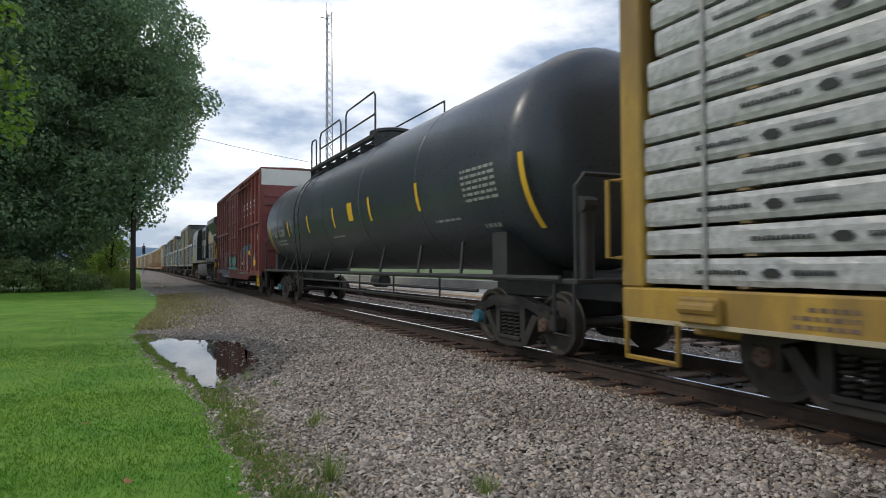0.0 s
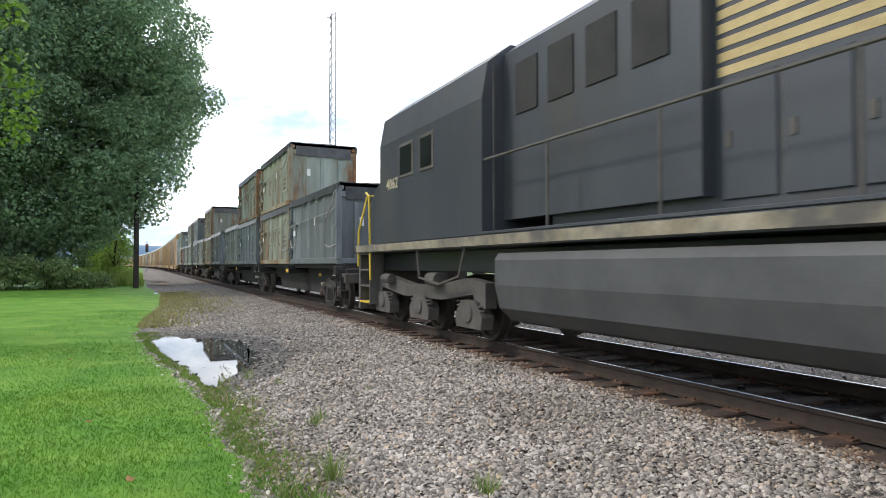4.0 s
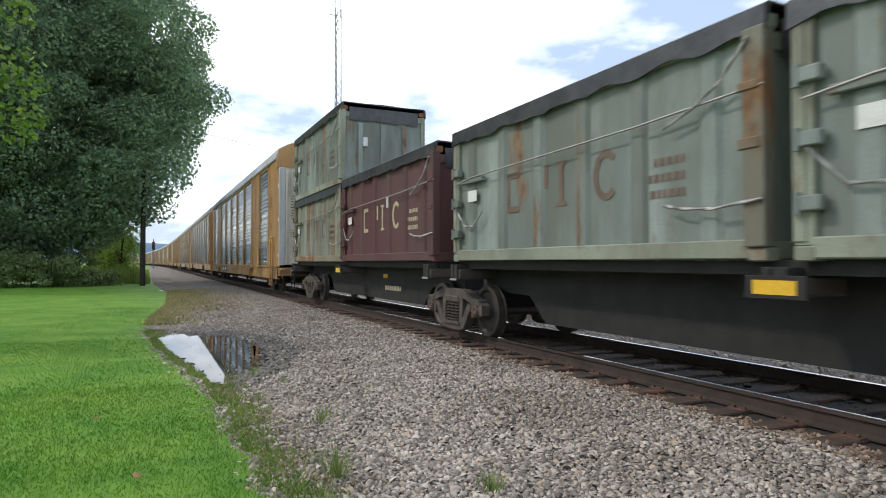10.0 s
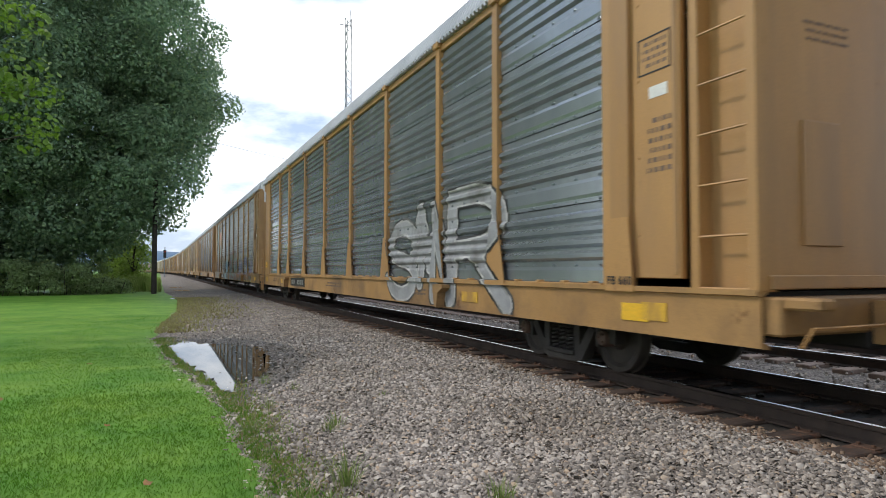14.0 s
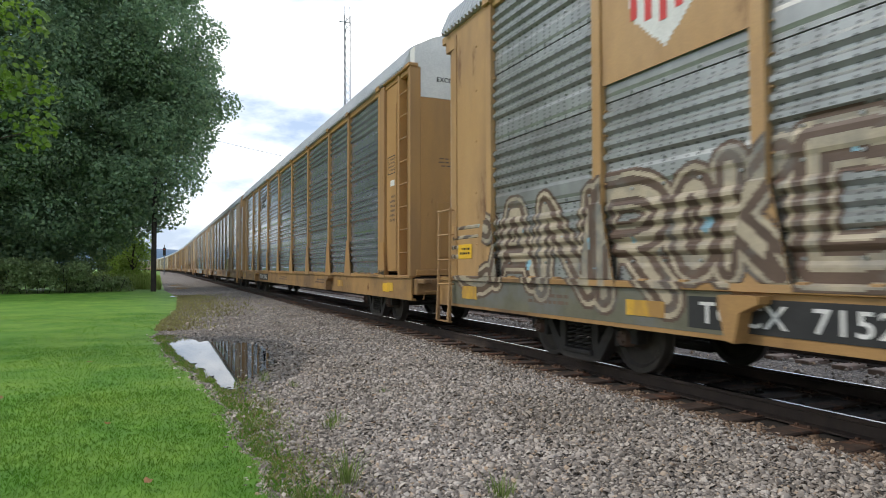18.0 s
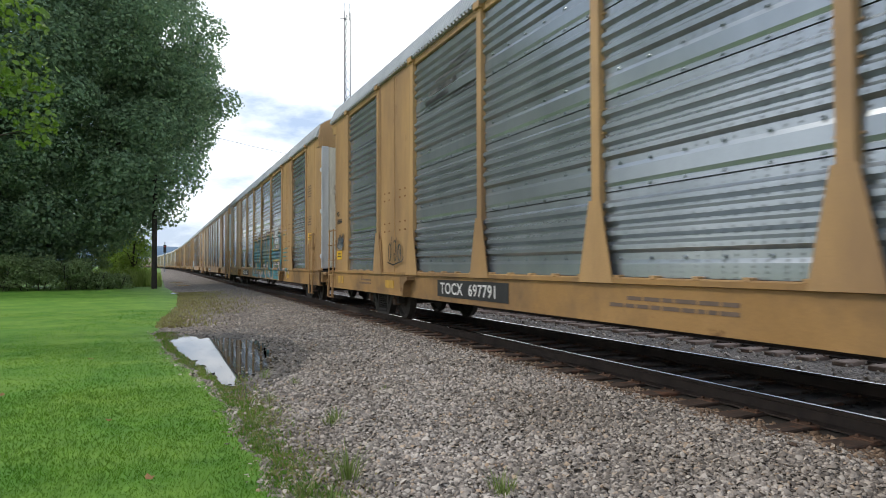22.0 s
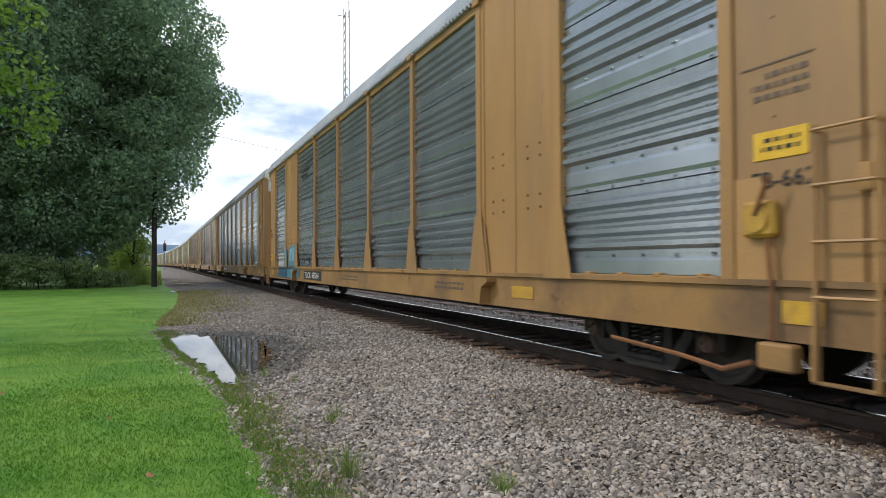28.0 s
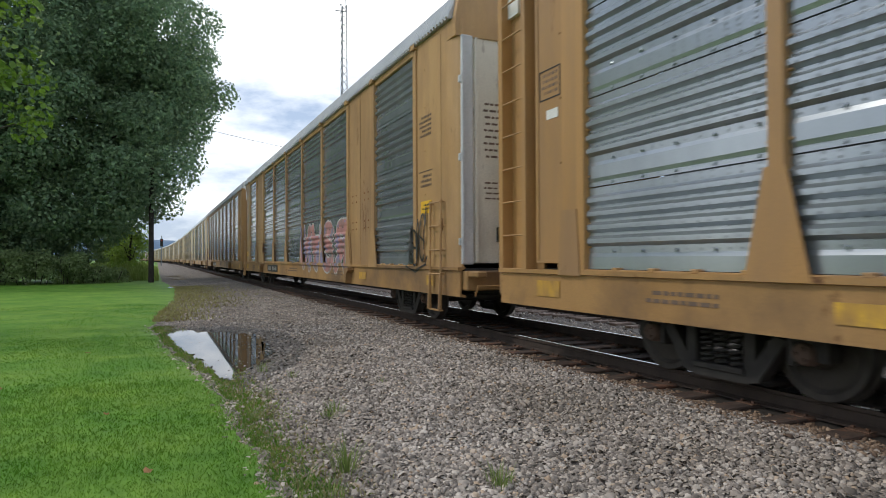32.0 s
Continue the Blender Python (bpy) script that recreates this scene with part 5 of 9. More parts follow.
def jack_pad_mesh():
    return MB().prism([(-0.28, 1.0), (0.12, 1.0), (0.12, 0.9), (0.05, 0.62), (-0.04, 0.60), (-0.1, 0.86), (-0.28, 0.94)], -1.66, -1.5)


def rack_joined_mesh(kind):
    """The near side of a rack that stays far away, sheet by sheet in one mesh."""
    mb = MB()
    edges = BAYS
    for i in range(len(edges) - 1):
        if kind == "A" and i in (1, 7):
            continue
        for k in range(4):
            s = sheet_mesh(edges[i + 1] - edges[i] - 0.02, False, k == 0)
            mb.add([(x, y + edges[i] + 0.01, z + Z0P + k * SHEET) for x, y, z in s.v], s.f)
    return mb


def auto_rack(idx, kind, far=False, old=False, number="", road="", ends="AA"):
    s0 = 148.85 + idx * PITCH
    car = car_thing("auto_rack", s0, "yellow auto rack railcar with corrugated galvanised side panels" if kind == "A" else "yellow auto rack railcar with corrugated sides and a tall end ladder", "railcar", "auto rack cars")
    gal = M["galv_old"] if old else M["galv"]
    # cars past the eleventh get haze mixed into their yellow
    Y = M["rack_tan"] if idx in (2, 4, 5, 6, 9) else M["rack_hazed"] if idx > 10 else M["rack_yellow"]
    edges = BAYS
    if far:
        tagged(piece("side_panel", "side_panels" + kind, lambda: rack_joined_mesh(kind), gal, car), "", "", "", "stuff")
        tagged(piece("post", "posts_far" + Y.name, lambda: posts_joined(), Y, car), "", "", "", "stuff")
    else:
        for i in range(len(edges) - 1):
            w = round(edges[i + 1] - edges[i], 2)
            if kind == "A" and i in (1, 7):
                for k_, (nm, mb_) in enumerate(solid_pieces(w)):
                    piece(nm, (nm, k_, w, Y.name), lambda: mb_, Y, car, pose(0, edges[i], 0), "plain yellow steel side panel" if k_ == 0 else "")
                for yb in (0.42, 0.72, w - 0.72, w - 0.42):
                    for zb in (1.95, 2.12, 2.62, 2.78):
                        piece("bolt", "bolt", lambda: MB().cyl((0, 0, 0), (-0.014, 0, 0), 0.019, 6), M["rust"], car, pose(-1.5, edges[i] + yb, zb))
                continue
            for k in range(4):
                piece("side_panel", ("side_panel", w, old, k == 0), lambda: sheet_mesh(w - 0.02, True, k == 0), gal, car, pose(0, edges[i] + 0.01, Z0P + k * SHEET))
            piece("floor_rail", ("floor_rail", w, Y.name), lambda: vent_mesh(w), Y, car, pose(0, edges[i], 0))
        for i, y in enumerate(edges):
            piece("post", ("post", i not in (0, len(edges) - 1), Y.name), lambda: post_mesh(i not in (0, len(edges) - 1)), Y, car, pose(0, y, 0))
    if far and kind == "A":
        for i in (1, 7):
            w = round(edges[i + 1] - edges[i], 2)
            piece("solid_panel", ("solid_panel", 0, w, Y.name), lambda: solid_pieces(w)[0][1], Y, car, pose(0, edges[i], 0))
    piece("far_wall", "far_wall", lambda: MB().box(1.43, 1.5, 0.3, L_RACK - 0.3, 1.08, EAVE), gal, car)
    piece("deck", "deck", lambda: MB().box(-1.39, 1.39, 0.2, L_RACK - 0.2, 0.98, 1.06), M["under"], car)
    piece("roof", "roof_far" if far else "roof", lambda: roof_mesh(far), M["roof_galv"], car, None, "corrugated galvanised roof")
    piece("side_sill", "side_sill", sill_mesh, M["sill_yellow"], car, None, "grimy yellow side sill")
    piece("centre_sill", "centre_sill", lambda: MB().box(-0.35, 0.35, 0.0, L_RACK, 0.55, 0.98, 0.02).box(-1.3, 1.3, 8.0, 19.3, 0.60, 0.66), M["under"], car)
    piece("top_rail", "top_rail" + Y.name, lambda: MB().box(-1.50, -1.40, 0.3, L_RACK - 0.3, 5.125, EAVE + 0.02, 0.01), Y, car)
    for y, a, e in ((0, 0, ends[0]), (L_RACK, 180, ends[1])):
        m = pose(0, y, 0, 0, 0, a)
        sgn = 1 if a == 0 else -1
        if e == "A":
            back = 0.30 if a == 0 else 0.48
            m2 = m @ pose(0, back, 0)
            dr = piece("end_door", "end_door", lambda: end_wall_mesh(True), M["white_door"], car, m2, "dirty white end door")
            if not far:
                for x in (-1.12, -0.56, 0.0, 0.56, 1.12):
                    piece("door_rib", "door_rib", lambda: MB().box(-0.03, 0.03, -0.035, 0, 1.16, 4.93, 0.008), M["white_door"], dr, pose(x, 0, 0))
                bars_end(dr, -0.98, 2.9, 0.34, 1.0, 9, idx)
                bars_end(dr, -0.98, 2.2, 0.3, 0.35, 4, idx + 3)
                piece("latch", "end_latch", lambda: MB().box(-0.04, 0.04, -0.06, 0, 1.5, 1.75, 0.01).cyl((0, -0.07, 1.45), (0, -0.07, 1.8), 0.02, 6), M["under"], dr, pose(-0.7, 0, 0), "dark latch handle")
            piece("end_hood", "end_hood" + Y.name, hood_mesh, Y, car, m2 @ pose(0, -0.02, 0))
            for s in (-1, 1):
                piece("door_edge", "door_edge", lambda: MB().box(-0.11, 0.11, 0, 0.07, 1.12, 4.95, 0.02).cyl((-0.1, -0.02, 1.2), (-0.1, -0.02, 4.9), 0.025, 8), M["door_grey"], car, m2 @ pose(s * 1.30, -0.05, 0), "galvanised door edge")
                for z in (1.5, 2.9, 4.2) if a == 0 else ():
                    piece("hinge", "hinge", lambda: MB().box(-0.04, 0.04, -0.02, 0.04, -0.06, 0.06, 0.01).cyl((0, -0.03, -0.08), (0, -0.03, 0.08), 0.018, 6), M["door_grey"], car, m2 @ pose(s * 1.42, -0.05, z))
        else:
            ew = piece("end_wall", "end_wall" + Y.name, lambda: end_wall_mesh(False), Y, car, m @ pose(0, 0.17, 0), "yellow end wall")
            if not far:
                piece("hatch", "end_hatch" + Y.name, lambda: MB().box(-0.95, -0.45, -0.02, 0, 1.45, 2.55, 0.008), Y, ew)
                piece("hatch", "end_hatch2" + Y.name, lambda: MB().box(0.45, 0.95, -0.02, 0, 1.45, 2.55, 0.008), Y, ew)
                piece("foot_rail", "foot_rail" + Y.name, lambda: MB().box(-1.4, 1.4, -0.06, 0, 1.08, 1.2, 0.01), Y, ew)
                bars_end(ew, -0.9, 3.25, 0.6, 0.22, 3, idx)
            cr_ = piece("end_crest", "end_crest", lambda: MB().prism_y([(-1.42, 4.64), (-1.42, EAVE)] + CROWN[1:-1] + [(1.42, EAVE), (1.42, 4.64)], 0, 0.36), M["white"], car, m @ pose(0, 0.165, 0), "white warning panel at the end's top")
            if not far and a == 0:
                et_ = letters("end_lettering", "EXCESS HEIGHT CAR", 0.13, M["black_mark"], cr_, (0, 0, 0), "small black lettering")
                et_.matrix_basis = Matrix.Translation((-0.95, -0.004, 4.98)) @ Matrix.Rotation(radians(90), 4, "Z")
        for s in (-1, 1):
            if s > 0 and far:
                continue
            ny = (lambda q: q) if (a == 0) else (lambda q: L_RACK - q)
            if s < 0:
                y0, y1 = sorted((ny(0.05 if e == "A" else 0.42), ny(2.0)))
                x_in = 0.0
                for k_, (nm, mb_) in enumerate(plate_pieces(e, a)):
                    piece(nm, (nm, k_, e, a, Y.name), lambda: mb_, Y, car, pose(0, 0 if a == 0 else L_RACK, 0), "yellow steel corner plate" if nm == "end_plate" else "")
                if e == "A":
                    q0, q1 = (0.76, 1.22) if a == 0 else (26.84, 27.30)
                    rungs(car, q0, q1, -1.5, (0.96, 1.37, 1.79, 2.20), Y, 0.014, 0.09)
                    for q in (q0, q1):
                        piece("ladder_rail", "rack_ladder_rail" + Y.name, lambda: MB().pipe([(-1.56, 0, 2.24), (-1.575, 0, 1.0), (-1.61, 0, 0.34)], 0.022, 5), Y, car, pose(0, q, 0))
                    piece("step", "rack_step", lambda: MB().box(-1.58, -1.56, -0.02, 0.03, 0.32, 0.92, 0.004).box(-1.58, -1.56, 0.43, 0.48, 0.32, 0.92, 0.004).box(-1.60, -1.54, -0.02, 0.48, 0.32, 0.345, 0.004), M["sill_yellow"], car, pose(0, q0, 0))
                else:
                    q0, q1 = sorted((ny(0.22), ny(0.78)))
                    rungs(car, q0, q1, -1.47, [1.08 + 0.463 * k for k in range(9)], Y, 0.013, 0.045, "rung")
                    y0, y1 = sorted((ny(1.14), ny(1.60)))
                    fr_ = piece("stencil_frame", ("stencil_frame", Y.name), lambda: MB().box(-1.481, -1.475, 0, 0.46, 3.24, 3.255).box(-1.481, -1.475, 0, 0.46, 3.61, 3.625).box(-1.481, -1.475, 0, 0.015, 3.255, 3.61).box(-1.481, -1.475, 0.445, 0.46, 3.255, 3.61), M["black_mark"], car, pose(0, y0, 0), "thin black stencil frame")
                    if not far:
                        bars(fr_, 0.06, 3.29, 0.34, 0.3, 4, M["brown_mark"], -1.476, rng_seed=idx + 90)
                        part("paper_label", MB().box(-1.48, -1.475, y0 + 0.05, y0 + 0.3, 2.98, 3.10), M["white"], car, "white paper label")
        piece("end_sill", "end_sill", lambda: MB().box(-1.45, 1.45, 0, 0.22, 0.7, 1.02, 0.02).box(-1.42, -1.25, -0.32, 0.02, 0.92, 1.02, 0.02).prism_y([(-0.3, 0.6), (0.3, 0.6), (0.3, 0.98), (-0.3, 0.98)], -0.3, 0.2), M["sill_yellow"], car, m)
        piece("uncoupling_lever", "uncoupling_lever", lambda: MB().pipe([(-1.35, -0.1, 0.62), (-1.35, -0.2, 0.78), (-1.1, -0.22, 0.78), (-0.25, -0.3, 0.8)], 0.015, 5), Y, car, m)
    for q in (6.5, 21.1):
        piece("jack_pad", "jack_pad", jack_pad_mesh, M["sill_yellow"], car, pose(0, q, 0))
    for q in (3.6, L_RACK - 3.6):
        truck(car, q, "truck", not far)
    end_gear(car, L_RACK, 0.0)
    if not far:
        for q in (5.2, 22.0):
            part("reflector", MB().box(-1.512, -1.505, q, q + 0.55, 0.74, 0.90), M["worn_yellow"], car, "yellow reflector patch")
        if ends[0] == "A":
            bars(car, 1.3, 3.45, 0.55, 0.42, 5, M["brown_mark"], -1.506, rng_seed=idx)
            part("rule", MB().box(-1.507, -1.503, 1.25, 1.9, 2.82, 2.835), M["brown_mark"], car)
            bars(car, 1.3, 2.52, 0.5, 0.26, 3, M["brown_mark"], -1.506, rng_seed=idx + 70)
        else:
            bars(car, 1.14, 2.2, 0.34, 0.6, 6, M["brown_mark"], -1.477, rng_seed=idx + 70)
            letters("stencil", "FB 660", 0.13, M["black_mark"], car, (-1.556, 2.03, 1.09), "black stencilled code")
            part("reflector", MB().box(-1.512, -1.505, 1.45, 1.85, 0.72, 0.9), M["sticker"], car, "yellow notice on the sill")
        for ya, za in [(1.3, 2.05)] * (ends[0] == "A") + [(26.16, 1.38)] * (ends[1] == "A"):
            nt_ = part("notice", MB().box(-1.510, -1.502, ya, ya + 0.49, za, za + 0.23, 0.003), M["sticker"], car, "yellow warning notice")
            bars(nt_, ya + 0.07, za + 0.05, 0.35, 0.14, 2, M["black_mark"], -1.5115, rng_seed=idx + 50)
        part("reflector", MB().box(-1.512, -1.505, 26.0, 26.5, 0.74, 0.94), M["worn_yellow"], car, "worn yellow reflector patch")
        part("reflector", MB().box(-1.512, -1.505, 1.2, 1.55, 0.74, 0.92), M["worn_yellow"], car, "worn yellow reflector patch")
        for yb, wb in ((13.3, 1.7), (7.3, 1.2), (23.6, 0.9)):
            bars(car, yb, 0.76, wb, 0.16, 2, M["brown_mark"], -1.503, rng_seed=idx + int(yb))
        if idx == 7:     # hand brake gear with its chain, and a slack hose
            hb = part("hand_brake", MB().box(-1.60, -1.50, 1.55, 1.85, 1.42, 1.72, 0.03).cyl((-1.62, 1.7, 1.57), (-1.5, 1.7, 1.57), 0.11, 12), M["worn_yellow"], car, "yellow hand brake gear case")
            part("lever", MB().pipe([(-1.62, 1.7, 1.6), (-1.64, 1.6, 1.78), (-1.64, 1.55, 1.9)], 0.02, 6), M["rust"], hb)
            part("chain", MB().pipe([(-1.58, 1.62, 1.42), (-1.56, 1.6, 1.0), (-1.56, 1.6, 0.6)], 0.018, 5), M["rust"], hb, "rusty brake chain")
            part("bracket", MB().box(-1.6, -1.46, 1.4, 1.72, 0.36, 0.58, 0.02), M["sill_yellow"], car)
            part("brake_hose", MB().pipe([(-1.52, 3.6, 0.42), (-1.54, 2.6, 0.36), (-1.54, 2.1, 0.3), (-1.54, 1.8, 0.4)], 0.024, 6), M["rust"], car)
        if idx in (4, 7):
            letters("stencil", "FB-662", 0.19, M["black_mark"], car, (-1.506, 1.82, 1.82), "black stencilled code")
        nb = 17.2 if kind == "A" else 19.2 if idx == 2 else 18.0
        part("number_board", MB().box(-1.508, -1.502, nb, nb + 2.5, 0.68, 0.97), M["black_mark"], car, "black number board")
        if number:
            w_, n_ = number.split()
            letters("number", w_, 0.27, M["white"], car, (-1.512, nb + 2.36, 0.735), "white car number", 1.1)
            letters("number", n_, 0.27, M["white"], car, (-1.512, nb + 1.27, 0.735), "white car number", 1.1)
        else:
            for q_ in (0, 1, 2, 3, 6, 7, 8, 9, 10, 11):
                part("number", MB().box(-1.511, -1.508, nb + 2.2 - q_ * 0.18, nb + 2.33 - q_ * 0.18, 0.745, 0.90), M["galv_old"], car, "unreadable car number as a plain bar")
        if road:
            a, b = road.split()
            letters("number", a, 0.19, M["black_mark"], car, (-1.506, 26.66, 2.57), "black road initials")
            letters("number", b, 0.19, M["black_mark"], car, (-1.506, 26.66, 2.36), "black road number")
        # large faint emblem high on the sheets, as blurred bars
        if kind == "A" or idx in (3, 8):
            mb = MB()
            for k, (yy, zz, ln) in enumerate(((19.3, 4.25, 1.0), (19.0, 4.40, 1.2), (18.7, 4.56, 1.1), (18.2, 4.14, 2.0), (18.5, 4.70, 0.7))):
                mb.ribbon([(yy, zz), (yy + ln, zz - 0.02)], 0.09, rack_wall)
            part("emblem", mb, PAINT["black"], car, "dark worn emblem across the sheets")
    return car


def plate_pieces(e, a):
    """Corner of an end, as (name, mesh) pieces; for a ladder end it is set back in two steps."""
    f = 1 if a == 0 else -1
    top = EAVE - 0.02
    out = []

    def b(name, x0, x1, y0, y1, z0, z1, k=0.008):
        mb = MB().box(x0, x1, min(f * y0, f * y1), max(f * y0, f * y1), z0, z1, k)
        out.append((name, mb))
        return mb
    if e == "A":
        e0 = 0.27 if a == 0 else 0.46
        ring = [(-1.36, e0), (-1.40, e0), (-1.44, e0 + 0.06), (-1.475, e0 + 0.18), (-1.497, e0 + 0.34), (-1.5, min(e0 + 0.42, 0.84)), (-1.5, 0.87), (-1.40, 0.87), (-1.40, e0 + 0.1)]
        out.append(("corner_plate", MB().loft([[(x, f * y, z) for x, y in ring] for z in (1.04, top)])))
        main = b("end_plate", -1.5, -1.40, 0.90, 2.0, 1.06, top)
        out.append(("gusset", MB().prism([(f * 2.0, 1.02), (f * 1.55, 1.02), (f * 1.72, 1.92), (f * 1.98, 1.92)], -1.515, -1.5)))
        b("hinge", -1.53, -1.49, 0.82, 0.92, 1.72, 1.92)
    else:
        b("end_post", -1.535, -1.42, 1.70, 2.0, 1.06, top)
        out.append(("gusset", MB().prism([(f * 2.06, 1.02), (f * 1.62, 1.02), (f * 1.70, 1.80), (f * 2.0, 1.80)], -1.55, -1.535)))
        main = b("end_plate", -1.475, -1.40, 1.03, 1.70, 1.16, top)
        b("seam_strip", -1.49, -1.475, 1.06, 1.12, 1.2, top - 0.5)
        b("recess_plate", -1.36, -1.30, 0.24, 1.04, 1.06, top)
        b("ladder_rail", -1.53, -1.32, 0.76, 0.86, 1.06, top)
        b("ladder_rail", -1.53, -1.30, 0.14, 0.25, 1.06, top)
        b("head_plate", -1.56, -1.36, 0.12, 1.70, top, top + 0.07)
    x = -1.5 if e == "A" else -1.475
    for z in (1.6, 2.4, 3.2, 4.0, 4.7):
        main.cyl((x, f * 1.6, z), (x - 0.012, f * 1.6, z), 0.014, 5)
    return out


def solid_pieces(w):
    """A plain panel with its edge strips, seam and gussets."""
    top = EAVE - 0.02
    out = [("solid_panel", MB().box(-1.50, -1.42, 0.02, w - 0.02, 1.06, top, 0.008)), ("seam_strip", MB().box(-1.512, -1.50, w / 2 - 0.02, w / 2 + 0.02, 1.06, top - 0.02, 0.003))]
    for y0, y1 in ((0.02, 0.16), (w - 0.16, w - 0.02)):
        out.append(("edge_strip", MB().box(-1.515, -1.50, y0, y1, 1.03, top, 0.004)))
    for y0 in (0.09, w - 0.09):
        out.append(("gusset", MB().prism([(y0 - 0.25, 1.02), (y0 + 0.25, 1.02), (y0 + 0.1, 1.8), (y0 - 0.1, 1.8)], -1.53, -1.515)))
    return out


def posts_joined():
    mb = MB()
    for i, y in enumerate(BAYS):
        p = post_mesh(0 < i < len(BAYS) - 1)
        mb.add([(a, b + y, c) for a, b, c in p.v], p.f)
    return mb


def vent_mesh(w):
    mb = MB().box(-1.535, -1.44, 0.1, w - 0.1, 1.075, 1.095, 0.004)
    for k in range(int(w / 0.55)):
        mb.box(-1.54, -1.45, 0.25 + k * 0.55, 0.34 + k * 0.55, 1.08, 1.12, 0.006)
    return mb


NEAR_RACKS = [("A", False, "TOCX 697829", "", "AA"), ("B", False, "", "", "BA"), ("B", True, "TOCX 715294", "", "BA"), ("B", False, "TOCX 707446", "", "BB"), ("A", False, "TOCX 697791", "NS 30444", "AA"),
              ("A", False, "TOCX 693027", "", "AA"), ("A", False, "", "", "AA"), ("A", False, "TOCX 697764", "NS 30417", "AA"), ("B", False, "TOCX 707469", "", "BB"), ("A", False, "", "", "AA"), ("B", False, "", "", "BA")]
RACKS = [auto_rack(i, k, False, old, num, road, ends) for i, (k, old, num, road, ends) in enumerate(NEAR_RACKS)]
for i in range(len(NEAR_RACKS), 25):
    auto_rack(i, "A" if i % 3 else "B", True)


# ---- half-height waste containers on articulated flats ----
def container_side_mesh():
    """Near and far walls with upright ribs, lower and upper rails."""
    mb = MB()
    Lc, H = 6.06, 2.08
    for s in (-1, 1):
        x0, x1 = sorted((s * 1.17, s * 1.13))
        mb.box(x0, x1, 0.1, Lc - 0.1, 0.16, H - 0.05)
    return mb


def rib_mesh():
    return MB().loft([[(-1.168, -0.14, z), (-1.212, -0.085, z), (-1.212, 0.085, z), (-1.168, 0.14, z)] for z in (0.18, 1.97)])


def rope(pts, r, turns=26):
    """Two strands twisted round a path."""
    P = [Vector(p) for p in pts]
    line = []
    n = 16
    for a, b in zip(P, P[1:]):
        line += [a.lerp(b, k / n) for k in range(n)]
    mb = MB()
    for ph in (0.0, math.pi):
        q = []
        for k, p in enumerate(line):
            a = ph + k * 2 * math.pi * turns / len(line)
            q.append((p.x + r * 0.8 * math.cos(a), p.y, p.z + r * 0.8 * math.sin(a)))
        mb.pipe(q, r, 5)
    return mb


def end_rib_mesh():
    return MB().prism([(-0.05, 0.17), (0.0, 0.17), (0.0, 1.66), (-0.05, 1.62)], -0.06, 0.06)


def flap_mesh(seed):
    """The tarpaulin where it hangs over an end."""
    n = 20
    top, bot = [], []
    for k in range(n + 1):
        x = -1.02 + 2.04 * k / n
        top.append((x, -0.035, 2.06))
        bot.append((x, -0.05 + 0.015 * noise.noise((k * 0.7, seed, 2)), 1.72 - 0.05 * noise.noise((k * 0.35, seed, 5)) - 0.03 * k / n))
    mb = MB().loft([top, bot], caps=False, close=False)
    mb.loft([[(x, y + 0.012, z) for x, y, z in top], [(x, y + 0.012, z) for x, y, z in bot]], caps=False, close=False)
    return mb


def container_frame_mesh():
    mb = MB()
    Lc, H = 6.06, 2.08
    for s in (-1, 1):
        a, b = sorted((s * 1.23, s * 1.12))
        mb.box(a, b, 0.15, Lc - 0.15, 0.02, 0.19, 0.012)
        mb.box(a, b, 0.15, Lc - 0.15, H - 0.12, H - 0.02, 0.012)
        for y0, y1 in ((0.0, 0.17), (Lc - 0.17, Lc)):
            mb.box(a, b, y0, y1, 0.12, H - 0.12, 0.01)
            mb.box(*sorted((s * 1.245, s * 1.2)), y0 - 0.005 if y0 < 1 else y0 + 0.06, y1 - 0.06 if y0 < 1 else y1 + 0.005, 0.15, H - 0.15, 0.008)
    for y0, y1 in ((0.0, 0.1), (Lc - 0.1, Lc)):
        mb.box(-1.15, 1.15, y0, y1, 0.02, 0.17, 0.01)
        mb.box(-1.15, 1.15, y0, y1, H - 0.3, H - 0.14, 0.01)
    return mb


def casting_mesh():
    mb = MB().box(-0.09, 0.09, -0.09, 0.09, -0.06, 0.06, 0.012)
    mb.box(-0.093, -0.088, -0.035, 0.035, -0.025, 0.025)
    mb.box(-0.035, 0.035, -0.093, -0.088, -0.025, 0.025)
    return mb


def end_panel_mesh():
    return MB().box(-1.12, 1.12, 0, 0.04, 0.15, 1.82)


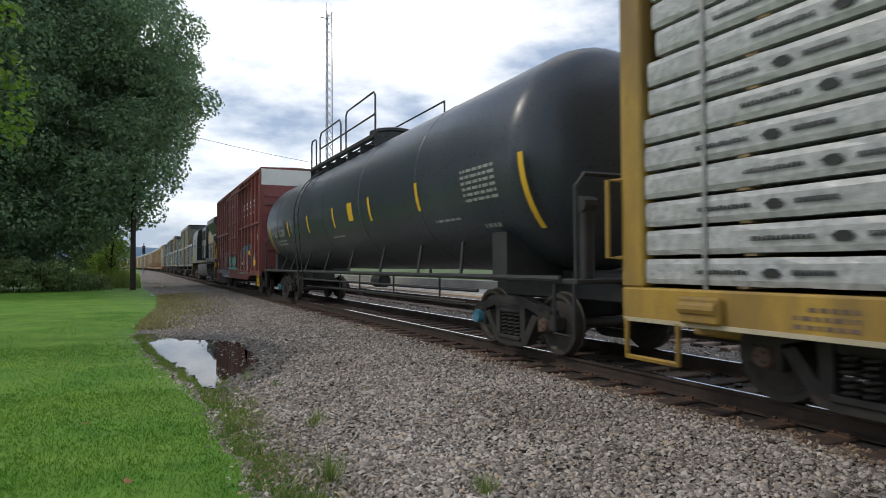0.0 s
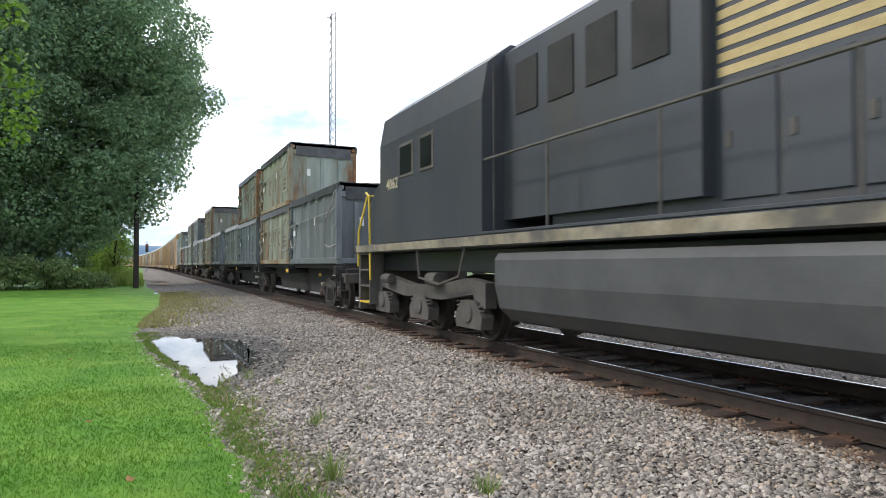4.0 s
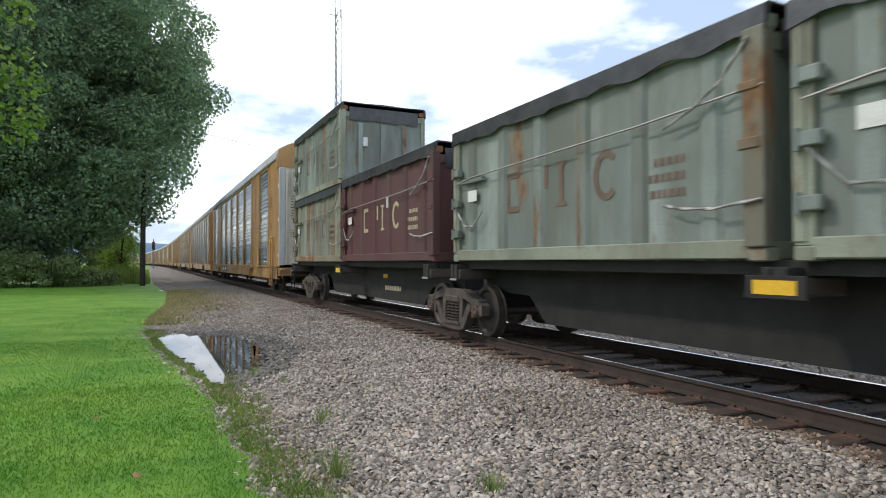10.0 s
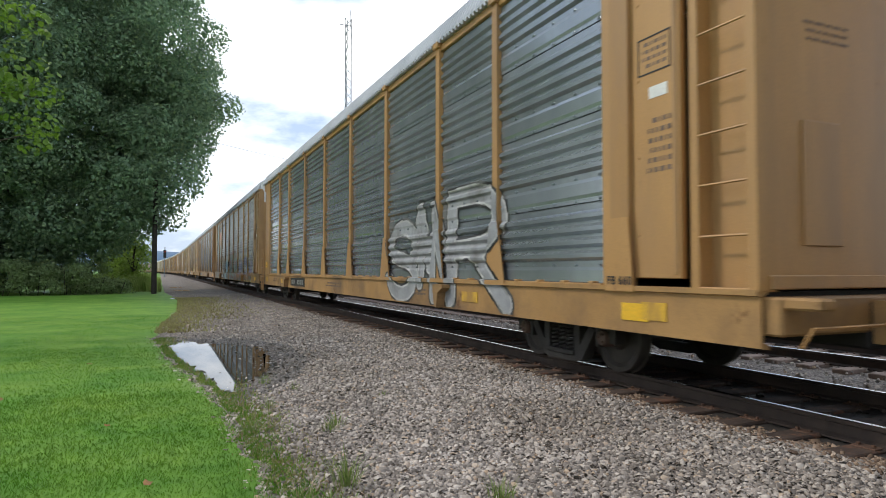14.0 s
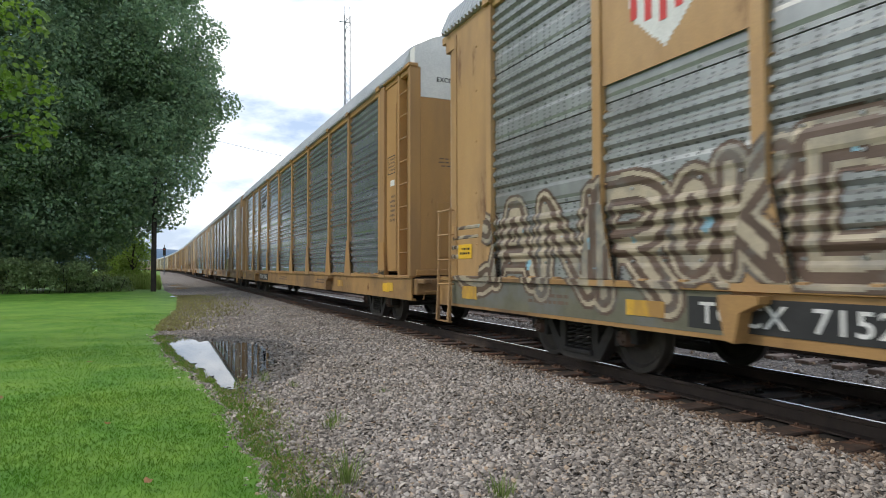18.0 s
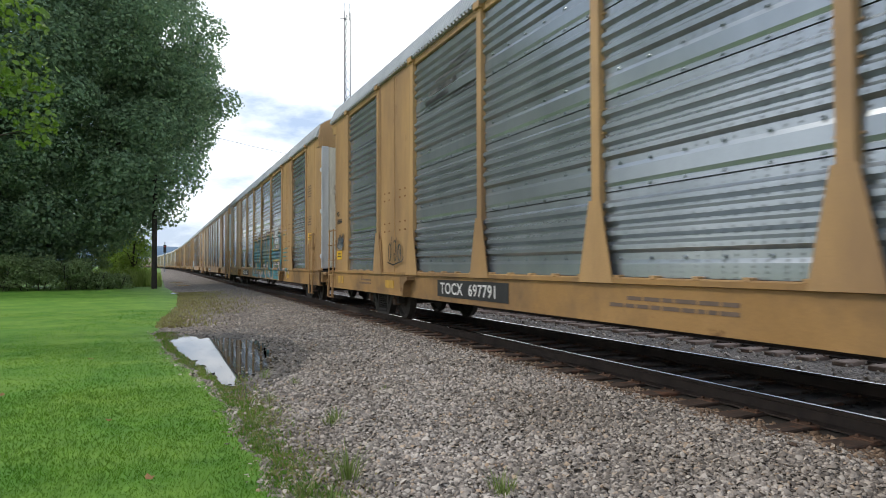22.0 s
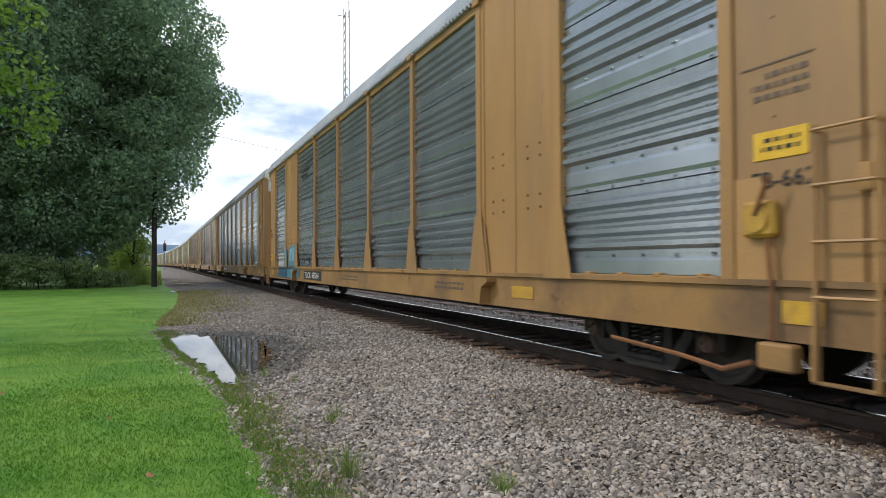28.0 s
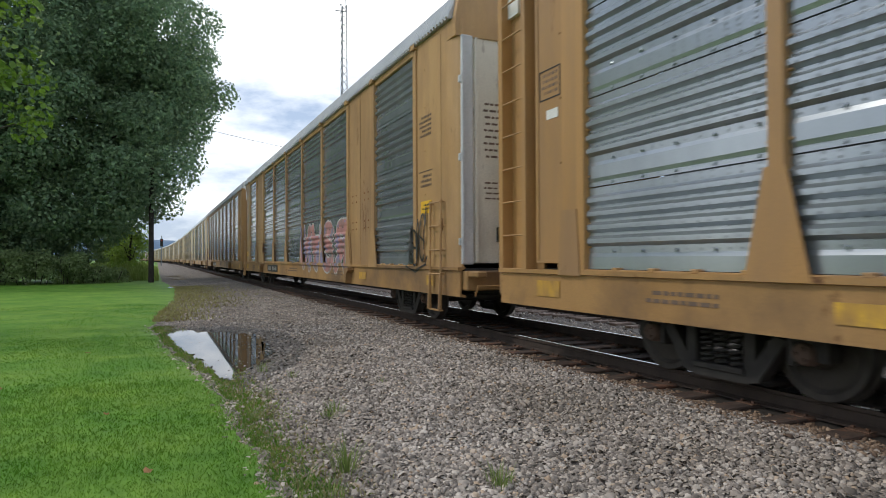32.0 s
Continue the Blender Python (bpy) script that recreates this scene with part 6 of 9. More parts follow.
def tarp_mesh(seed):
    mb = MB()
    n = 40
    rings = []
    for k in range(n + 1):
        y = -0.03 + 6.12 * k / n
        d = 0.20 + 0.07 * noise.noise((k * 0.33, seed, 0)) + 0.05 * noise.noise((k * 1.1, seed, 4))
        w = 0.016 * noise.noise((k * 0.9, seed, 9))
        sag = 0.06 * noise.noise((k * 0.25, seed, 12)) - 0.02
        rings.append([(-1.262 - w, y, 1.96 - d), (-1.258 - w * 0.5, y, 1.97), (-1.19, y, 2.01), (-0.6, y, 2.02 + sag), (0.0, y, 2.04 + sag), (0.6, y, 2.02 + sag), (1.19, y, 2.01), (1.258, y, 1.97), (1.262, y, 1.96 - d),
                      (1.24, y, 1.96 - d), (1.18, y, 1.985), (0.0, y, 2.0 + sag), (-1.18, y, 1.985), (-1.24, y, 1.96 - d)])
    return mb.loft(rings)


def container(s, z, material, marks, label, seed, end_no="", mark_col="brown_mark", wire=True, stacked=False):
    ob = car_thing("waste_container", s, label, "container", "half-height waste containers")
    base = [z]
    k = pose(0, 0, z) @ Matrix.Diagonal((1, 1, 1.03, 1))
    piece("side_wall", ("cont_side", material.name), container_side_mesh, material, ob, k)
    fm = {"rusting_green_container": M["rust_frame"], "faded_green_container": M["green_frame"]}.get(material.name, material)
    piece("frame", ("cont_frame", material.name), container_frame_mesh, fm, ob, k)
    piece("floor", ("cont_floor", material.name), lambda: MB().box(-1.15, 1.15, 0.05, 6.01, 0.08, 0.16), material, ob, k)
    for y, a in ((0.03, 0), (6.03, 180)):
        ep = piece("end_panel", ("cont_end", material.name), end_panel_mesh, material, ob, k @ pose(0, y, 0, 0, 0, a))
        for x in (-0.7, -0.05, 0.6):
            piece("end_rib", ("end_rib", material.name), end_rib_mesh, material, ep, pose(x, 0, 0))
        piece("tarpaulin_flap", ("flap", seed % 3), lambda: flap_mesh(seed % 3 * 5.0), M["tarp"], ob, k @ pose(0, y, 0, 0, 0, a), "black tarpaulin flap over the end")
    for j in range(6):
        piece("rib", ("rib_near", fm.name), rib_mesh, M["green_frame"] if fm is M["rust_frame"] else material, ob, k @ pose(0, 0.62 + j * 0.97, 0))
        piece("rib", ("rib", fm.name), rib_mesh, fm, ob, k @ pose(0, 0.62 + j * 0.97, 0, 0, 0, 180))
    for x in (-1.15, 1.15):
        for y in (0.085, 5.975):
            for zz in (0.06, 2.03):
                piece("corner_casting", ("casting", material.name, seed % 3 == 0 and zz > 1), casting_mesh, M["rust"] if seed % 3 == 0 and zz > 1 else fm, ob, k @ pose(x, y, zz, 0, 0, 0 if x < 0 else 180))
    piece("tarpaulin", ("tarp", seed % 4), lambda: tarp_mesh(seed % 4 * 7.0), M["tarp"], ob, k @ pose(0, 0, 0.1 if stacked else 0.17), "black tarpaulin cover", True)
    piece("lashing", "lashing3", lambda: rope([(-1.26, 0.05, 0.42), (-1.27, 0.35, 0.2), (-1.27, 0.65, 0.22), (-1.26, 1.0, 0.55)], 0.012), M["cable"], ob, k @ pose(0, 4.95, 0.35), "slack twisted steel wire")
    piece("corner_post", ("corner_post", fm.name), lambda: MB().box(-1.275, -1.12, -0.02, 0.2, 0.12, 1.98, 0.012).box(-1.29, -1.2, 0.02, 0.24, 0.95, 1.05, 0.01).box(-1.29, -1.2, 0.02, 0.24, 1.45, 1.53, 0.01), fm, ob, k)
    piece("lashing", "lashing", lambda: rope([(-1.30, 0.12, 1.9), (-1.295, 0.4, 1.6), (-1.29, 0.75, 1.42), (-1.27, 1.15, 1.3)], 0.012), M["cable"], ob, k, "twisted steel wire lashing")
    piece("lashing", "lashing2", lambda: rope([(-1.30, -0.02, 0.52), (-1.30, 0.5, 0.47), (-1.29, 0.9, 0.5), (-1.27, 1.15, 0.55)], 0.012), M["cable"], ob, k, "twisted steel wire lashing")
    piece("stain_plate", "stain_plate" + fm.name, lambda: MB().box(-1.18, -1.172, 0.5, 0.72, 0.55, 1.5), fm, ob, k)
    for zz in (0.45, 0.95, 1.45):
        piece("hinge", ("c_hinge", material.name), lambda: MB().box(-1.29, -1.2, -0.1, 0.12, -0.06, 0.06, 0.01).cyl((-1.28, 0.1, -0.09), (-1.28, 0.1, 0.09), 0.03, 6), material, ob, k @ pose(0, 5.9, zz))
    if wire:
        part("tie_cable", MB().pipe([(-1.27, -0.02, z + 1.52), (-1.285, 1.5, z + 1.44), (-1.285, 4.4, z + 1.38), (-1.27, 5.4, z + 1.36), (-1.27, 5.95, z + 1.30)], 0.013, 5), M["cable"], ob, "steel tie cable")
        part("latch", MB().box(-1.27, -1.2, 5.0, 5.75, z + 1.28, z + 1.36, 0.01), material, ob)
    part("paper_label", MB().box(-1.228, -1.222, 5.25, 5.55, z + 0.98, z + 1.16), M["white"], ob, "white paper label")
    if seed % 2:
        part("paper_label", MB().box(-1.23, -1.222, 2.5, 2.62, z + 1.2, z + 1.45), M["white"], ob, "white paper label")
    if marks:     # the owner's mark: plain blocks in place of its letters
        for j, (yy, shape) in enumerate(((4.35, 0), (3.62, 1), (3.02, 2), (2.30, 3))):
            mb = MB()
            x = -1.176
            h, w, st = 0.58, 0.30, 0.085
            z0 = z + 0.72
            if shape != 3:
                mb.box(x - 0.003, x, yy - st / 2, yy + st / 2, z0, z0 + h)
            if shape in (0, 1):
                mb.box(x - 0.003, x, yy - w, yy - st / 2, z0 + h - st, z0 + h)
                if shape == 1:
                    mb.box(x - 0.003, x, yy - w, yy - st / 2, z0 + h * 0.45, z0 + h - st)
            if shape == 0:
                mb.box(x - 0.003, x, yy - w, yy - st / 2, z0, z0 + st)
            if shape == 3:
                mb.ribbon([(yy - 0.16 + 0.19 * math.cos(a_ * math.pi / 8), z0 + h / 2 + h * 0.44 * math.sin(a_ * math.pi / 8)) for a_ in range(-6, 7)], st, lambda z_, y_: x - 0.003)
            if shape == 2:
                mb.box(x - 0.003, x, yy - 0.11, yy + 0.11, z0, z0 + 0.05)
                mb.box(x - 0.003, x, yy - 0.11, yy + 0.11, z0 + h - 0.05, z0 + h)
            part("owner_mark", mb, M[mark_col], ob, "faded painted owner's mark")
        bars(ob, 0.95, z + 0.62, 0.55, 0.5, 3, M[mark_col], -1.175, rng_seed=seed)
    if end_no:
        cu = letters("end_number", end_no, 0.30, M["sign_red"] if end_no in ("4384",) else M["white"], ob, (0, 0, 0))
        cu.matrix_basis = Matrix.Translation((-0.1, 0.025, z + 1.0)) @ Matrix.Rotation(radians(90), 4, "Z")
    part("end_label", MB().box(-0.62, -0.5, -0.03, 0.03, z + 1.05, z + 1.3), M["white"], ob, "white paper label")
    return ob


def seat_mesh():
    """Bracket that holds a container's corner: two cheeks with a slot between, on a ledge."""
    mb = MB().box(-0.09, 0.12, -0.12, -0.035, 0.97, 1.20, 0.012).box(-0.09, 0.12, 0.035, 0.12, 0.97, 1.20, 0.012)
    mb.box(-0.07, 0.12, -0.035, 0.035, 0.97, 1.19)
    return mb.box(-0.10, 0.12, -0.14, 0.14, 0.93, 0.97, 0.01)


def flat_set(s0, s_mid, s1, grime):
    """Two black spine units that share the middle truck."""
    ob = car_thing("container_flat", s0, "black articulated container flat car, two units on three trucks", "railcar", "container flat cars")
    a, b = s_mid - s0, s1 - s0
    for k, (y0, y1) in enumerate(((0.5, a - 0.35), (a + 0.35, b - 0.5))):
        m = (y0 + y1) / 2
        f0, f1 = ((2.9, 1.5), (1.5, 2.9))[k]
        part("spine", MB().prism([(y0, 1.132), (y1, 1.132), (y1, 0.75), (y1 - f1, 0.72), (y1 - f1 - 0.45, 0.32), (y0 + f0 + 0.45, 0.32), (y0 + f0, 0.72), (y0, 0.75)], -0.62, 0.62), M["under"], ob, "black fish-belly centre spine")
        part("deck", MB().box(-1.1, 1.1, y0 + 0.1, y1 - 0.1, 1.13, 1.255), M["under"], ob, "black deck under the containers")
        for q in (y0 + 0.25, m, y1 - 0.25):
            part("cross_bearer", MB().box(-1.3, 1.3, q - 0.16, q + 0.16, 0.95, 1.12, 0.02), M["under"] if grime else M["truck_brown"], ob)
            for x_ in (-1.36, 1.12):
                seat = piece("container_seat", ("container_seat", q != m), seat_mesh, M["truck"] if q != m else M["under"], ob, pose(x_ + 0.12, q, 0, 0, 0, 0 if x_ < 0 else 180))
                if q != m:
                    piece("plate", "seat_plate", lambda: MB().box(-0.106, -0.1005, -0.12, 0.12, 0.935, 0.968), M["dull_white"], seat, None, "small pale plate")
        part("side_plate", MB().box(-1.33, -1.30, m - 0.28, m + 0.28, 0.93, 1.13, 0.006), M["under"], ob)
        part("reflector", MB().box(-1.338, -1.331, m - 0.2, m + 0.2, 0.97, 1.09), M["sticker"], ob, "yellow reflector")
        part("reflector", MB().box(-0.632, -0.622, m - 2.0, m - 1.7, 0.85, 0.95), M["sticker"], ob, "yellow reflector")
        bars(ob, m - 2.9, 0.5, 1.2, 0.22, 1, M["cream"], -0.625, rng_seed=k)
    for q in (2.15, a, b - 2.25):
        truck(ob, q, "truck_brown" if not grime else "truck")
    for y, f in ((0.0, 1), (b, -1)):
        part("end_platform", MB().box(-1.2, 1.2, min(y, y + f * 0.9), max(y, y + f * 0.9), 0.9, 1.0, 0.02).box(-1.25, 1.25, min(y, y + f * 0.14), max(y, y + f * 0.14), 0.75, 1.0, 0.02), M["truck_brown"], ob, "rusty end platform")
        q0, q1 = sorted((y + f * 0.35, y + f * 0.78))
        for q in (q0, q1):
            part("ladder_rail", MB().box(-1.28, -1.25, q - 0.02, q + 0.02, 0.28, 1.0, 0.004), M["under"], ob)
        for zz in (0.3, 0.55, 0.8):
            part("rung", MB().cyl((-1.265, q0, zz), (-1.265, q1, zz), 0.014, 5), M["under"], ob)
        part("hand_rail", MB().pipe([(-1.2, y + f * 0.1, 1.0), (-1.2, y + f * 0.1, 1.12), (-0.4, y + f * 0.1, 1.12), (-0.4, y + f * 0.1, 1.0)], 0.018, 5), M["truck_brown"], ob)
    end_gear(ob, b)
    return ob


flat_set(65.5, 79.03, 92.4, True)
flat_set(93.5, 106.75, 120.2, False)
flat_set(121.0, 134.4, 147.7, False)
G, R_, D_, MR = M["green_box"], M["rust_box"], M["grey_box"], M["maroon_box"]
DARK = "dark grey half-height waste container under a black tarpaulin"
GREEN = "faded green waste container with rust streaks and black tarpaulin"
RUSTY = "heavily rusted green waste container under a black tarpaulin"
Z1, Z2 = 1.245, 3.41
for k, (s, z, mt, mk, lb, no) in enumerate((
        (66.3, Z1, D_, False, DARK, ""), (72.45, Z1, R_, True, RUSTY, ""), (79.55, Z1, D_, False, DARK, ""), (85.72, Z1, G, True, GREEN, ""),
        (72.45, Z2, R_, True, RUSTY, ""), (79.55, Z2, R_, True, RUSTY, ""),
        (94.15, Z1, D_, False, DARK, "4384"), (100.32, Z1, R_, True, RUSTY, ""), (107.2, Z1, G, True, GREEN, ""), (113.4, Z1, D_, False, DARK, ""),
        (100.32, Z2, R_, True, RUSTY, ""), (113.4, Z2, D_, False, DARK, ""),
        (121.6, Z1, G, True, GREEN, "4022"), (127.92, Z1, G, True, GREEN, ""), (134.8, Z1, MR, True, "maroon half-height waste container under a black tarpaulin", ""), (141.0, Z1, R_, True, RUSTY, ""),
        (121.6, Z2, G, True, GREEN, "4153"), (141.0, Z2, G, True, GREEN, ""))):
    container(s, z, mt, mk, lb, k + 1, no, "cream" if mt is MR else "brown_mark", True, z == Z1 and s in (72.45, 79.55, 100.32, 113.4, 121.6, 141.0))

# ---- black tank car ----
tank = car_thing("tank_car", 5.9, "long black tank car with yellow marks and top platform", "railcar")
S = 5.9
LT = 26.2 - S
ZC, RT = 2.74, 1.60


def shell_mesh():
    rings = []
    prof = []
    y0, y1 = 0.55, LT - 0.9
    for k in range(9):
        a = math.pi / 2 * k / 8
        prof.append((y0 + 0.75 * (1 - math.sin(a)), RT * math.cos(a) if k < 8 else 0.02))
    prof = prof[::-1] + [(y0 + 3 + k * 3.0, RT) for k in range(5)]
    for k in range(9):
        a = math.pi / 2 * k / 8
        prof.append((y1 - 0.75 * (1 - math.sin(a)), RT * math.cos(a) if k < 8 else 0.02))
    n = 48
    for y, r in prof:
        rings.append([(r * math.cos(2 * math.pi * i / n), y, ZC + r * math.sin(2 * math.pi * i / n)) for i in range(n)])
    return MB().loft(rings)


part("shell", shell_mesh(), M["tank"], tank, "black painted tank shell", True)
for y in (4.4, 7.6, 10.8, 14.0, 16.8):
    ring = MB()
    n = 48
    prof = [(y - 0.03, RT), (y - 0.02, RT + 0.006), (y + 0.02, RT + 0.006), (y + 0.03, RT)]
    ring.loft([[(r * math.cos(2 * math.pi * i / n), yy, ZC + r * math.sin(2 * math.pi * i / n)) for i in range(n)] for yy, r in prof], caps=False)
    part("weld_band", ring, M["tank"], tank, smooth=True)


def on_tank(y0, y1, a0, a1, off=0.006, k=6):
    """A painted field on the shell's near side between two angles below the top."""
    mb = MB()
    vs = []
    for j in range(k + 1):
        a = radians(90 + a0 + (a1 - a0) * j / k)
        for y in (y0, y1):
            vs.append(((RT + off) * math.cos(a), y, ZC + (RT + off) * math.sin(a)))
    return mb.add(vs, [(2 * j, 2 * j + 1, 2 * j + 3, 2 * j + 2) for j in range(k)])


for y in (0.95, 4.36, 6.93, 9.7, 12.37, 15.04, 18.16):
    part("yellow_mark", on_tank(y - 0.06, y + 0.06, 92, 110 if 2 < y < 17 else 130), M["sticker"], tank, "yellow reflective stripe")
part("yellow_mark", on_tank(8.1, 8.45, 92, 107), M["sticker"], tank, "yellow panel")
def tank_bars(y0, w, a0, da, rows, seed):
    """Lines of small writing on the shell."""
    r = random.Random(seed)
    mb = MB()
    for k in range(rows):
        y = y0
        while y < y0 + w:
            l = r.uniform(0.06, 0.2)
            q = on_tank(y, min(y + l, y0 + w), a0 + da * k / rows, a0 + da * (k + 0.5) / rows, 0.006, 1)
            mb.add(q.v, q.f)
            y += l + 0.04
    tagged(part("stencil", mb, M["dull_white"], tank), "small unreadable stencilled lines", "", "", "stuff")


tank_bars(1.65, 1.0, 93, 19, 6, 3)
tank_bars(1.9, 0.45, 124, 5, 1, 4)
tank_bars(3.0, 0.9, 118, 3, 1, 5)
tank_bars(9.2, 1.0, 118, 3, 1, 6)
tank_bars(15.7, 1.5, 113, 8, 2, 7)
tank_bars(14.4, 0.3, 95, 12, 4, 8)
plac = MB()
for a, yy in ((0, 0),):
    c = radians(90 + 138)
    px_, pz_ = (RT + 0.02) * math.cos(c), ZC + (RT + 0.02) * math.sin(c)
    plac.add([(px_ - 0.03, 2.05, pz_ + 0.19), (px_, 2.24, pz_), (px_ + 0.03, 2.05, pz_ - 0.19), (px_, 1.86, pz_), (px_ - 0.012, 2.05, pz_ + 0.19), (px_ + 0.018, 2.24, pz_), (px_ + 0.048, 2.05, pz_ - 0.19), (px_ + 0.018, 1.86, pz_)],
             [(0, 1, 2, 3), (7, 6, 5, 4), (0, 4, 5, 1), (1, 5, 6, 2), (2, 6, 7, 3), (3, 7, 4, 0)])
part("placard", plac, M["sign_red"], tank, "red diamond hazard placard")
part("placard_text", MB().box(px_ - 0.012, px_ - 0.004, 1.96, 2.14, pz_ - 0.03, pz_ + 0.03), M["white"], tank, "white band on the placard")
num = letters("number", "MULX  702292", 0.32, M["dull_white"], tank, (0, 0, 0), "pale car number")
num.data.transform(Matrix.Rotation(radians(-14), 4, "Y"))
num.matrix_basis = Matrix.Translation((-RT * 0.955 - 0.012, 17.75, ZC - 0.50))
dome = MB()
dome.loft([[(r * math.cos(2 * math.pi * i / 24), 9.6 + r * math.sin(2 * math.pi * i / 24), z) for i in range(24)] for z, r in ((ZC + RT - 0.15, 0.55), (ZC + RT + 0.30, 0.55), (ZC + RT + 0.32, 0.60), (ZC + RT + 0.38, 0.60), (ZC + RT + 0.42, 0.5))])
part("dome", dome, M["tank_steel"], tank, "valve housing with a flanged lid", True)
plat_z = ZC + RT + 0.02
for x0 in (-0.95, 0.90):
    part("walkway_edge", MB().box(x0, x0 + 0.05, 8.3, 14.6, plat_z - 0.05, plat_z + 0.05, 0.008), M["tank_steel"], tank, "steel angle along the top walkway")
for k in range(12):
    part("grating_bar", MB().box(-0.86 + k * 0.15, -0.80 + k * 0.15, 8.3, 14.6, plat_z - 0.035, plat_z - 0.01), M["tank_steel"], tank)
for y in (8.3, 9.4, 10.5, 11.6, 12.6, 13.6, 14.5):
    part("walkway_bracket", MB().box(-0.95, 0.95, y - 0.02, y + 0.02, plat_z - 0.3, plat_z - 0.05), M["tank_steel"], tank)
for pts in ([(-0.92, 8.35, plat_z), (-0.92, 8.35, plat_z + 0.95), (-0.92, 8.45, plat_z + 1.05), (-0.92, 10.6, plat_z + 1.05), (-0.92, 10.72, plat_z + 0.95), (-0.92, 10.72, plat_z)],
            [(-0.92, 11.2, plat_z), (-0.92, 11.2, plat_z + 0.85), (-0.92, 11.35, plat_z + 0.98), (-0.92, 13.3, plat_z + 0.98), (-0.92, 13.45, plat_z + 0.85), (-0.92, 13.45, plat_z)],
            [(-0.92, 13.9, plat_z), (-0.92, 13.9, plat_z + 0.8), (-0.92, 14.0, plat_z + 0.9), (-0.92, 14.4, plat_z + 0.9), (-0.92, 14.5, plat_z + 0.8), (-0.92, 14.5, plat_z)],
            [(0.92, 8.35, plat_z), (0.92, 8.35, plat_z + 1.0), (0.92, 13.4, plat_z + 1.0), (0.92, 13.4, plat_z)],
            [(-0.92, 8.4, plat_z + 0.5), (-0.92, 13.4, plat_z + 0.5)]):
    part("railing", MB().pipe(pts, 0.024, 6), M["tank_steel"], tank, "bent steel railing")
# ladder down the near side
lad = []
for a in range(8, 100, 8):
    q = radians(90 + a)
    lad.append(((RT + 0.07) * math.cos(q), ZC + (RT + 0.07) * math.sin(q)))
lad.append((-1.5, 0.62))
for y in (13.2, 13.75):
    part("ladder_rail", MB().pipe([(x, y, z) for x, z in lad], 0.018, 5), M["tank_steel"], tank)
for k in range(10):
    q = radians(90 + 8 + 10 * k)
    part("rung", MB().cyl(((RT + 0.07) * math.cos(q), 13.2, ZC + (RT + 0.07) * math.sin(q)), ((RT + 0.07) * math.cos(q), 13.75, ZC + (RT + 0.07) * math.sin(q)), 0.014, 5), M["tank_steel"], tank)
for y0, y1 in ((0.3, LT - 0.5),):
    part("side_rail", MB().cyl((-1.46, y0, 1.06), (-1.46, y1, 1.06), 0.04, 8), M["tank_steel"], tank, "long tubular side rail")
for y in (2.9, 4.6, 6.6, 8.8, 11.0, 13.2, 15.2, 16.6):
    part("rail_bracket", MB().cyl((-1.46, y, 1.06), (-1.12, y + 0.55, 1.62), 0.028, 6), M["tank_steel"], tank)
for y in (4.0, 6.2, 8.4, 10.0):
    part("drop_rod", MB().cyl((-1.3, y, 1.05), (-1.3, y, 0.62), 0.02, 5), M["tank_steel"], tank)
part("brake_pipe", MB().pipe([(-1.3, 3.0, 0.64), (-1.3, 11.0, 0.64)], 0.022, 5).pipe([(-1.1, 3.0, 0.82), (-1.1, 15.0, 0.8)], 0.03, 5), M["tank_steel"], tank)
part("brake_rod", MB().cyl((-0.95, 2.8, 0.55), (-0.95, 15.0, 0.58), 0.018, 5).box(-1.0, -0.9, 9.0, 9.5, 0.5, 0.66, 0.02), M["tank_steel"], tank)
part("brake_cylinder", MB().cyl((-0.6, 8.6, 0.85), (-0.6, 9.2, 0.85), 0.16, 12), M["tank_steel"], tank)
for y0, y1 in ((0.2, 3.6), (LT - 3.9, LT - 0.5)):
    part("stub_sill", MB().box(-0.4, 0.4, y0, y1, 0.72, 1.15, 0.03), M["tank_steel"], tank)
    m = (y0 + y1) / 2
    part("cradle", MB().prism_y([(-1.35, 1.0), (1.35, 1.0), (1.35, 1.7), (1.05, 1.55), (0.5, 1.2), (-0.5, 1.2), (-1.05, 1.55), (-1.35, 1.7)], m - 0.2, m + 0.2), M["tank_steel"], tank, "saddle that carries the shell")
for y, f in ((0.0, 1), (LT - 0.35, -1)):
    part("end_platform", MB().box(-1.45, 1.45, min(y, y + f * 0.55), max(y, y + f * 0.55), 1.0, 1.06, 0.01), M["tank_steel"], tank)
    part("railing", MB().pipe([(-1.42, y + f * 0.05, 1.03), (-1.42, y + f * 0.05, 2.15), (-1.3, y + f * 0.05, 2.3), (0.6, y + f * 0.05, 2.3), (0.72, y + f * 0.05, 2.2), (0.72, y + f * 0.05, 1.03)], 0.03, 6), M["tank_steel"], tank, "bent end railing")
    part("brake_stand", MB().box(-1.25, -1.1, y + f * 0.1, y + f * 0.22, 1.0, 2.0, 0.02).cyl((-1.27, y + f * 0.16, 1.95), (-1.08, y + f * 0.16, 1.95), 0.1, 10) if f > 0 else MB().box(-1.25, -1.2, y - 0.2, y - 0.1, 1.0, 1.3, 0.02), M["tank_steel"], tank)
    part("step", MB().pipe([(-1.45, y + f * 0.05, 1.0), (-1.45, y + f * 0.05, 0.4), (-1.45, y + f * 0.45, 0.4), (-1.45, y + f * 0.45, 1.0)], 0.025, 5), M["tank_steel"], tank)
truck(tank, 2.1)
truck(tank, LT - 2.4)
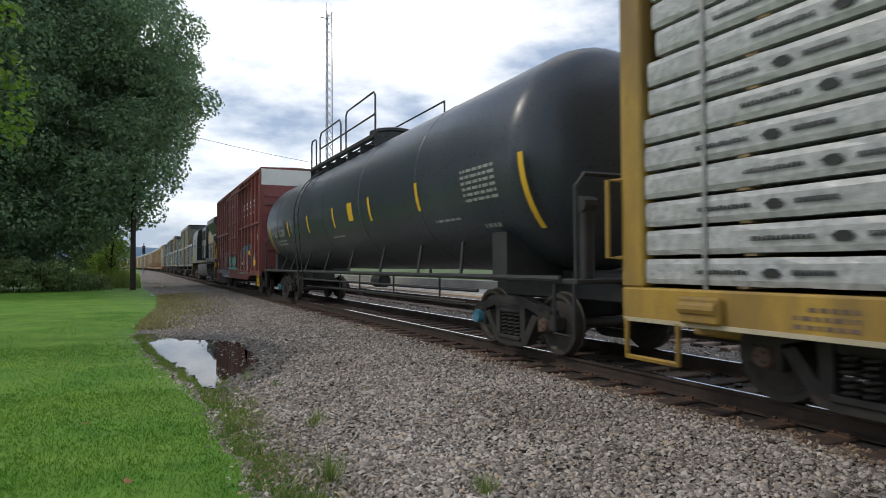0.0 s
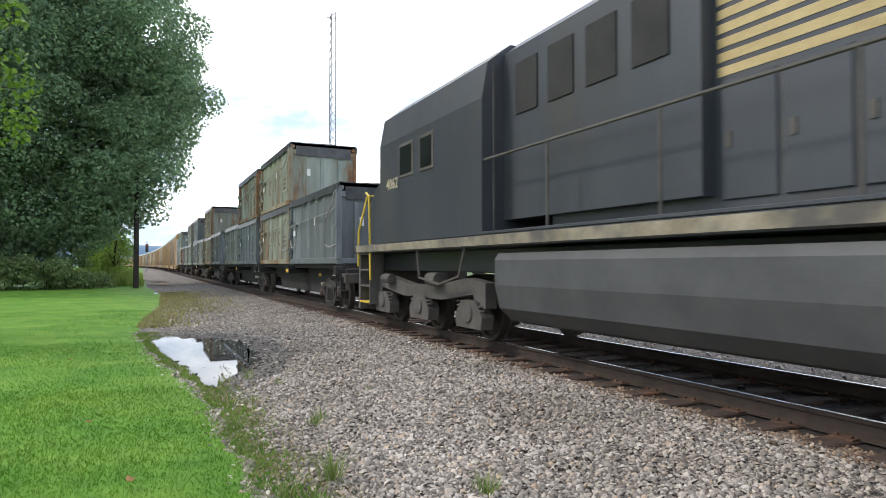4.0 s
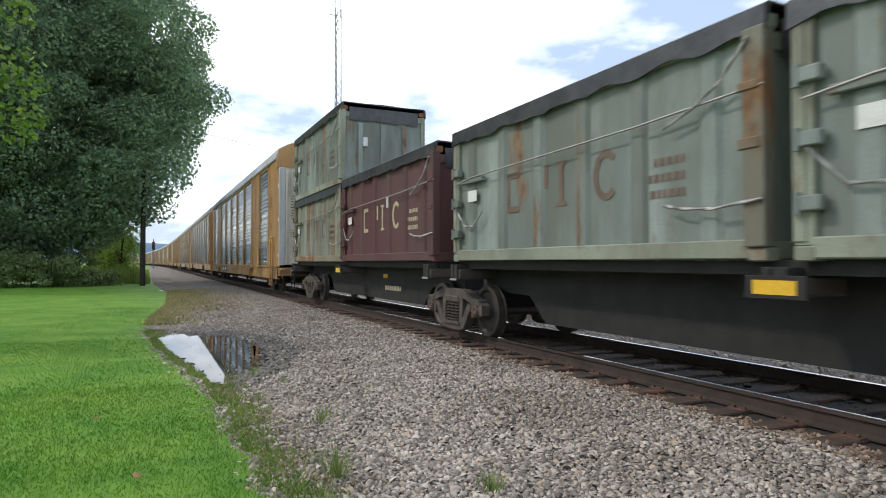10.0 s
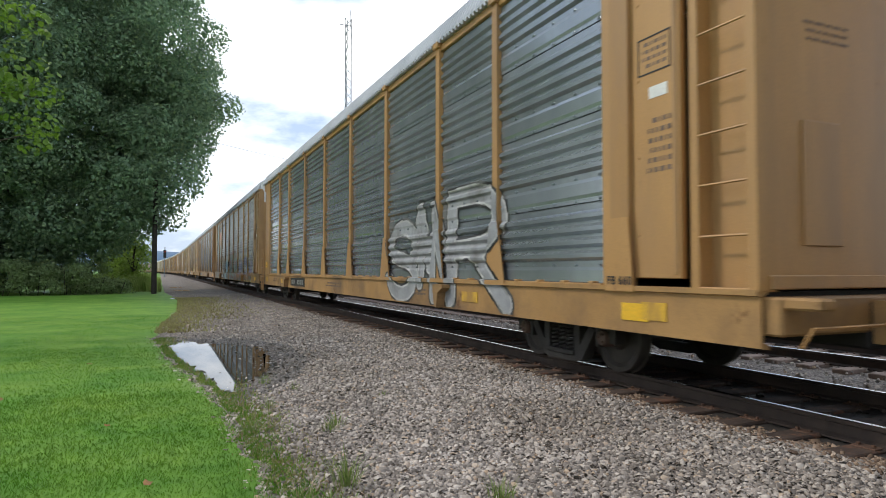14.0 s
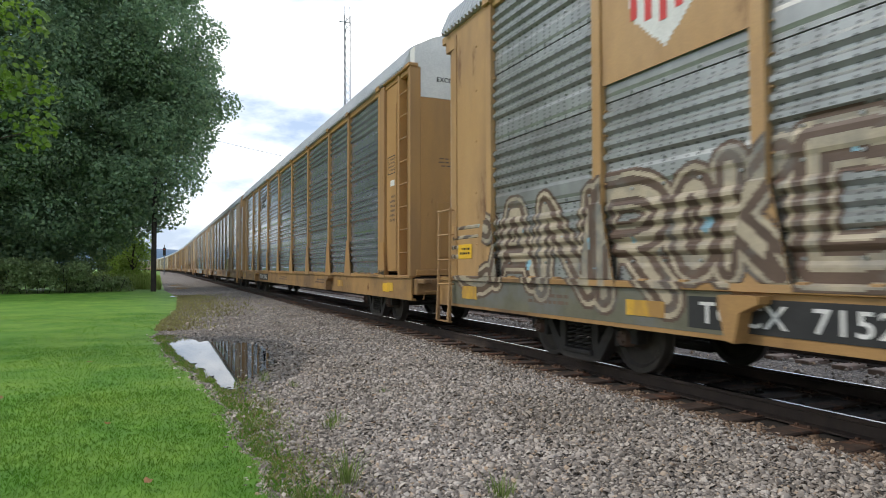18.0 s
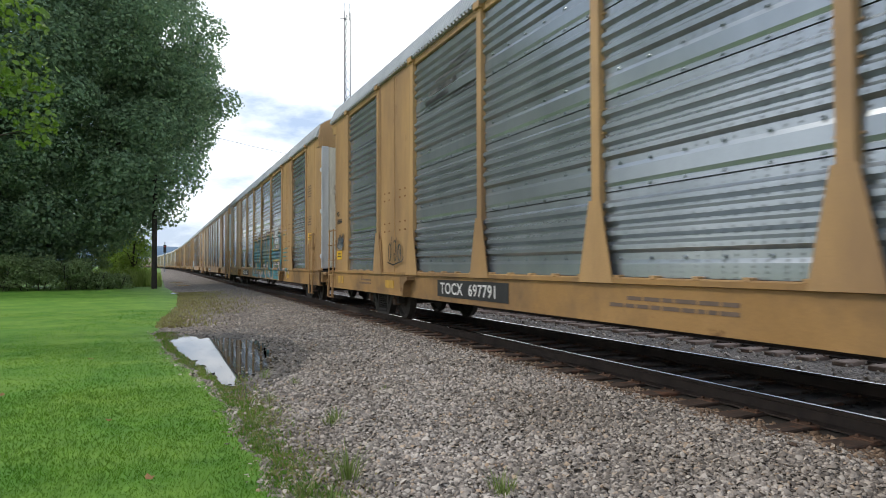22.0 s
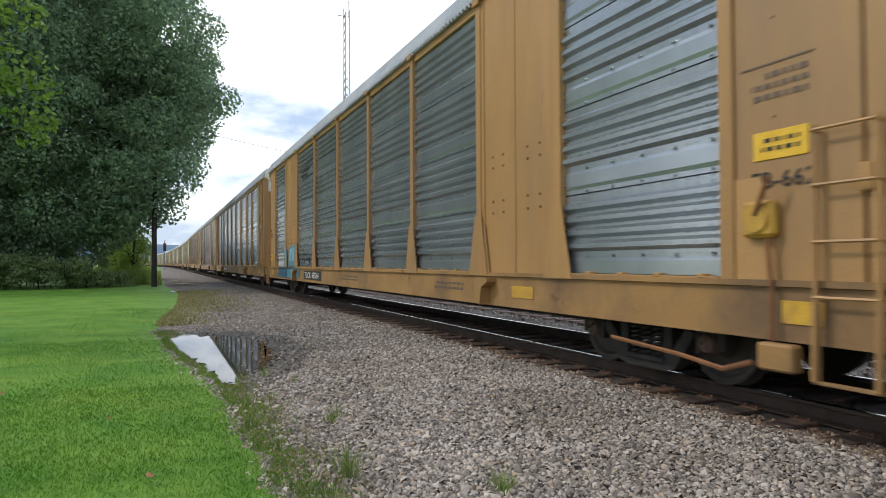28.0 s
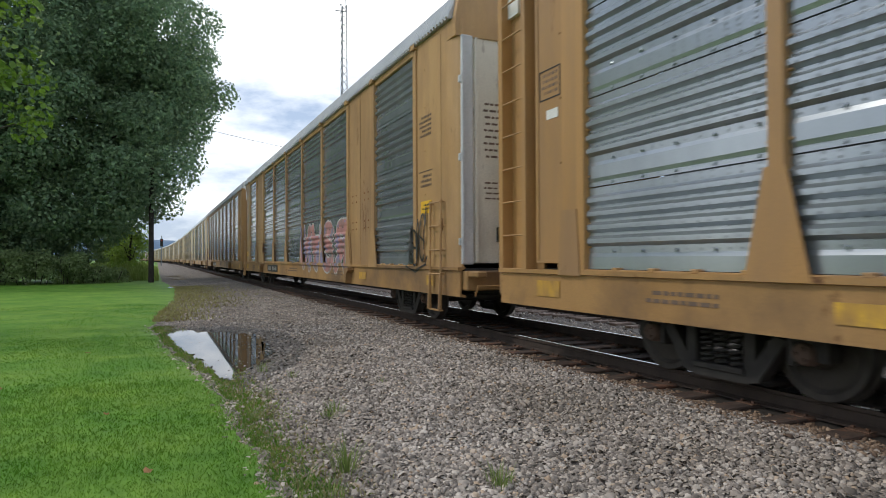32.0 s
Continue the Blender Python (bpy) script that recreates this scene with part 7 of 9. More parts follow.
part("bearing_cap", MB().lathe((2.1 + 0.89, R_WHEEL), [(-1.16, 0.05), (-1.15, 0.1), (-1.06, 0.11)], 14), PAINT["blue"], tank, "blue bearing end cap", True)
part("bearing_cap", MB().lathe((LT - 2.4 + 0.89, R_WHEEL), [(-1.16, 0.05), (-1.15, 0.1), (-1.06, 0.11)], 14), PAINT["blue"], tank, "blue bearing end cap", True)
end_gear(tank, LT - 0.3)

# ---- red box car ----
BX = 26.75
LB = 42.4 - BX
box = car_thing("box_car", BX, "tall red box car with graffiti and a white end band", "railcar")
part("body", MB().box(-1.44, 1.44, 0, LB, 1.0, 5.30, 0.01), M["red"], box, "red steel body")
part("roof", MB().prism_y([(-1.47, 5.27), (1.47, 5.27), (1.47, 5.32), (0, 5.38), (-1.47, 5.32)], -0.02, LB + 0.02), M["red"], box, "shallow red roof")
part("side_sill", MB().box(-1.5, -1.42, 0, LB, 0.82, 1.03, 0.01), M["red"], box)
part("side_sill", MB().box(1.42, 1.5, 0, LB, 0.82, 1.03, 0.01), M["red"], box)
part("centre_sill", MB().box(-0.4, 0.4, 0, LB, 0.5, 1.0, 0.02), M["under"], box)
part("sill_apron", MB().prism([(2.6, 0.82), (LB - 2.6, 0.82), (LB - 3.4, 0.6), (3.4, 0.6)], -1.5, -1.46), M["red"], box)
D0, D1 = 5.9, 9.7        # the door
for k in range(7):
    y = 0.05 + k * (D0 - 0.1) / 6
    part("rib", MB().box(-1.53, -1.44, y - 0.04, y + 0.04, 1.02, 5.26, 0.01), M["red"], box)
    y = D1 + 0.05 + k * (LB - D1 - 0.1) / 6
    part("rib", MB().box(-1.53, -1.44, y - 0.04, y + 0.04, 1.02, 5.26, 0.01), M["red"], box)
for z in (3.05, 5.18):
    part("belt_rail", MB().box(-1.54, -1.44, 0.02, D0 - 0.05, z - 0.045, z + 0.045, 0.01), M["red"], box)
    part("belt_rail", MB().box(-1.54, -1.44, D1 + 0.05, LB - 0.02, z - 0.045, z + 0.045, 0.01), M["red"], box)
for n_, (a, b) in enumerate(((D0, (D0 + D1) / 2 - 0.02), ((D0 + D1) / 2 + 0.02, D1))):
    dr = part("door", MB().box(-1.53, -1.45, a, b, 1.06, 4.85, 0.01), M["red"], box, "red sliding door")
    for z in (1.1, 1.9, 2.7, 3.5, 4.3, 4.8):
        part("door_rib", MB().box(-1.57, -1.53, a + 0.02, b - 0.02, z - 0.05, z + 0.05, 0.012), M["red"], dr)
    for y in (a + 0.06, b - 0.06, (a + b) / 2):
        part("door_post", MB().box(-1.575, -1.53, y - 0.035, y + 0.035, 1.08, 4.83, 0.01), M["red"], dr)
    part("lock_rod", MB().cyl((-1.6, a + 0.35, 1.15), (-1.6, a + 0.35, 4.75), 0.022, 6).box(-1.63, -1.57, a + 0.25, a + 0.45, 1.9, 2.05, 0.01), M["red"], dr)
part("door_track", MB().box(-1.62, -1.5, D0 - 3.5, D1 + 0.3, 0.96, 1.04, 0.01).box(-1.60, -1.5, D0 - 3.5, D1 + 0.3, 4.86, 4.94, 0.01), M["red"], box)
part("white_band", MB().box(-1.443, 1.443, -0.012, -0.001, 4.6, 5.28), M["white"], box, "white band across the end's top")
for k in range(9):
    part("end_rib", MB().prism_y([(-1.3, 1.15 + k * 0.37), (1.3, 1.15 + k * 0.37), (1.3, 1.27 + k * 0.37), (-1.3, 1.27 + k * 0.37)], -0.07, 0.0), M["red"], box)
et = letters("end_lettering", "EXCESS HEIGHT CAR", 0.13, M["black_mark"], box, (0, 0, 0), "small black lettering")
et.matrix_basis = Matrix.Translation((-1.36, -0.008, 4.76)) @ Matrix.Rotation(radians(90), 4, "Z")
rungs(box, 0.08, 0.5, -1.5, (1.25, 1.7, 2.15, 2.6), M["red"])
rungs(box, LB - 0.5, LB - 0.08, -1.5, (1.25, 1.7, 2.15, 2.6), M["red"])
for q in (0.3, LB - 0.7):
    part("step", MB().pipe([(-1.48, q, 0.9), (-1.48, q, 0.4), (-1.48, q + 0.4, 0.4), (-1.48, q + 0.4, 0.9)], 0.025, 5), M["sticker"] if q < 1 else M["red"], box)


def red_x(z, y):
    return -1.446


letters("number", "729", 0.55, M["white"], box, (-1.447, LB - 0.95, 2.08), "white car number")
letters("number", "123", 0.55, M["white"], box, (-1.447, LB - 2.05, 2.08), "white car number")
mb = MB()
for yy in (LB - 1.0, LB - 1.5, LB - 2.15, LB - 2.65):
    mb.box(-1.45, -1.446, yy - 0.07, yy, 2.66, 2.98)
    mb.box(-1.45, -1.446, yy - 0.28, yy - 0.21, 2.66, 2.98)
    mb.box(-1.45, -1.446, yy - 0.21, yy - 0.07, 2.91, 2.98)
part("owner_mark", mb, M["cream"], box, "faded owner's initials as blocks")
mb = MB()
for k, yy in enumerate((D0 - 1.0, D0 - 1.9, D0 - 2.8, D0 - 3.7)):
    mb.ribbon([(yy, 3.7), (yy - 0.2, 4.1), (yy - 0.5, 4.1)], 0.1, red_x)
    mb.ribbon([(yy - 0.1, 3.9), (yy - 0.45, 3.9)], 0.09, red_x)
    mb.ribbon([(yy + 0.2, 3.6), (yy - 0.5, 3.6)], 0.05, red_x)
part("emblem", mb, M["white"], box, "slanted white emblem blocks")
bars(box, LB - 1.9, 1.85, 1.0, 0.18, 2, M["white"], -1.447, rng_seed=4)
bars(box, 0.8, 2.35, 0.7, 0.3, 4, M["white"], -1.447, rng_seed=5)
bars(box, 2.0, 2.4, 0.1, 0.45, 6, M["white"], -1.447, rng_seed=6)
bars(box, 2.5, 2.4, 0.12, 0.4, 5, M["white"], -1.447, rng_seed=7)
bars(box, D0 + 2.4, 4.2, 1.0, 0.25, 3, M["white"], -1.535, rng_seed=8)
part("data_panel", MB().box(-1.45, -1.445, 0.95, 1.5, 1.75, 2.1), M["black_mark"], box, "black data panel")
bars(box, 1.0, 1.8, 0.42, 0.26, 4, M["white"], -1.451, rng_seed=9)
for y, z, w in ((0.85, 1.27, 0.5), (4.35, 1.3, 0.25), (LB - 1.3, 1.25, 0.4), (D1 - 1.3, 1.35, 0.25)):
    part("yellow_mark", MB().box(-1.546, -1.540, y, y + w, z, z + w * 0.45), M["sticker"], box, "yellow reflector")
part("notice", MB().box(-1.546, -1.540, 2.3, 2.72, 1.74, 1.92), M["sticker"], box, "yellow notice board")
part("lever_recess", MB().box(-1.50, -1.44, 1.95, 2.6, 1.2, 1.66, 0.02), M["black_mark"], box, "dark recess with brake levers")
truck(box, 2.4)
truck(box, LB - 2.4)
end_gear(box, LB)

# ---- black road locomotive, running long hood first ----
LS = 43.2
LL = 64.3 - LS
loco = car_thing("locomotive", LS, "black diesel locomotive with gold stripes and yellow handrails", "locomotive")
P = lambda name, mb, m="loco", label="", smooth=False, parent=None: part(name, mb, M[m], parent or loco, label, smooth)
P("frame", MB().box(-1.5, 1.5, 0.35, LL - 0.3, 1.5, 1.68, 0.02).box(-0.8, 0.8, 0.3, LL - 0.3, 1.1, 1.5, 0.02), "loco", "black underframe")
P("sill_stripe", MB().box(-1.508, -1.50, 1.3, LL - 0.5, 1.52, 1.66), "worn_sill", "worn tan sill stripe")
P("long_hood", MB().prism_y([(-0.95, 1.68), (0.95, 1.68), (0.95, 3.95), (0.72, 4.48), (-0.72, 4.48), (-0.95, 3.95)], 4.6, 13.6), "loco", "long engine hood")
P("radiator_hood", MB().prism_y([(-1.18, 1.72), (1.18, 1.72), (1.18, 4.3), (-1.18, 4.3)], 1.02, 4.8), "loco")
P("radiator_wing", MB().prism_y([(-1.182, 3.5), (-1.52, 4.18), (-1.52, 4.46), (-1.42, 4.52), (0, 4.64), (1.42, 4.52), (1.52, 4.46), (1.52, 4.18), (1.182, 3.5)], 1.0, 5.6), "loco", "overhanging radiator wings")
P("exhaust_box", MB().box(-0.6, 0.6, 8.2, 10.2, 4.46, 4.64, 0.04), "loco")
P("dynamic_brake_box", MB().prism_y([(-1.12, 1.9), (1.12, 1.9), (1.12, 4.38), (0.85, 4.6), (-0.85, 4.6), (-1.12, 4.38)], 10.9, 14.6), "loco", "tall electrical cabinet")
for k in range(4):
    P("grille", MB().box(-1.14, -1.12, 11.3 + k * 0.8, 11.85 + k * 0.8, 3.4, 4.15, 0.006), "under", "dark louvre")
P("cab", MB().prism_y([(-1.5, 1.68), (1.5, 1.68), (1.5, 3.7), (1.4, 4.25), (1.0, 4.56), (-1.0, 4.56), (-1.4, 4.25), (-1.5, 3.7)], 14.6, 19.0), "loco", "wide crew cab")
P("nose", MB().prism([(19.0, 1.68), (20.7, 1.68), (20.7, 2.6), (20.2, 3.0), (19.4, 3.2), (19.0, 4.2)], -1.15, 1.15), "loco", "sloping short nose")
for y0, y1 in ((16.3, 16.9), (17.2, 17.9)):
    wn_ = P("window", MB().box(-1.515, -1.49, y0, y1, 2.9, 3.55, 0.01), "loco_grime", "cab side window")
    P("pane", MB().box(-1.52, -1.514, y0 + 0.06, y1 - 0.06, 2.96, 3.49), "glass", "", False, wn_)
P("windscreen", MB().box(-0.9, 0.9, 18.98, 19.12, 3.3, 3.95, 0.02), "glass")
for k in range(13):
    y = 4.9 + k * 0.66
    if y < 10.3:
        P("hood_door", MB().box(-0.975, -0.95, y + 0.03, y + 0.62, 1.85, 3.0, 0.01), "loco")
        P("latch", MB().box(-0.99, -0.97, y + 0.5, y + 0.56, 2.35, 2.5), "loco_grime")
for y, w, z, h in ((1.4, 0.9, 2.1, 0.9), (2.5, 0.5, 2.1, 1.5), (3.3, 0.55, 1.9, 0.7), (3.3, 0.55, 2.75, 0.6), (4.0, 0.45, 1.9, 0.7), (4.0, 0.45, 2.75, 0.6)):
    P("screen", MB().box(-1.195, -1.18, y, y + w, z, z + h, 0.006), "under", "dark intake screen")
hw = MB()
hw.pipe([(-1.28, 3.4 + 0.29 * math.cos(a * math.pi / 10), 2.77 + 0.29 * math.sin(a * math.pi / 10)) for a in range(21)], 0.025, 6)
for a in range(8):
    hw.cyl((-1.28, 3.4, 2.77), (-1.28, 3.4 + 0.29 * math.cos(a * math.pi / 4), 2.77 + 0.29 * math.sin(a * math.pi / 4)), 0.018, 5)
hw.cyl((-1.33, 3.4, 2.77), (-1.18, 3.4, 2.77), 0.12, 10)
P("hand_brake_wheel", hw, "cream", "pale hand brake wheel")
for k in range(6):
    P("end_stripe", MB().box(-1.16, 1.16, 1.008, 1.018, 2.0 + k * 0.235, 2.115 + k * 0.235).box(-1.19, -1.181, 1.02, 1.16, 2.0 + k * 0.235, 2.115 + k * 0.235), "gold", "gold safety stripe")
for k in range(6):
    P("hood_stripe", MB().prism([(10.85, 3.05 + k * 0.14), (10.85, 3.14 + k * 0.14), (8.5 - k * 0.1, 3.14 + k * 0.14), (8.6 - k * 0.1, 3.05 + k * 0.14)], -0.956, -0.95), "gold", "gold speed stripe")
mb = MB()
for pts in ([(8.3, 3.1), (7.9, 3.75)], [(7.9, 3.75), (7.5, 3.15)], [(7.5, 3.15), (7.2, 3.75)]):
    mb.ribbon(pts, 0.19, lambda z, y: -0.957)
P("emblem", mb, "gold", "gold emblem shape")
for z, w in ((2.62, 1.8), (2.27, 2.0)):
    for k in range(7):
        mb = MB()
        y = 6.35 + w * k / 7
        mb.box(-0.982, -0.976, y, y + 0.06, z, z + 0.24)
        mb.box(-0.982, -0.976, y + 0.14, y + 0.2, z, z + 0.24)
        mb.box(-0.982, -0.976, y + 0.06, y + 0.14, z + (0.17 if k % 2 else 0.08), z + (0.24 if k % 2 else 0.15))
        P("owner_name", mb, "gold", "gold lettering as a plain block")
letters("road_number", "4062", 0.30, M["cream"], loco, (-1.506, 18.6, 2.75), "pale road number")
rn = letters("road_number", "4062", 0.26, M["cream"], loco, (0, 0, 0), "pale road number")
rn.matrix_basis = Matrix.Translation((-0.98, 0.99, 3.66)) @ Matrix.Rotation(radians(90), 4, "Z")
P("walkway", MB().box(-1.5, 1.5, 0.35, 15.3, 1.68, 1.72, 0.006), "loco")
P("handrail", MB().pipe([(-1.46, 1.3, 2.5), (-1.46, 1.5, 2.78), (-1.46, 15.2, 2.78)], 0.022, 6), "loco_grime", "long side handrail")
for k in range(8):
    P("stanchion", MB().cyl((-1.46, 1.6 + k * 1.9, 1.7), (-1.46, 1.6 + k * 1.9, 2.78), 0.02, 6), "loco_grime")
for y, f in ((0.45, 1), (LL - 0.5, -1)):
    for x in (-1.45, 1.45):
        P("handrail", MB().pipe([(x, y + f * 0.85, 0.9), (x, y + f * 0.8, 2.0), (x, y + f * 0.75, 2.75), (x, y + f * 0.55, 2.85)], 0.026, 6), "rail_yellow", "yellow handrail")
        P("handrail", MB().pipe([(x, y, 1.2), (x, y + f * 0.02, 2.0), (x * 0.9, y + f * 0.2, 2.8), (x * 0.6, y + f * 0.2, 2.88)], 0.026, 6), "rail_yellow", "yellow handrail")
        for k in range(4):
            a, b = sorted((y + f * 0.08, y + f * 0.75))
            P("step", MB().box(min(x, x * 0.8), max(x, x * 0.8), a, b, 0.38 + k * 0.36, 0.42 + k * 0.36, 0.006), "rail_yellow" if k == 0 else "loco_grime")
        P("step_side", MB().box(min(x * 0.78, x), max(x * 0.78, x), y + f * 0.8 - 0.02, y + f * 0.8 + 0.02, 0.36, 1.6, 0.005), "loco_grime")
    P("pilot", MB().prism_y([(-1.4, 0.22), (1.4, 0.22), (1.4, 1.5), (-1.4, 1.5)], min(y - f * 0.12, y), max(y - f * 0.12, y)), "loco_grime", "pilot plate")
    if f > 0:
        P("plow", MB().prism([(y - 0.13, 0.95), (y - 0.13, 0.30), (y - 0.42, 0.16), (y - 0.46, 0.16), (y - 0.30, 0.95)], -1.3, 1.3), "loco_grime", "dusty snow plough")
        P("drawbar_pocket", MB().box(-0.35, 0.35, y - 0.34, y - 0.12, 0.62, 1.05, 0.03), "under")
        for x_ in (-1.05, -0.85, -0.65):
            P("brake_hose", MB().pipe([(x_, y - 0.12, 1.1), (x_, y - 0.3, 0.95), (x_ + 0.04, y - 0.36, 0.7), (x_ + 0.1, y - 0.3, 0.5)], 0.03, 6), "under")
        P("uncoupling_lever", MB().pipe([(-1.42, y - 0.16, 1.25), (-1.3, y - 0.3, 1.2), (-0.4, y - 0.3, 1.1)], 0.016, 5), "loco_grime")
        P("grab_loop", MB().pipe([(-1.3, y - 0.05, 1.5), (-1.3, y - 0.2, 1.85), (-1.1, y - 0.2, 1.95), (-0.95, y - 0.15, 1.85), (-1.0, y - 0.1, 1.7)], 0.024, 6), "rail_yellow", "bent yellow grab rail")
    P("platform_rail", MB().pipe([(-0.8, y, 1.7), (-0.8, y, 2.6), (0.8, y, 2.6), (0.8, y, 1.7)], 0.022, 6), "rail_yellow")
P("headlight", MB().cyl((-0.75, 0.75, 2.2), (-0.75, 0.9, 2.2), 0.11, 12).cyl((0.75, 0.75, 2.2), (0.75, 0.9, 2.2), 0.11, 12), "cream", "lens of a ditch light")
for z in (2.95, 3.5, 4.05):
    P("grab_iron", MB().pipe([(0.1, 1.0, z), (0.1, 0.92, z), (0.55, 0.92, z), (0.55, 1.0, z)], 0.014, 5), "loco_grime", "bent grab iron")
P("horn", MB().pipe([(-0.3, 1.6, 4.68), (-0.3, 1.6, 4.85), (0.3, 1.6, 4.85), (0.3, 1.6, 4.68)], 0.02, 5), "loco")
P("fuel_tank", MB().prism_y([(-1.40, 1.40), (-1.46, 1.30), (-1.46, 0.95), (-1.38, 0.62), (-1.18, 0.44), (-0.95, 0.38), (0.95, 0.38), (1.18, 0.44), (1.38, 0.62), (1.46, 0.95), (1.46, 1.30), (1.40, 1.40)], 6.5, 14.3), "fuel", "large black fuel tank")
P("cab_ladder", MB().cyl((-1.3, 14.6, 1.7), (-1.3, 14.6, 4.2), 0.02, 5).cyl((-1.3, 15.1, 1.7), (-1.3, 15.1, 4.2), 0.02, 5), "loco_grime")
for k in range(6):
    P("rung", MB().cyl((-1.3, 14.6, 1.9 + 0.38 * k), (-1.3, 15.1, 1.9 + 0.38 * k), 0.014, 5), "loco_grime")
for yc in (3.5, LL - 3.6):
    fr = P("truck_frame", MB().prism([(-2.5, 0.55), (-2.5, 0.95), (-1.9, 1.02), (-0.6, 0.86), (0.6, 0.86), (1.9, 1.02), (2.5, 0.95), (2.5, 0.55), (2.2, 0.55), (2.1, 0.76), (0.9, 0.62), (-0.9, 0.62), (-2.1, 0.76), (-2.2, 0.55)], -1.22, -1.02), "loco_grime", "dusty cast truck frame")
    fr.matrix_basis = pose(0, yc, 0)
    fr2 = P("truck_frame", MB().prism([(-2.5, 0.55), (-2.5, 0.95), (-1.9, 1.02), (1.9, 1.02), (2.5, 0.95), (2.5, 0.55), (-2.5, 0.5)], 1.02, 1.22), "loco_grime")
    fr2.matrix_basis = pose(0, yc, 0)
    for a in (-2.0, 0, 2.0):
        P("journal_box", MB().prism([(a - 0.42, 0.22), (a + 0.42, 0.22), (a + 0.46, 0.42), (a + 0.24, 0.66), (a - 0.24, 0.66), (a - 0.46, 0.42)], -1.26, -1.05).lathe((a, 0.46), [(-1.30, 0.10), (-1.29, 0.15), (-1.24, 0.17)], 16), "loco_grime", "journal box", False, fr)
        for d in (-0.36, 0.36):
            P("spring", MB().pipe([(-1.2 + 0.05 * math.cos(k * 0.9), a + d + 0.08 * math.sin(k * 0.9), 0.40 + 0.24 * k / 24) for k in range(25)], 0.02, 5), "loco_grime", "", False, fr)
        wheelset(loco, yc + a)
    P("brake_cylinder", MB().cyl((-1.3, yc - 1.0, 0.98), (-1.3, yc - 0.6, 0.98), 0.12, 10).cyl((-1.3, yc + 1.3, 0.95), (-1.3, yc + 1.75, 0.95), 0.1, 10), "loco_grime")
    P("sand_pipe", MB().pipe([(-1.42, yc - 2.2, 1.5), (-1.42, yc - 2.0, 1.05), (-1.4, yc - 1.2, 0.9), (-1.42, yc - 0.4, 1.0), (-1.42, yc - 0.3, 1.5)], 0.025, 5), "loco_grime")
end_gear(loco, LL, 0.0)

# ---- yellow centre-beam flat car with wrapped timber ----
LU = 22.3
lum = car_thing("centre_beam_flat", 5.1 - LU, "yellow centre-beam flat car carrying wrapped timber", "railcar")
part("deck", MB().box(-1.5, 1.5, 0, LU, 0.66, 1.0, 0.02).box(-0.5, 0.5, 0, LU, 0.45, 0.68, 0.02), M["car_yellow"], lum, "deep yellow side sill and deck")
part("end_bulkhead", MB().box(-1.45, 1.45, LU - 0.22, LU - 0.02, 1.0, 5.6, 0.02).box(-1.5, -1.32, LU - 0.3, LU, 1.0, 5.6, 0.02), M["car_yellow"], lum, "tall yellow end bulkhead")
part("centre_beam", MB().box(-0.1, 0.1, 0.2, LU - 0.2, 1.0, 4.8, 0.01), M["car_yellow"], lum)
part("edge_strip", MB().box(-1.515, -1.5, 0.1, LU - 0.05, 0.66, 0.70), M["cream"], lum, "pale worn edge")
for k in range(12):
    y = LU - 1.05 - k * 1.85
    part("winch", MB().box(-1.58, -1.5, y - 0.22, y + 0.22, 0.70, 0.94, 0.02).cyl((-1.56, y - 0.2, 0.84), (-1.56, y + 0.2, 0.84), 0.06, 10), M["car_yellow"], lum, "strap winch")
    part("tie_strap", MB().box(-1.475, -1.468, y - 0.02, y + 0.02, 0.92, 5.3), M["cable"], lum, "steel tie strap")
part("step", MB().pipe([(-1.5, LU - 0.08, 0.68), (-1.5, LU - 0.08, 0.3), (-1.5, LU - 0.75, 0.3), (-1.5, LU - 0.75, 0.68)], 0.03, 5), M["car_yellow"], lum)
part("hand_rail", MB().pipe([(-1.5, LU - 0.02, 1.3), (-1.62, LU + 0.06, 1.3), (-1.62, LU + 0.06, 2.1), (-1.5, LU - 0.02, 2.1)], 0.025, 5), M["car_yellow"], lum)
bars(lum, LU - 2.4, 0.72, 0.5, 0.2, 3, M["brown_mark"], -1.503, rng_seed=3)
rw = np.random.default_rng(9)
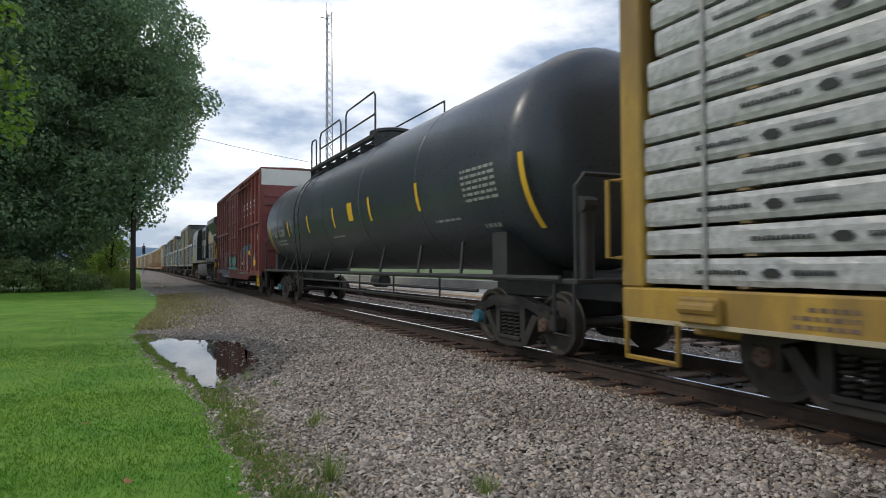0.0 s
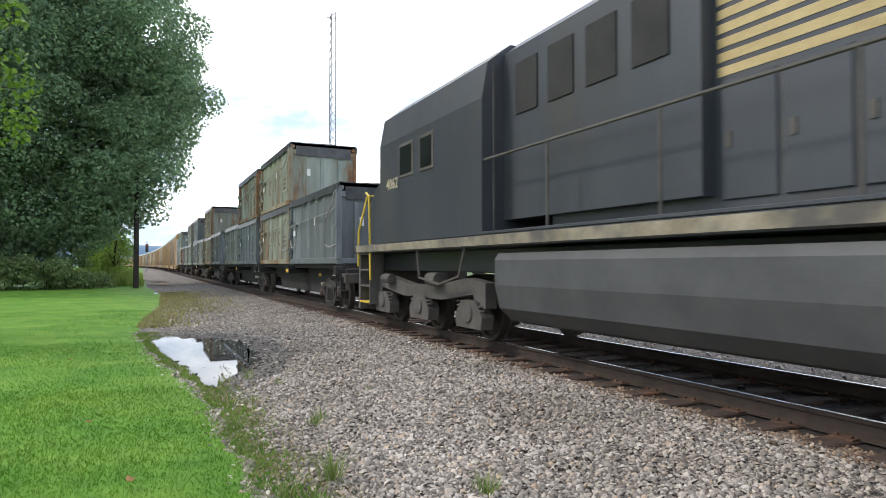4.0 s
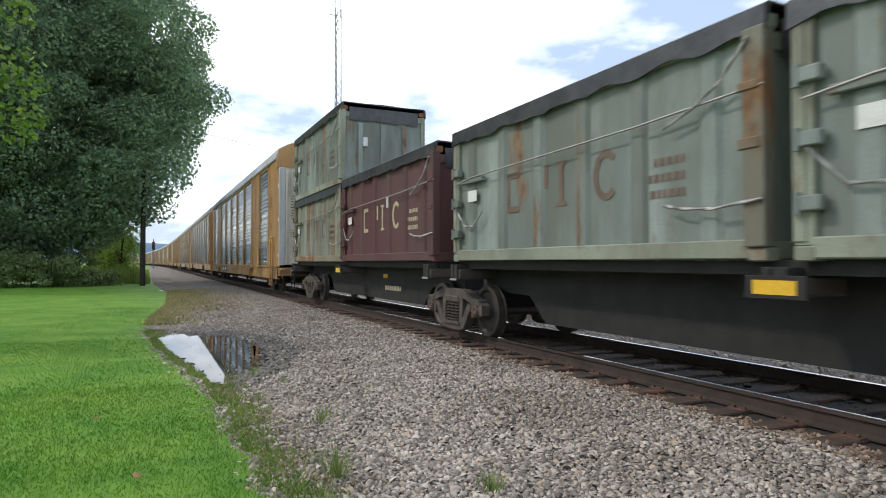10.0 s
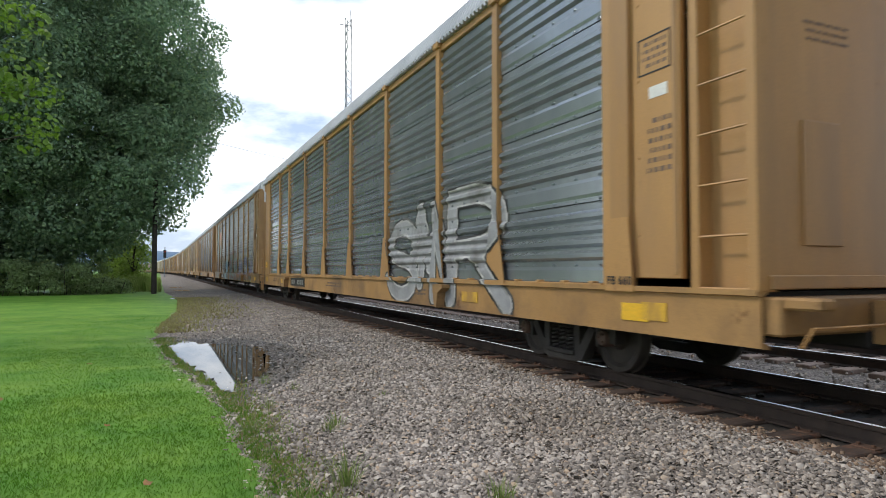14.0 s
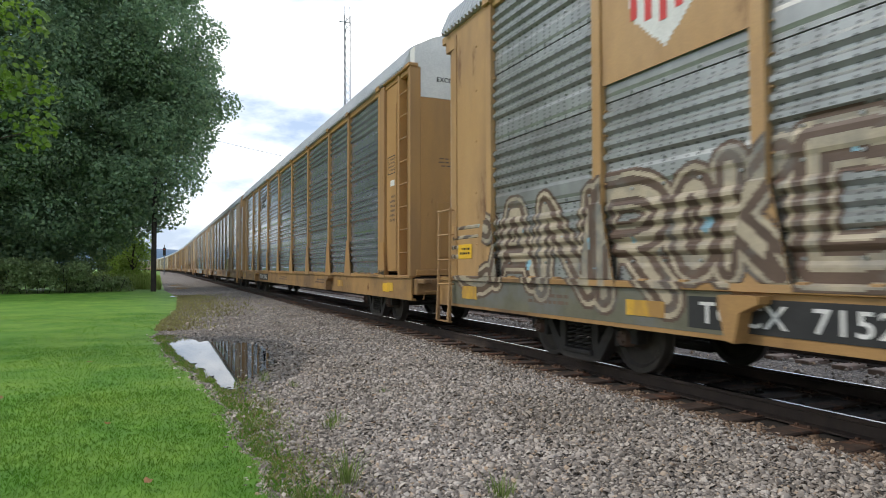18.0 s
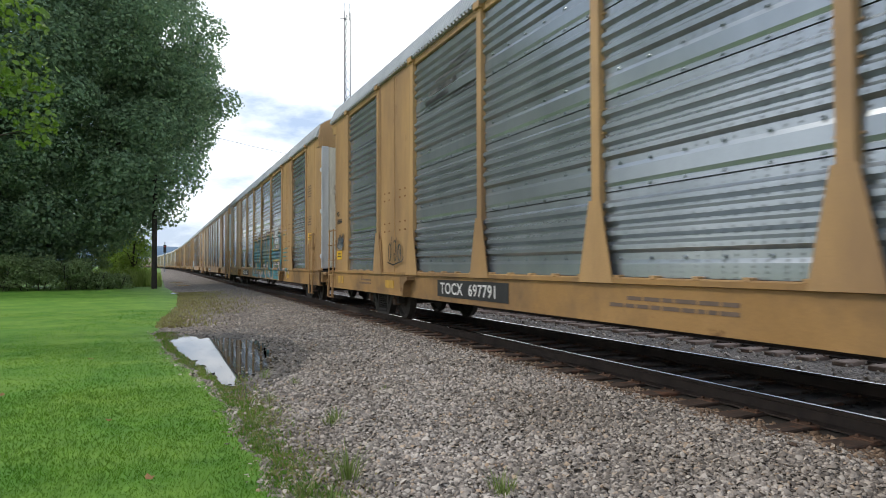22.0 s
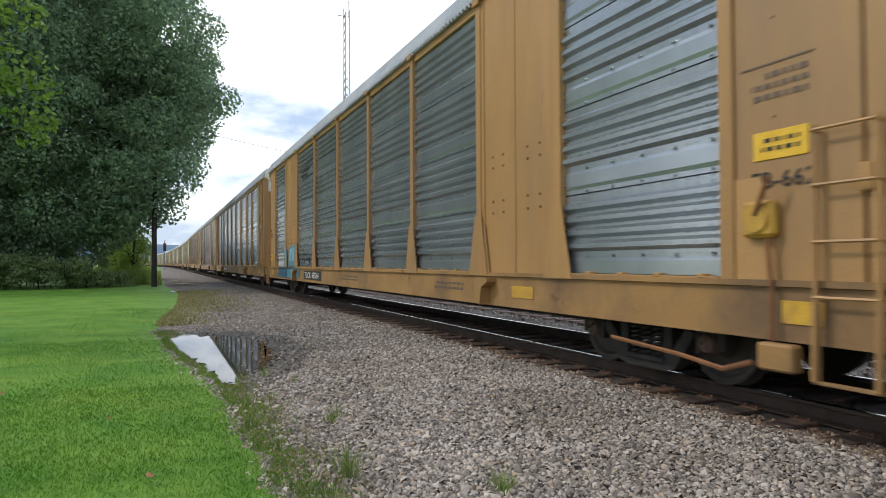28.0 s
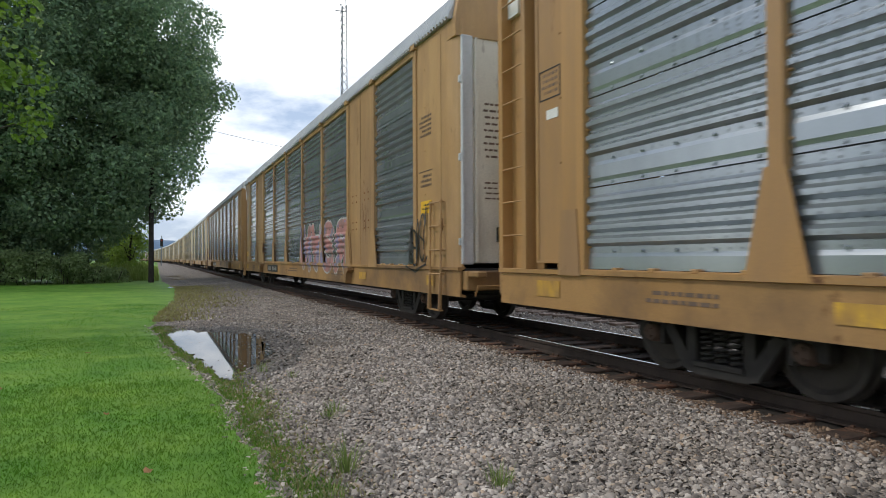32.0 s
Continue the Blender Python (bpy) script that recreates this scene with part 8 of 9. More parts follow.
for k in range(15):
    z = 1.03 + k * 0.278
    y1_ = LU - 0.38 + rw.uniform(-0.1, 0.03) + (0.12 if k < 6 else 0)
    bundle = car_thing("timber_bundle", 5.1 - LU, "bundle of engineered timber in printed white wrap", "timber", "wrapped timber bundles")
    mb = MB()
    n = 30
    rings = []
    for j in range(n + 1):
        y = y1_ - 7.3 + 7.3 * j / n
        w1, w2 = 0.012 * noise.noise((j * 0.7, k * 3.1, 0)), 0.016 * noise.noise((j * 0.9, k * 2.3, 5))
        rings.append([(-1.44 + w1, y, z + 0.012 + w2 * 0.5), (-1.455 + w2, y, z + 0.06), (-1.455 + w1, y, z + 0.20), (-1.44 + w2, y, z + 0.25 + w1 * 0.5), (-0.14, y, z + 0.255), (-0.14, y, z + 0.012)])
    part("wrap", mb.loft(rings), M["wrap"], bundle, "creased white plastic wrap")
    part("bearer", MB().box(-1.42, -0.14, y1_ - 7.2, y1_ - 7.0, z - 0.012, z + 0.012).box(-1.42, -0.14, y1_ - 1.2, y1_ - 1.1, z - 0.012, z + 0.012), M["timber"], bundle)
    mk = MB()
    for j in range(4):
        y = y1_ - 0.7 - j * 1.75 - (k % 2) * 0.5
        q = 0.0
        for l in range(13):
            hh = 0.04 if (l * 7 + k) % 3 else 0.032
            mk.box(-1.474, -1.470, y - q - 0.026, y - q, z + 0.110, z + 0.110 + hh)
            q += 0.042
        mk.prism([(y - 0.80, z + 0.085), (y - 0.70, z + 0.085), (y - 0.66, z + 0.13), (y - 0.72, z + 0.165), (y - 0.80, z + 0.16), (y - 0.84, z + 0.12)], -1.474, -1.470)
        for l in range(7):
            mk.box(-1.474, -1.470, y - 0.93 - l * 0.05 - 0.034, y - 0.93 - l * 0.05, z + 0.108, z + 0.150)
    tagged(part("print", mk, M["black_mark"], bundle), "dark printed lettering as bars", "", "", "stuff")
truck(lum, 2.0)
truck(lum, LU - 2.2)
end_gear(lum, LU)

# ---- graffiti: spray paint laid over the cars' skins ----
GLYPHS = [[(0, 0), (0.02, 0.7), (0.2, 1), (0.75, 1), (0.98, 0.7), (1, 0), (0.7, 0), (0.68, 0.35), (0.34, 0.35), (0.32, 0)],
          [(0, 0), (0, 1), (0.34, 1), (0.34, 0.64), (0.66, 0.64), (0.66, 1), (1, 1), (1, 0), (0.66, 0), (0.66, 0.34), (0.34, 0.34), (0.34, 0)],
          [(0.3, 0), (0.0, 0.3), (0, 0.72), (0.3, 1), (0.72, 1), (1, 0.72), (1, 0.3), (0.7, 0)],
          [(0, 0), (0.05, 1), (0.7, 1), (0.95, 0.8), (0.9, 0.5), (0.68, 0.42), (1.02, 0), (0.66, 0), (0.4, 0.36), (0.36, 0)]]
HOLES = {0: [(0.38, 0.55), (0.38, 0.78), (0.62, 0.78), (0.62, 0.55)], 2: [(0.38, 0.35), (0.38, 0.66), (0.62, 0.66), (0.62, 0.35)], 3: [(0.38, 0.6), (0.4, 0.82), (0.66, 0.82), (0.66, 0.62)]}


def piece_of_paint(car, y_left, y_right, z0, z1, skin, fill, second, line, hole, n, seed, rise=0.0, label="spray-painted letters in bright colours"):
    """A row of swollen letters from y_left (further back) to y_right, as fields of paint one over the other."""
    r = random.Random(seed)
    w = (y_left - y_right) / n
    for k in range(n):
        lay = {q: MB() for q in ("line", "fill", "second", "hole")}
        g = r.randrange(len(GLYPHS))
        yl = y_left - k * w
        zb, zt = z0 + r.uniform(-0.04, 0.06), z1 + rise * k / n + r.uniform(-0.12, 0.12)
        slant = r.uniform(-0.15, 0.15)

        def put(poly, grow=0.0):
            cx, cz = 0.5, 0.5
            q = []
            for i, (u, v) in enumerate(poly):
                u, v = cx + (u - cx) * (1.06 + grow), cz + (v - cz) * (1 + grow)
                q.append((yl - w * (u + slant * (v - 0.5)), max(0.665, zb + (zt - zb) * v)))
            return q
        p = GLYPHS[g]
        lay["line"].paint(put(p, 0.09), skin, 0.001)
        lay["fill"].paint(put(p), skin, 0.003)
        a = r.uniform(0.25, 0.6)
        lo = [(u, min(v, a + 0.15 * math.sin(9 * u + seed))) for u, v in p]
        lay["second"].paint(put(lo, -0.05), skin, 0.005)
        if g in HOLES:
            lay["hole"].paint(put(HOLES[g]), skin, 0.007)
        base = part("graffiti_letter", lay["fill"], PAINT[fill], car, label)
        for q, key in (("line", line), ("second", second), ("hole", hole)):
            if lay[q].f and key:
                part({"line": "outline", "second": "shading", "hole": "counter"}[q], lay[q], PAINT[key], base)


def tag(car, y_left, y_right, z0, z1, skin, colour, seed, w=0.04, n=9, label="quick spray-painted tag"):
    """Looping handwriting: a row of leaning strokes and loops, with a swash beneath."""
    r = random.Random(seed)
    W, H = y_left - y_right, z1 - z0
    mb = MB()
    k_ = max(2, n // 3)
    sk = lambda z, y: skin(z, y) - 0.008
    for k in range(k_):
        c = y_left - W * (k + 0.5) / k_
        h, lean, ww = H * r.uniform(0.75, 1.15), r.uniform(-0.1, 0.2) * W / k_, W / k_ * r.uniform(0.45, 0.7)
        zb = z0 + H * r.uniform(-0.05, 0.12)
        turns, start = r.choice((1.0, 1.4, 0.8)), r.uniform(0, 6.28)
        loop = [(c + ww * 0.6 * math.cos(start + j * turns * 6.28 / 16) - lean * j / 16, zb + h * (0.45 + 0.42 * math.sin(start + j * turns * 6.28 / 16))) for j in range(17)]
        mb.ribbon(loop, w, sk)
        e = loop[-1]
        mb.ribbon([e, (c - ww * 0.3, zb + h * r.uniform(0.0, 0.3)), (c - ww * r.uniform(0.4, 0.9), zb + h * r.uniform(0.8, 1.25))], w * 0.85, sk)
        if r.random() < 0.6:
            mb.ribbon([(c + ww * 0.7, zb + h * 0.5), (c - ww * 0.5, zb + h * r.uniform(0.3, 0.7))], w * 0.8, sk)
    if n > 7:
        mb.ribbon([(y_left, z0 - H * 0.02), (y_left - W * 0.4, z0 - H * 0.14), (y_right, z0 + H * 0.02), (y_right - W * 0.08, z0 + H * 0.2)], w * 0.8, sk)
    part("graffiti", mb, PAINT[colour], car, label)


def arc(cx, cy, rx, ry, a0, a1, n=9):
    return [(cx + rx * math.cos(radians(a0 + (a1 - a0) * k / n)), cy + ry * math.sin(radians(a0 + (a1 - a0) * k / n))) for k in range(n + 1)]


# skeletons of swollen letter-like shapes, in a unit square
BONES = [[[(0.1, 0), (0.15, 0.95)] + arc(0.45, 0.72, 0.38, 0.25, 110, -90) + [(0.2, 0.48)], [(0.4, 0.48), (0.9, 0)]],
         [arc(0.55, 0.5, 0.42, 0.47, 60, 300, 12), [(0.15, 0.52), (0.7, 0.55)]],
         [[(0.1, 0), (0.16, 0.98), (0.82, 0.06), (0.9, 1.0)]],
         [[(0.02, 0), (0.36, 0.9), (0.55, 0.98), (0.98, 0)], [(0.25, 0.36), (0.8, 0.36)]],
         [arc(0.5, 0.75, 0.36, 0.23, 20, 250, 9) + arc(0.48, 0.26, 0.38, 0.25, 80, -170, 9)],
         [[(0.12, 0), (0.14, 1.0)], [(0.88, 1.0), (0.25, 0.5), (0.95, 0)]],
         [arc(0.5, 0.5, 0.38, 0.46, 0, 360, 16)]]


# stroke skeletons of capitals, u to the reader's right and v up
STROKES = {
    "A": [[(0.0, 0.0), (0.42, 1.0), (0.58, 1.0), (1.0, 0.0)], [(0.2, 0.32), (0.8, 0.32)]],
    "C": [arc(0.62, 0.5, 0.58, 0.5, 50, 310, 12)],
    "D": [[(0.05, 0.0), (0.05, 1.0)] + arc(0.3, 0.5, 0.65, 0.5, 85, -85, 10) + [(0.05, 0.0)]],
    "E": [[(0.95, 1.0), (0.15, 0.95), (0.05, 0.5), (0.15, 0.04), (0.95, 0.0)], [(0.1, 0.52), (0.8, 0.55)]],
    "H": [[(0.05, 0.0), (0.08, 1.0)], [(0.95, 0.0), (0.92, 1.0)], [(0.08, 0.5), (0.92, 0.5)]],
    "K": [[(0.08, 0.0), (0.08, 1.0)], [(0.95, 1.0), (0.2, 0.48), (1.0, 0.0)]],
    "M": [[(0.0, 0.0), (0.1, 1.0), (0.5, 0.42), (0.9, 1.0), (1.0, 0.0)]],
    "N": [[(0.05, 0.0), (0.08, 1.0), (0.92, 0.0), (0.95, 1.0)]],
    "O": [arc(0.5, 0.5, 0.46, 0.48, 0, 360, 16)],
    "R": [[(0.06, 0.0), (0.08, 0.98)] + arc(0.45, 0.74, 0.46, 0.25, 100, -90, 9) + [(0.1, 0.48)], [(0.45, 0.48), (1.0, 0.0)]],
    "S": [arc(0.5, 0.75, 0.44, 0.24, 20, 250, 9) + arc(0.48, 0.26, 0.46, 0.25, 80, -165, 9)],
    "U": [[(0.06, 1.0), (0.08, 0.3)] + arc(0.5, 0.3, 0.42, 0.3, 180, 360, 8) + [(0.94, 1.0)]],
    "n": [[(0.06, 0.0), (0.08, 0.65)] + arc(0.5, 0.65, 0.42, 0.34, 180, 0, 8) + [(0.94, 0.0)]],
    "V": [[(0.0, 1.0), (0.5, 0.0), (1.0, 1.0)]],
    "|": [[(0.0, 1.0), (0.35, 0.5), (1.0, 0.0)]],
}


def swell(car, k, seg, y0, y1, z0, z1, skin, fat, layers, label):
    """One swollen shape round the strokes seg. layers: (colour, reach beyond the swelling, share of the surface, grain), from the back to the front."""
    A, B = np.array([a for a, _ in seg]), np.array([b for _, b in seg])
    ys = np.arange(y0 - 0.5, y1 + 0.5, 0.022)
    zs = np.arange(max(0.62, z0 - 0.4), z1 + 0.45, 0.017)
    Y, Z = np.meshgrid((ys[:-1] + ys[1:]) / 2, (zs[:-1] + zs[1:]) / 2, indexing="ij")
    P = np.stack([Y, Z], -1)[:, :, None, :]
    D = B - A
    s = np.clip(((P - A) * D).sum(-1) / np.maximum((D * D).sum(-1), 1e-6), 0, 1)
    dist = np.sqrt((((A + s[..., None] * D) - P) ** 2).sum(-1)).min(-1)
    base = None
    for j, (colour, reach, share, grain) in enumerate(layers):
        mb, lift = MB(), 0.0015 + 0.0015 * j
        on = dist < fat + reach
        for b in range(on.shape[1]):
            start = None
            if not on[:, b].any():
                continue
            for a in range(on.shape[0] + 1):     # one strip for each run of paint along the line
                wet = a < on.shape[0] and on[a, b] and not (share < 1 and noise.noise((Y[a, b] * grain, Z[a, b] * grain * 0.8, j * 7.3 + k * 0.4)) > share * 1.4 - 0.7)
                here = (skin(zs[b], ys[a]), skin(zs[b + 1], ys[a])) if wet else None
                if start is not None and (not wet or here != start[1]):
                    (x0, x1), ya, yb = start[1], ys[start[0]], ys[a]
                    mb.add([(x0 - lift, ya, zs[b]), (x1 - lift, ya, zs[b + 1]), (x1 - lift, yb, zs[b + 1]), (x0 - lift, yb, zs[b])], [(0, 1, 2, 3)])
                    start = None
                if wet and start is None:
                    start = (a, here)
        if mb.f:
            o = part("graffiti_letter" if base is None else "paint_layer", mb, PAINT[colour], base or car, label if base is None else "")
            base = base or o


def bubbles(car, y_left, y_right, z0, z1, skin, order, fat, layers, rise=0.0, label="large spray-painted letter-like shape"):
    """A row of swollen letter-like shapes between two places on a side."""
    n = len(order)
    w = (y_left - y_right) / n
    for k, g in enumerate(order):
        top = z1 + rise * (k + 0.5) / n
        seg = []
        for line in BONES[g]:
            q = [(y_left - w * (k + 0.08 + 0.84 * (u if g in (3, 4, 6) else 1 - u)), z0 + (top - z0) * (0.06 + 0.88 * (1 - v if g == 3 else v))) for u, v in line]
            seg += list(zip(q, q[1:]))
        swell(car, k, seg, y_left - (k + 1) * w, y_left - k * w, z0, top, skin, fat, layers, label)


def glyphs(car, spans, skin, fat, layers, label="large spray-painted letter", slant=0.0):
    """Swollen capitals, each given as (letter, y of its left edge, y of its right edge, foot, top)."""
    for k, (c, yl, yr, zb, zt) in enumerate(spans):
        seg = []
        i = min(fat * 0.8, (yl - yr) * 0.3)
        for line in STROKES[c]:
            q = [(yl - i - (yl - yr - 2 * i) * u - slant * (v - 0.5), zb + fat + (zt - zb - 2 * fat) * v) for u, v in line]
            seg += list(zip(q, q[1:]))
        swell(car, k, seg, yr, yl, zb, zt, skin, fat, layers, label)


def solid_skin(z, y):
    return -1.535 if z > 1.1 else -1.503 if z < 1.028 else -1.545


def flat_skin(z, y):
    """Rack side with its two plain panels."""
    for a, b in ((0, 2.0), (4.6, 6.7), (20.9, 23.0), (25.6, 27.6)):
        if a <= y <= b and z > 1.1:
            return -1.52 if z > 1.82 else -1.535
    return rack_wall(z, y)


def outline(car, y_left, y_right, z0, z1, skin, colour, n, seed, w=0.05):
    r = random.Random(seed)
    ww = (y_left - y_right) / n
    for k in range(n):
        mb = MB()
        g = r.choice(GLYPHS)
        zt = z1 + r.uniform(-0.15, 0.15)
        for grow in (1.0, 0.78):
            q = [(y_left - k * ww - ww * (0.5 + (u - 0.5) * grow), z0 + (zt - z0) * (0.5 + (v - 0.5) * grow)) for u, v in g]
            mb.ribbon(q + [q[0]], w, lambda z, y: skin(z, y) - 0.009)
        part("graffiti_letter", mb, PAINT[colour], car, "outlined spray-painted letter")


glyphs(RACKS[1], [("S", 9.45, 7.7, 0.62, 2.25), ("A", 8.1, 7.1, 1.2, 2.4), ("H", 7.75, 6.75, 0.9, 2.5), ("N", 7.1, 6.0, 0.66, 2.5), ("R", 6.5, 4.2, 0.62, 2.6)], rack_wall, 0.13,
       (("black", 0.075, 1, 1), ("white", 0.03, 1, 1), ("silver", -0.01, 1, 1)), "silver spray-painted letter with black outline")
# the third rack: a whole row of pieces
part("graffiti", MB().paint([(26.9, 0.64), (26.9, 1.02), (21.2, 1.02), (21.2, 0.64)], solid_skin, 0.001), PAINT["olive"], RACKS[2], "olive spray paint along the sill")
glyphs(RACKS[2], [("C", 26.85, 25.45, 0.85, 2.05), ("A", 25.5, 24.3, 0.95, 2.15), ("N", 24.35, 23.0, 0.85, 2.15), ("R", 23.1, 21.85, 0.8, 2.2), ("O", 21.95, 21.35, 1.12, 2.15), ("K", 21.4, 20.6, 1.12, 2.25), ("D", 20.65, 19.2, 1.12, 2.3)], rack_wall, 0.14,
       (("brown", 0.10, 0.85, 3), ("cream", 0.06, 1, 1), ("brown", 0.01, 1, 1), ("cream", -0.08, 0.8, 2), ("sky", -0.05, 0.06, 5)), "brown spray-painted letter with cream outline")
glyphs(RACKS[2], [("n", 19.0, 17.55, 0.2, 2.0), ("n", 17.75, 16.1, 0.2, 2.05)], rack_wall, 0.30, (("ice", 0.03, 1, 1), ("sky", -0.02, 1, 1), ("ice", -0.24, 1, 1), ("blue", -0.10, 0.25, 2)), "pale blue spray-painted letter")
tag(RACKS[2], 16.0, 14.6, 1.3, 2.0, rack_wall, "black", 31, 0.04, 13)
glyphs(RACKS[2], [("N", 14.95, 13.4, 0.35, 2.35), ("E", 13.6, 12.1, 0.55, 2.3), ("R", 12.3, 10.3, 0.35, 2.4)], rack_wall, 0.24, (("pink", 0.14, 0.7, 2), ("rose", 0.07, 1, 1), ("mint", 0.0, 1, 1), ("rose", -0.15, 0.5, 1.5)), "mint spray-painted letter with red shading")
glyphs(RACKS[2], [("V", 9.85, 8.5, 0.62, 1.95), ("K", 8.8, 6.9, 0.62, 2.05), ("O", 7.0, 5.0, 0.66, 2.1), ("N", 5.1, 3.0, 0.66, 2.1)], rack_wall, 0.26, (("yellow", 0.09, 1, 1), ("lilac", 0.0, 1, 1), ("slate", -0.04, 0.42, 1.2)), "lilac spray-painted letter with yellow outline")
piece_of_paint(RACKS[2], 9.9, 3.0, 0.66, 1.04, lambda z, y: solid_skin(z, y) - 0.008, "orange", "brown", None, None, 5, 12)
tag(RACKS[2], 3.2, 1.6, 1.6, 2.4, flat_skin, "black", 33, 0.05, 9)
sh = MB()
part("emblem_panel", MB().box(-1.502, -1.497, 20.98, 22.92, 3.25, 4.86), M["rack_tan"], RACKS[2], "tan panel with a shield-shaped emblem")
shield = [(22.45, 4.7), (22.55, 4.3), (22.4, 3.8), (21.95, 3.4), (21.5, 3.8), (21.35, 4.3), (21.45, 4.7), (21.95, 4.78)]
part("emblem", MB().paint(shield, lambda z, y: -1.505), M["white"], RACKS[2], "white shield shape")
st = MB()
for k in range(5):
    y = 21.5 + k * 0.21
    st.paint([(y, 4.28), (y + 0.1, 4.28), (y + 0.1, 3.66 + abs(y + 0.05 - 21.95) * 0.35), (y, 3.66 + abs(y + 0.05 - 21.95) * 0.35)], lambda z, y: -1.509)
part("emblem", st, M["sign_red"], RACKS[2], "red stripes of the shield")
part("emblem", MB().paint([(22.5, 4.33), (22.42, 4.68), (21.95, 4.75), (21.48, 4.68), (21.4, 4.33)], lambda z, y: -1.509), PAINT["deep"], RACKS[2], "dark blue head of the shield")
bl = MB()
for a, b in ((20.4, 19.5), (18.9, 17.4)):
    k = a
    while k > b:
        bl.box(-1.50, -1.465, k - 0.09, k, 4.62, 4.80)
        k -= 0.14
part("owner_name", bl, PAINT["black"], RACKS[2], "black lettering as plain blocks")
# the fifth: yellow block letters and tags
piece_of_paint(RACKS[4], 9.3, 7.1, 0.66, 1.8, rack_wall, "yellow", "cream", None, None, 3, 4)
tag(RACKS[4], 9.1, 8.2, 2.1, 2.6, rack_wall, "black", 41, 0.035, 9)
tag(RACKS[4], 6.55, 5.0, 1.9, 2.45, flat_skin, "black", 42, 0.035, 9)
tag(RACKS[4], 1.15, 0.7, 2.42, 2.8, flat_skin, "slate", 43, 0.028, 15)
tag(RACKS[4], 26.5, 25.9, 1.72, 2.05, flat_skin, "black", 44, 0.03, 15)
tag(RACKS[4], 26.45, 25.95, 1.64, 1.74, flat_skin, "silver", 46, 0.03, 5)
tag(RACKS[4], 26.5, 25.9, 1.75, 2.0, flat_skin, "slate", 47, 0.045, 9)
tag(RACKS[4], 22.3, 21.4, 1.3, 1.8, flat_skin, "black", 45, 0.035, 9)
# the sixth: the large blue piece
glyphs(RACKS[5], [("R", 15.1, 13.65, 0.95, 2.5), ("E", 13.75, 12.3, 0.95, 2.6), ("M", 12.35, 11.0, 0.95, 2.5), ("A", 11.35, 9.7, 0.95, 2.6), ("|", 10.2, 9.25, 0.66, 2.6), ("H", 9.5, 7.0, 0.66, 2.65), ("R", 6.9, 5.4, 0.9, 2.5)], rack_wall, 0.22,
       (("blush", 0.20, 0.8, 1.5), ("black", 0.07, 1, 1), ("gold", 0.045, 1, 1), ("black", -0.035, 1, 1), ("aqua", -0.05, 1, 1), ("deep", -0.055, 0.5, 1.3), ("sage", -0.06, 0.2, 1.6)), "blue-green spray-painted letter with gold inline")
for k, (yy, c) in enumerate(((12.6, "blush"), (11.0, "blush"), (9.2, "blush"))):
    for colour, r_ in (("gold", 0.27), (c, 0.17)):
        part("graffiti", MB().paint([(yy + r_ * 0.8 * math.cos(a * math.pi / 10), 0.62 + r_ * 1.2 * math.sin(a * math.pi / 10)) for a in range(11)], lambda z, y: solid_skin(z, y) - (0.004 if colour == "gold" else 0.006)), PAINT[colour], RACKS[5], "round spray-painted bubble")
for a_, b_ in ((15.6, 13.3), (13.2, 10.6), (10.5, 7.4)):
    part("graffiti", MB().paint([(a_, 0.68), (a_ - 0.05, 1.0), (b_, 1.01), (b_ + 0.1, 0.62)], solid_skin, 0.001), PAINT["aqua"], RACKS[5], "blue spray paint along the sill")
# the eighth
blk = [("white", 24.9, 23.3, 1.12, 1.6), ("blue", 23.2, 22.6, 1.1, 1.72), ("blue", 22.4, 20.95, 1.1, 1.85), ("deep", 24.8, 21.2, 0.66, 1.06), ("sky", 22.2, 21.2, 1.3, 1.75), ("blue", 22.8, 20.4, 0.70, 1.02)]
for k, (c, a, b, zl, zh) in enumerate(blk):
    part("graffiti", MB().paint([(a, zl), (a - 0.1, zh), (b, zh + 0.06), (b + 0.05, zl)], flat_skin, 0.002 + 0.002 * k), PAINT[c], RACKS[7], "blue and white spray-painted blocks")
tag(RACKS[7], 20.5, 18.9, 1.2, 1.6, rack_wall, "slate", 51, 0.07, 8)
# the tenth
bubbles(RACKS[9], 12.5, 6.8, 0.95, 2.2, rack_wall, (2, 3, 4, 0), 0.2, (("white", 0.05, 1, 1), ("pink", 0.0, 1, 1), ("lilac", -0.03, 0.5, 2)))
tag(RACKS[9], 2.5, 1.5, 1.1, 2.0, flat_skin, "black", 61, 0.05, 9)
tag(RACKS[9], 14.6, 12.7, 1.2, 2.0, rack_wall, "slate", 62, 0.05, 9)


def box_skin(z, y):
    return -1.455 if z > 1.04 else -1.505


def box_ribbed(z, y):
    for k in range(7):
        for q in (0.05 + k * (D0 - 0.1) / 6, D1 + 0.05 + k * (LB - D1 - 0.1) / 6):
            if abs(y - q) < 0.05 and z > 1.02:
                return -1.535
    return box_skin(z, y)


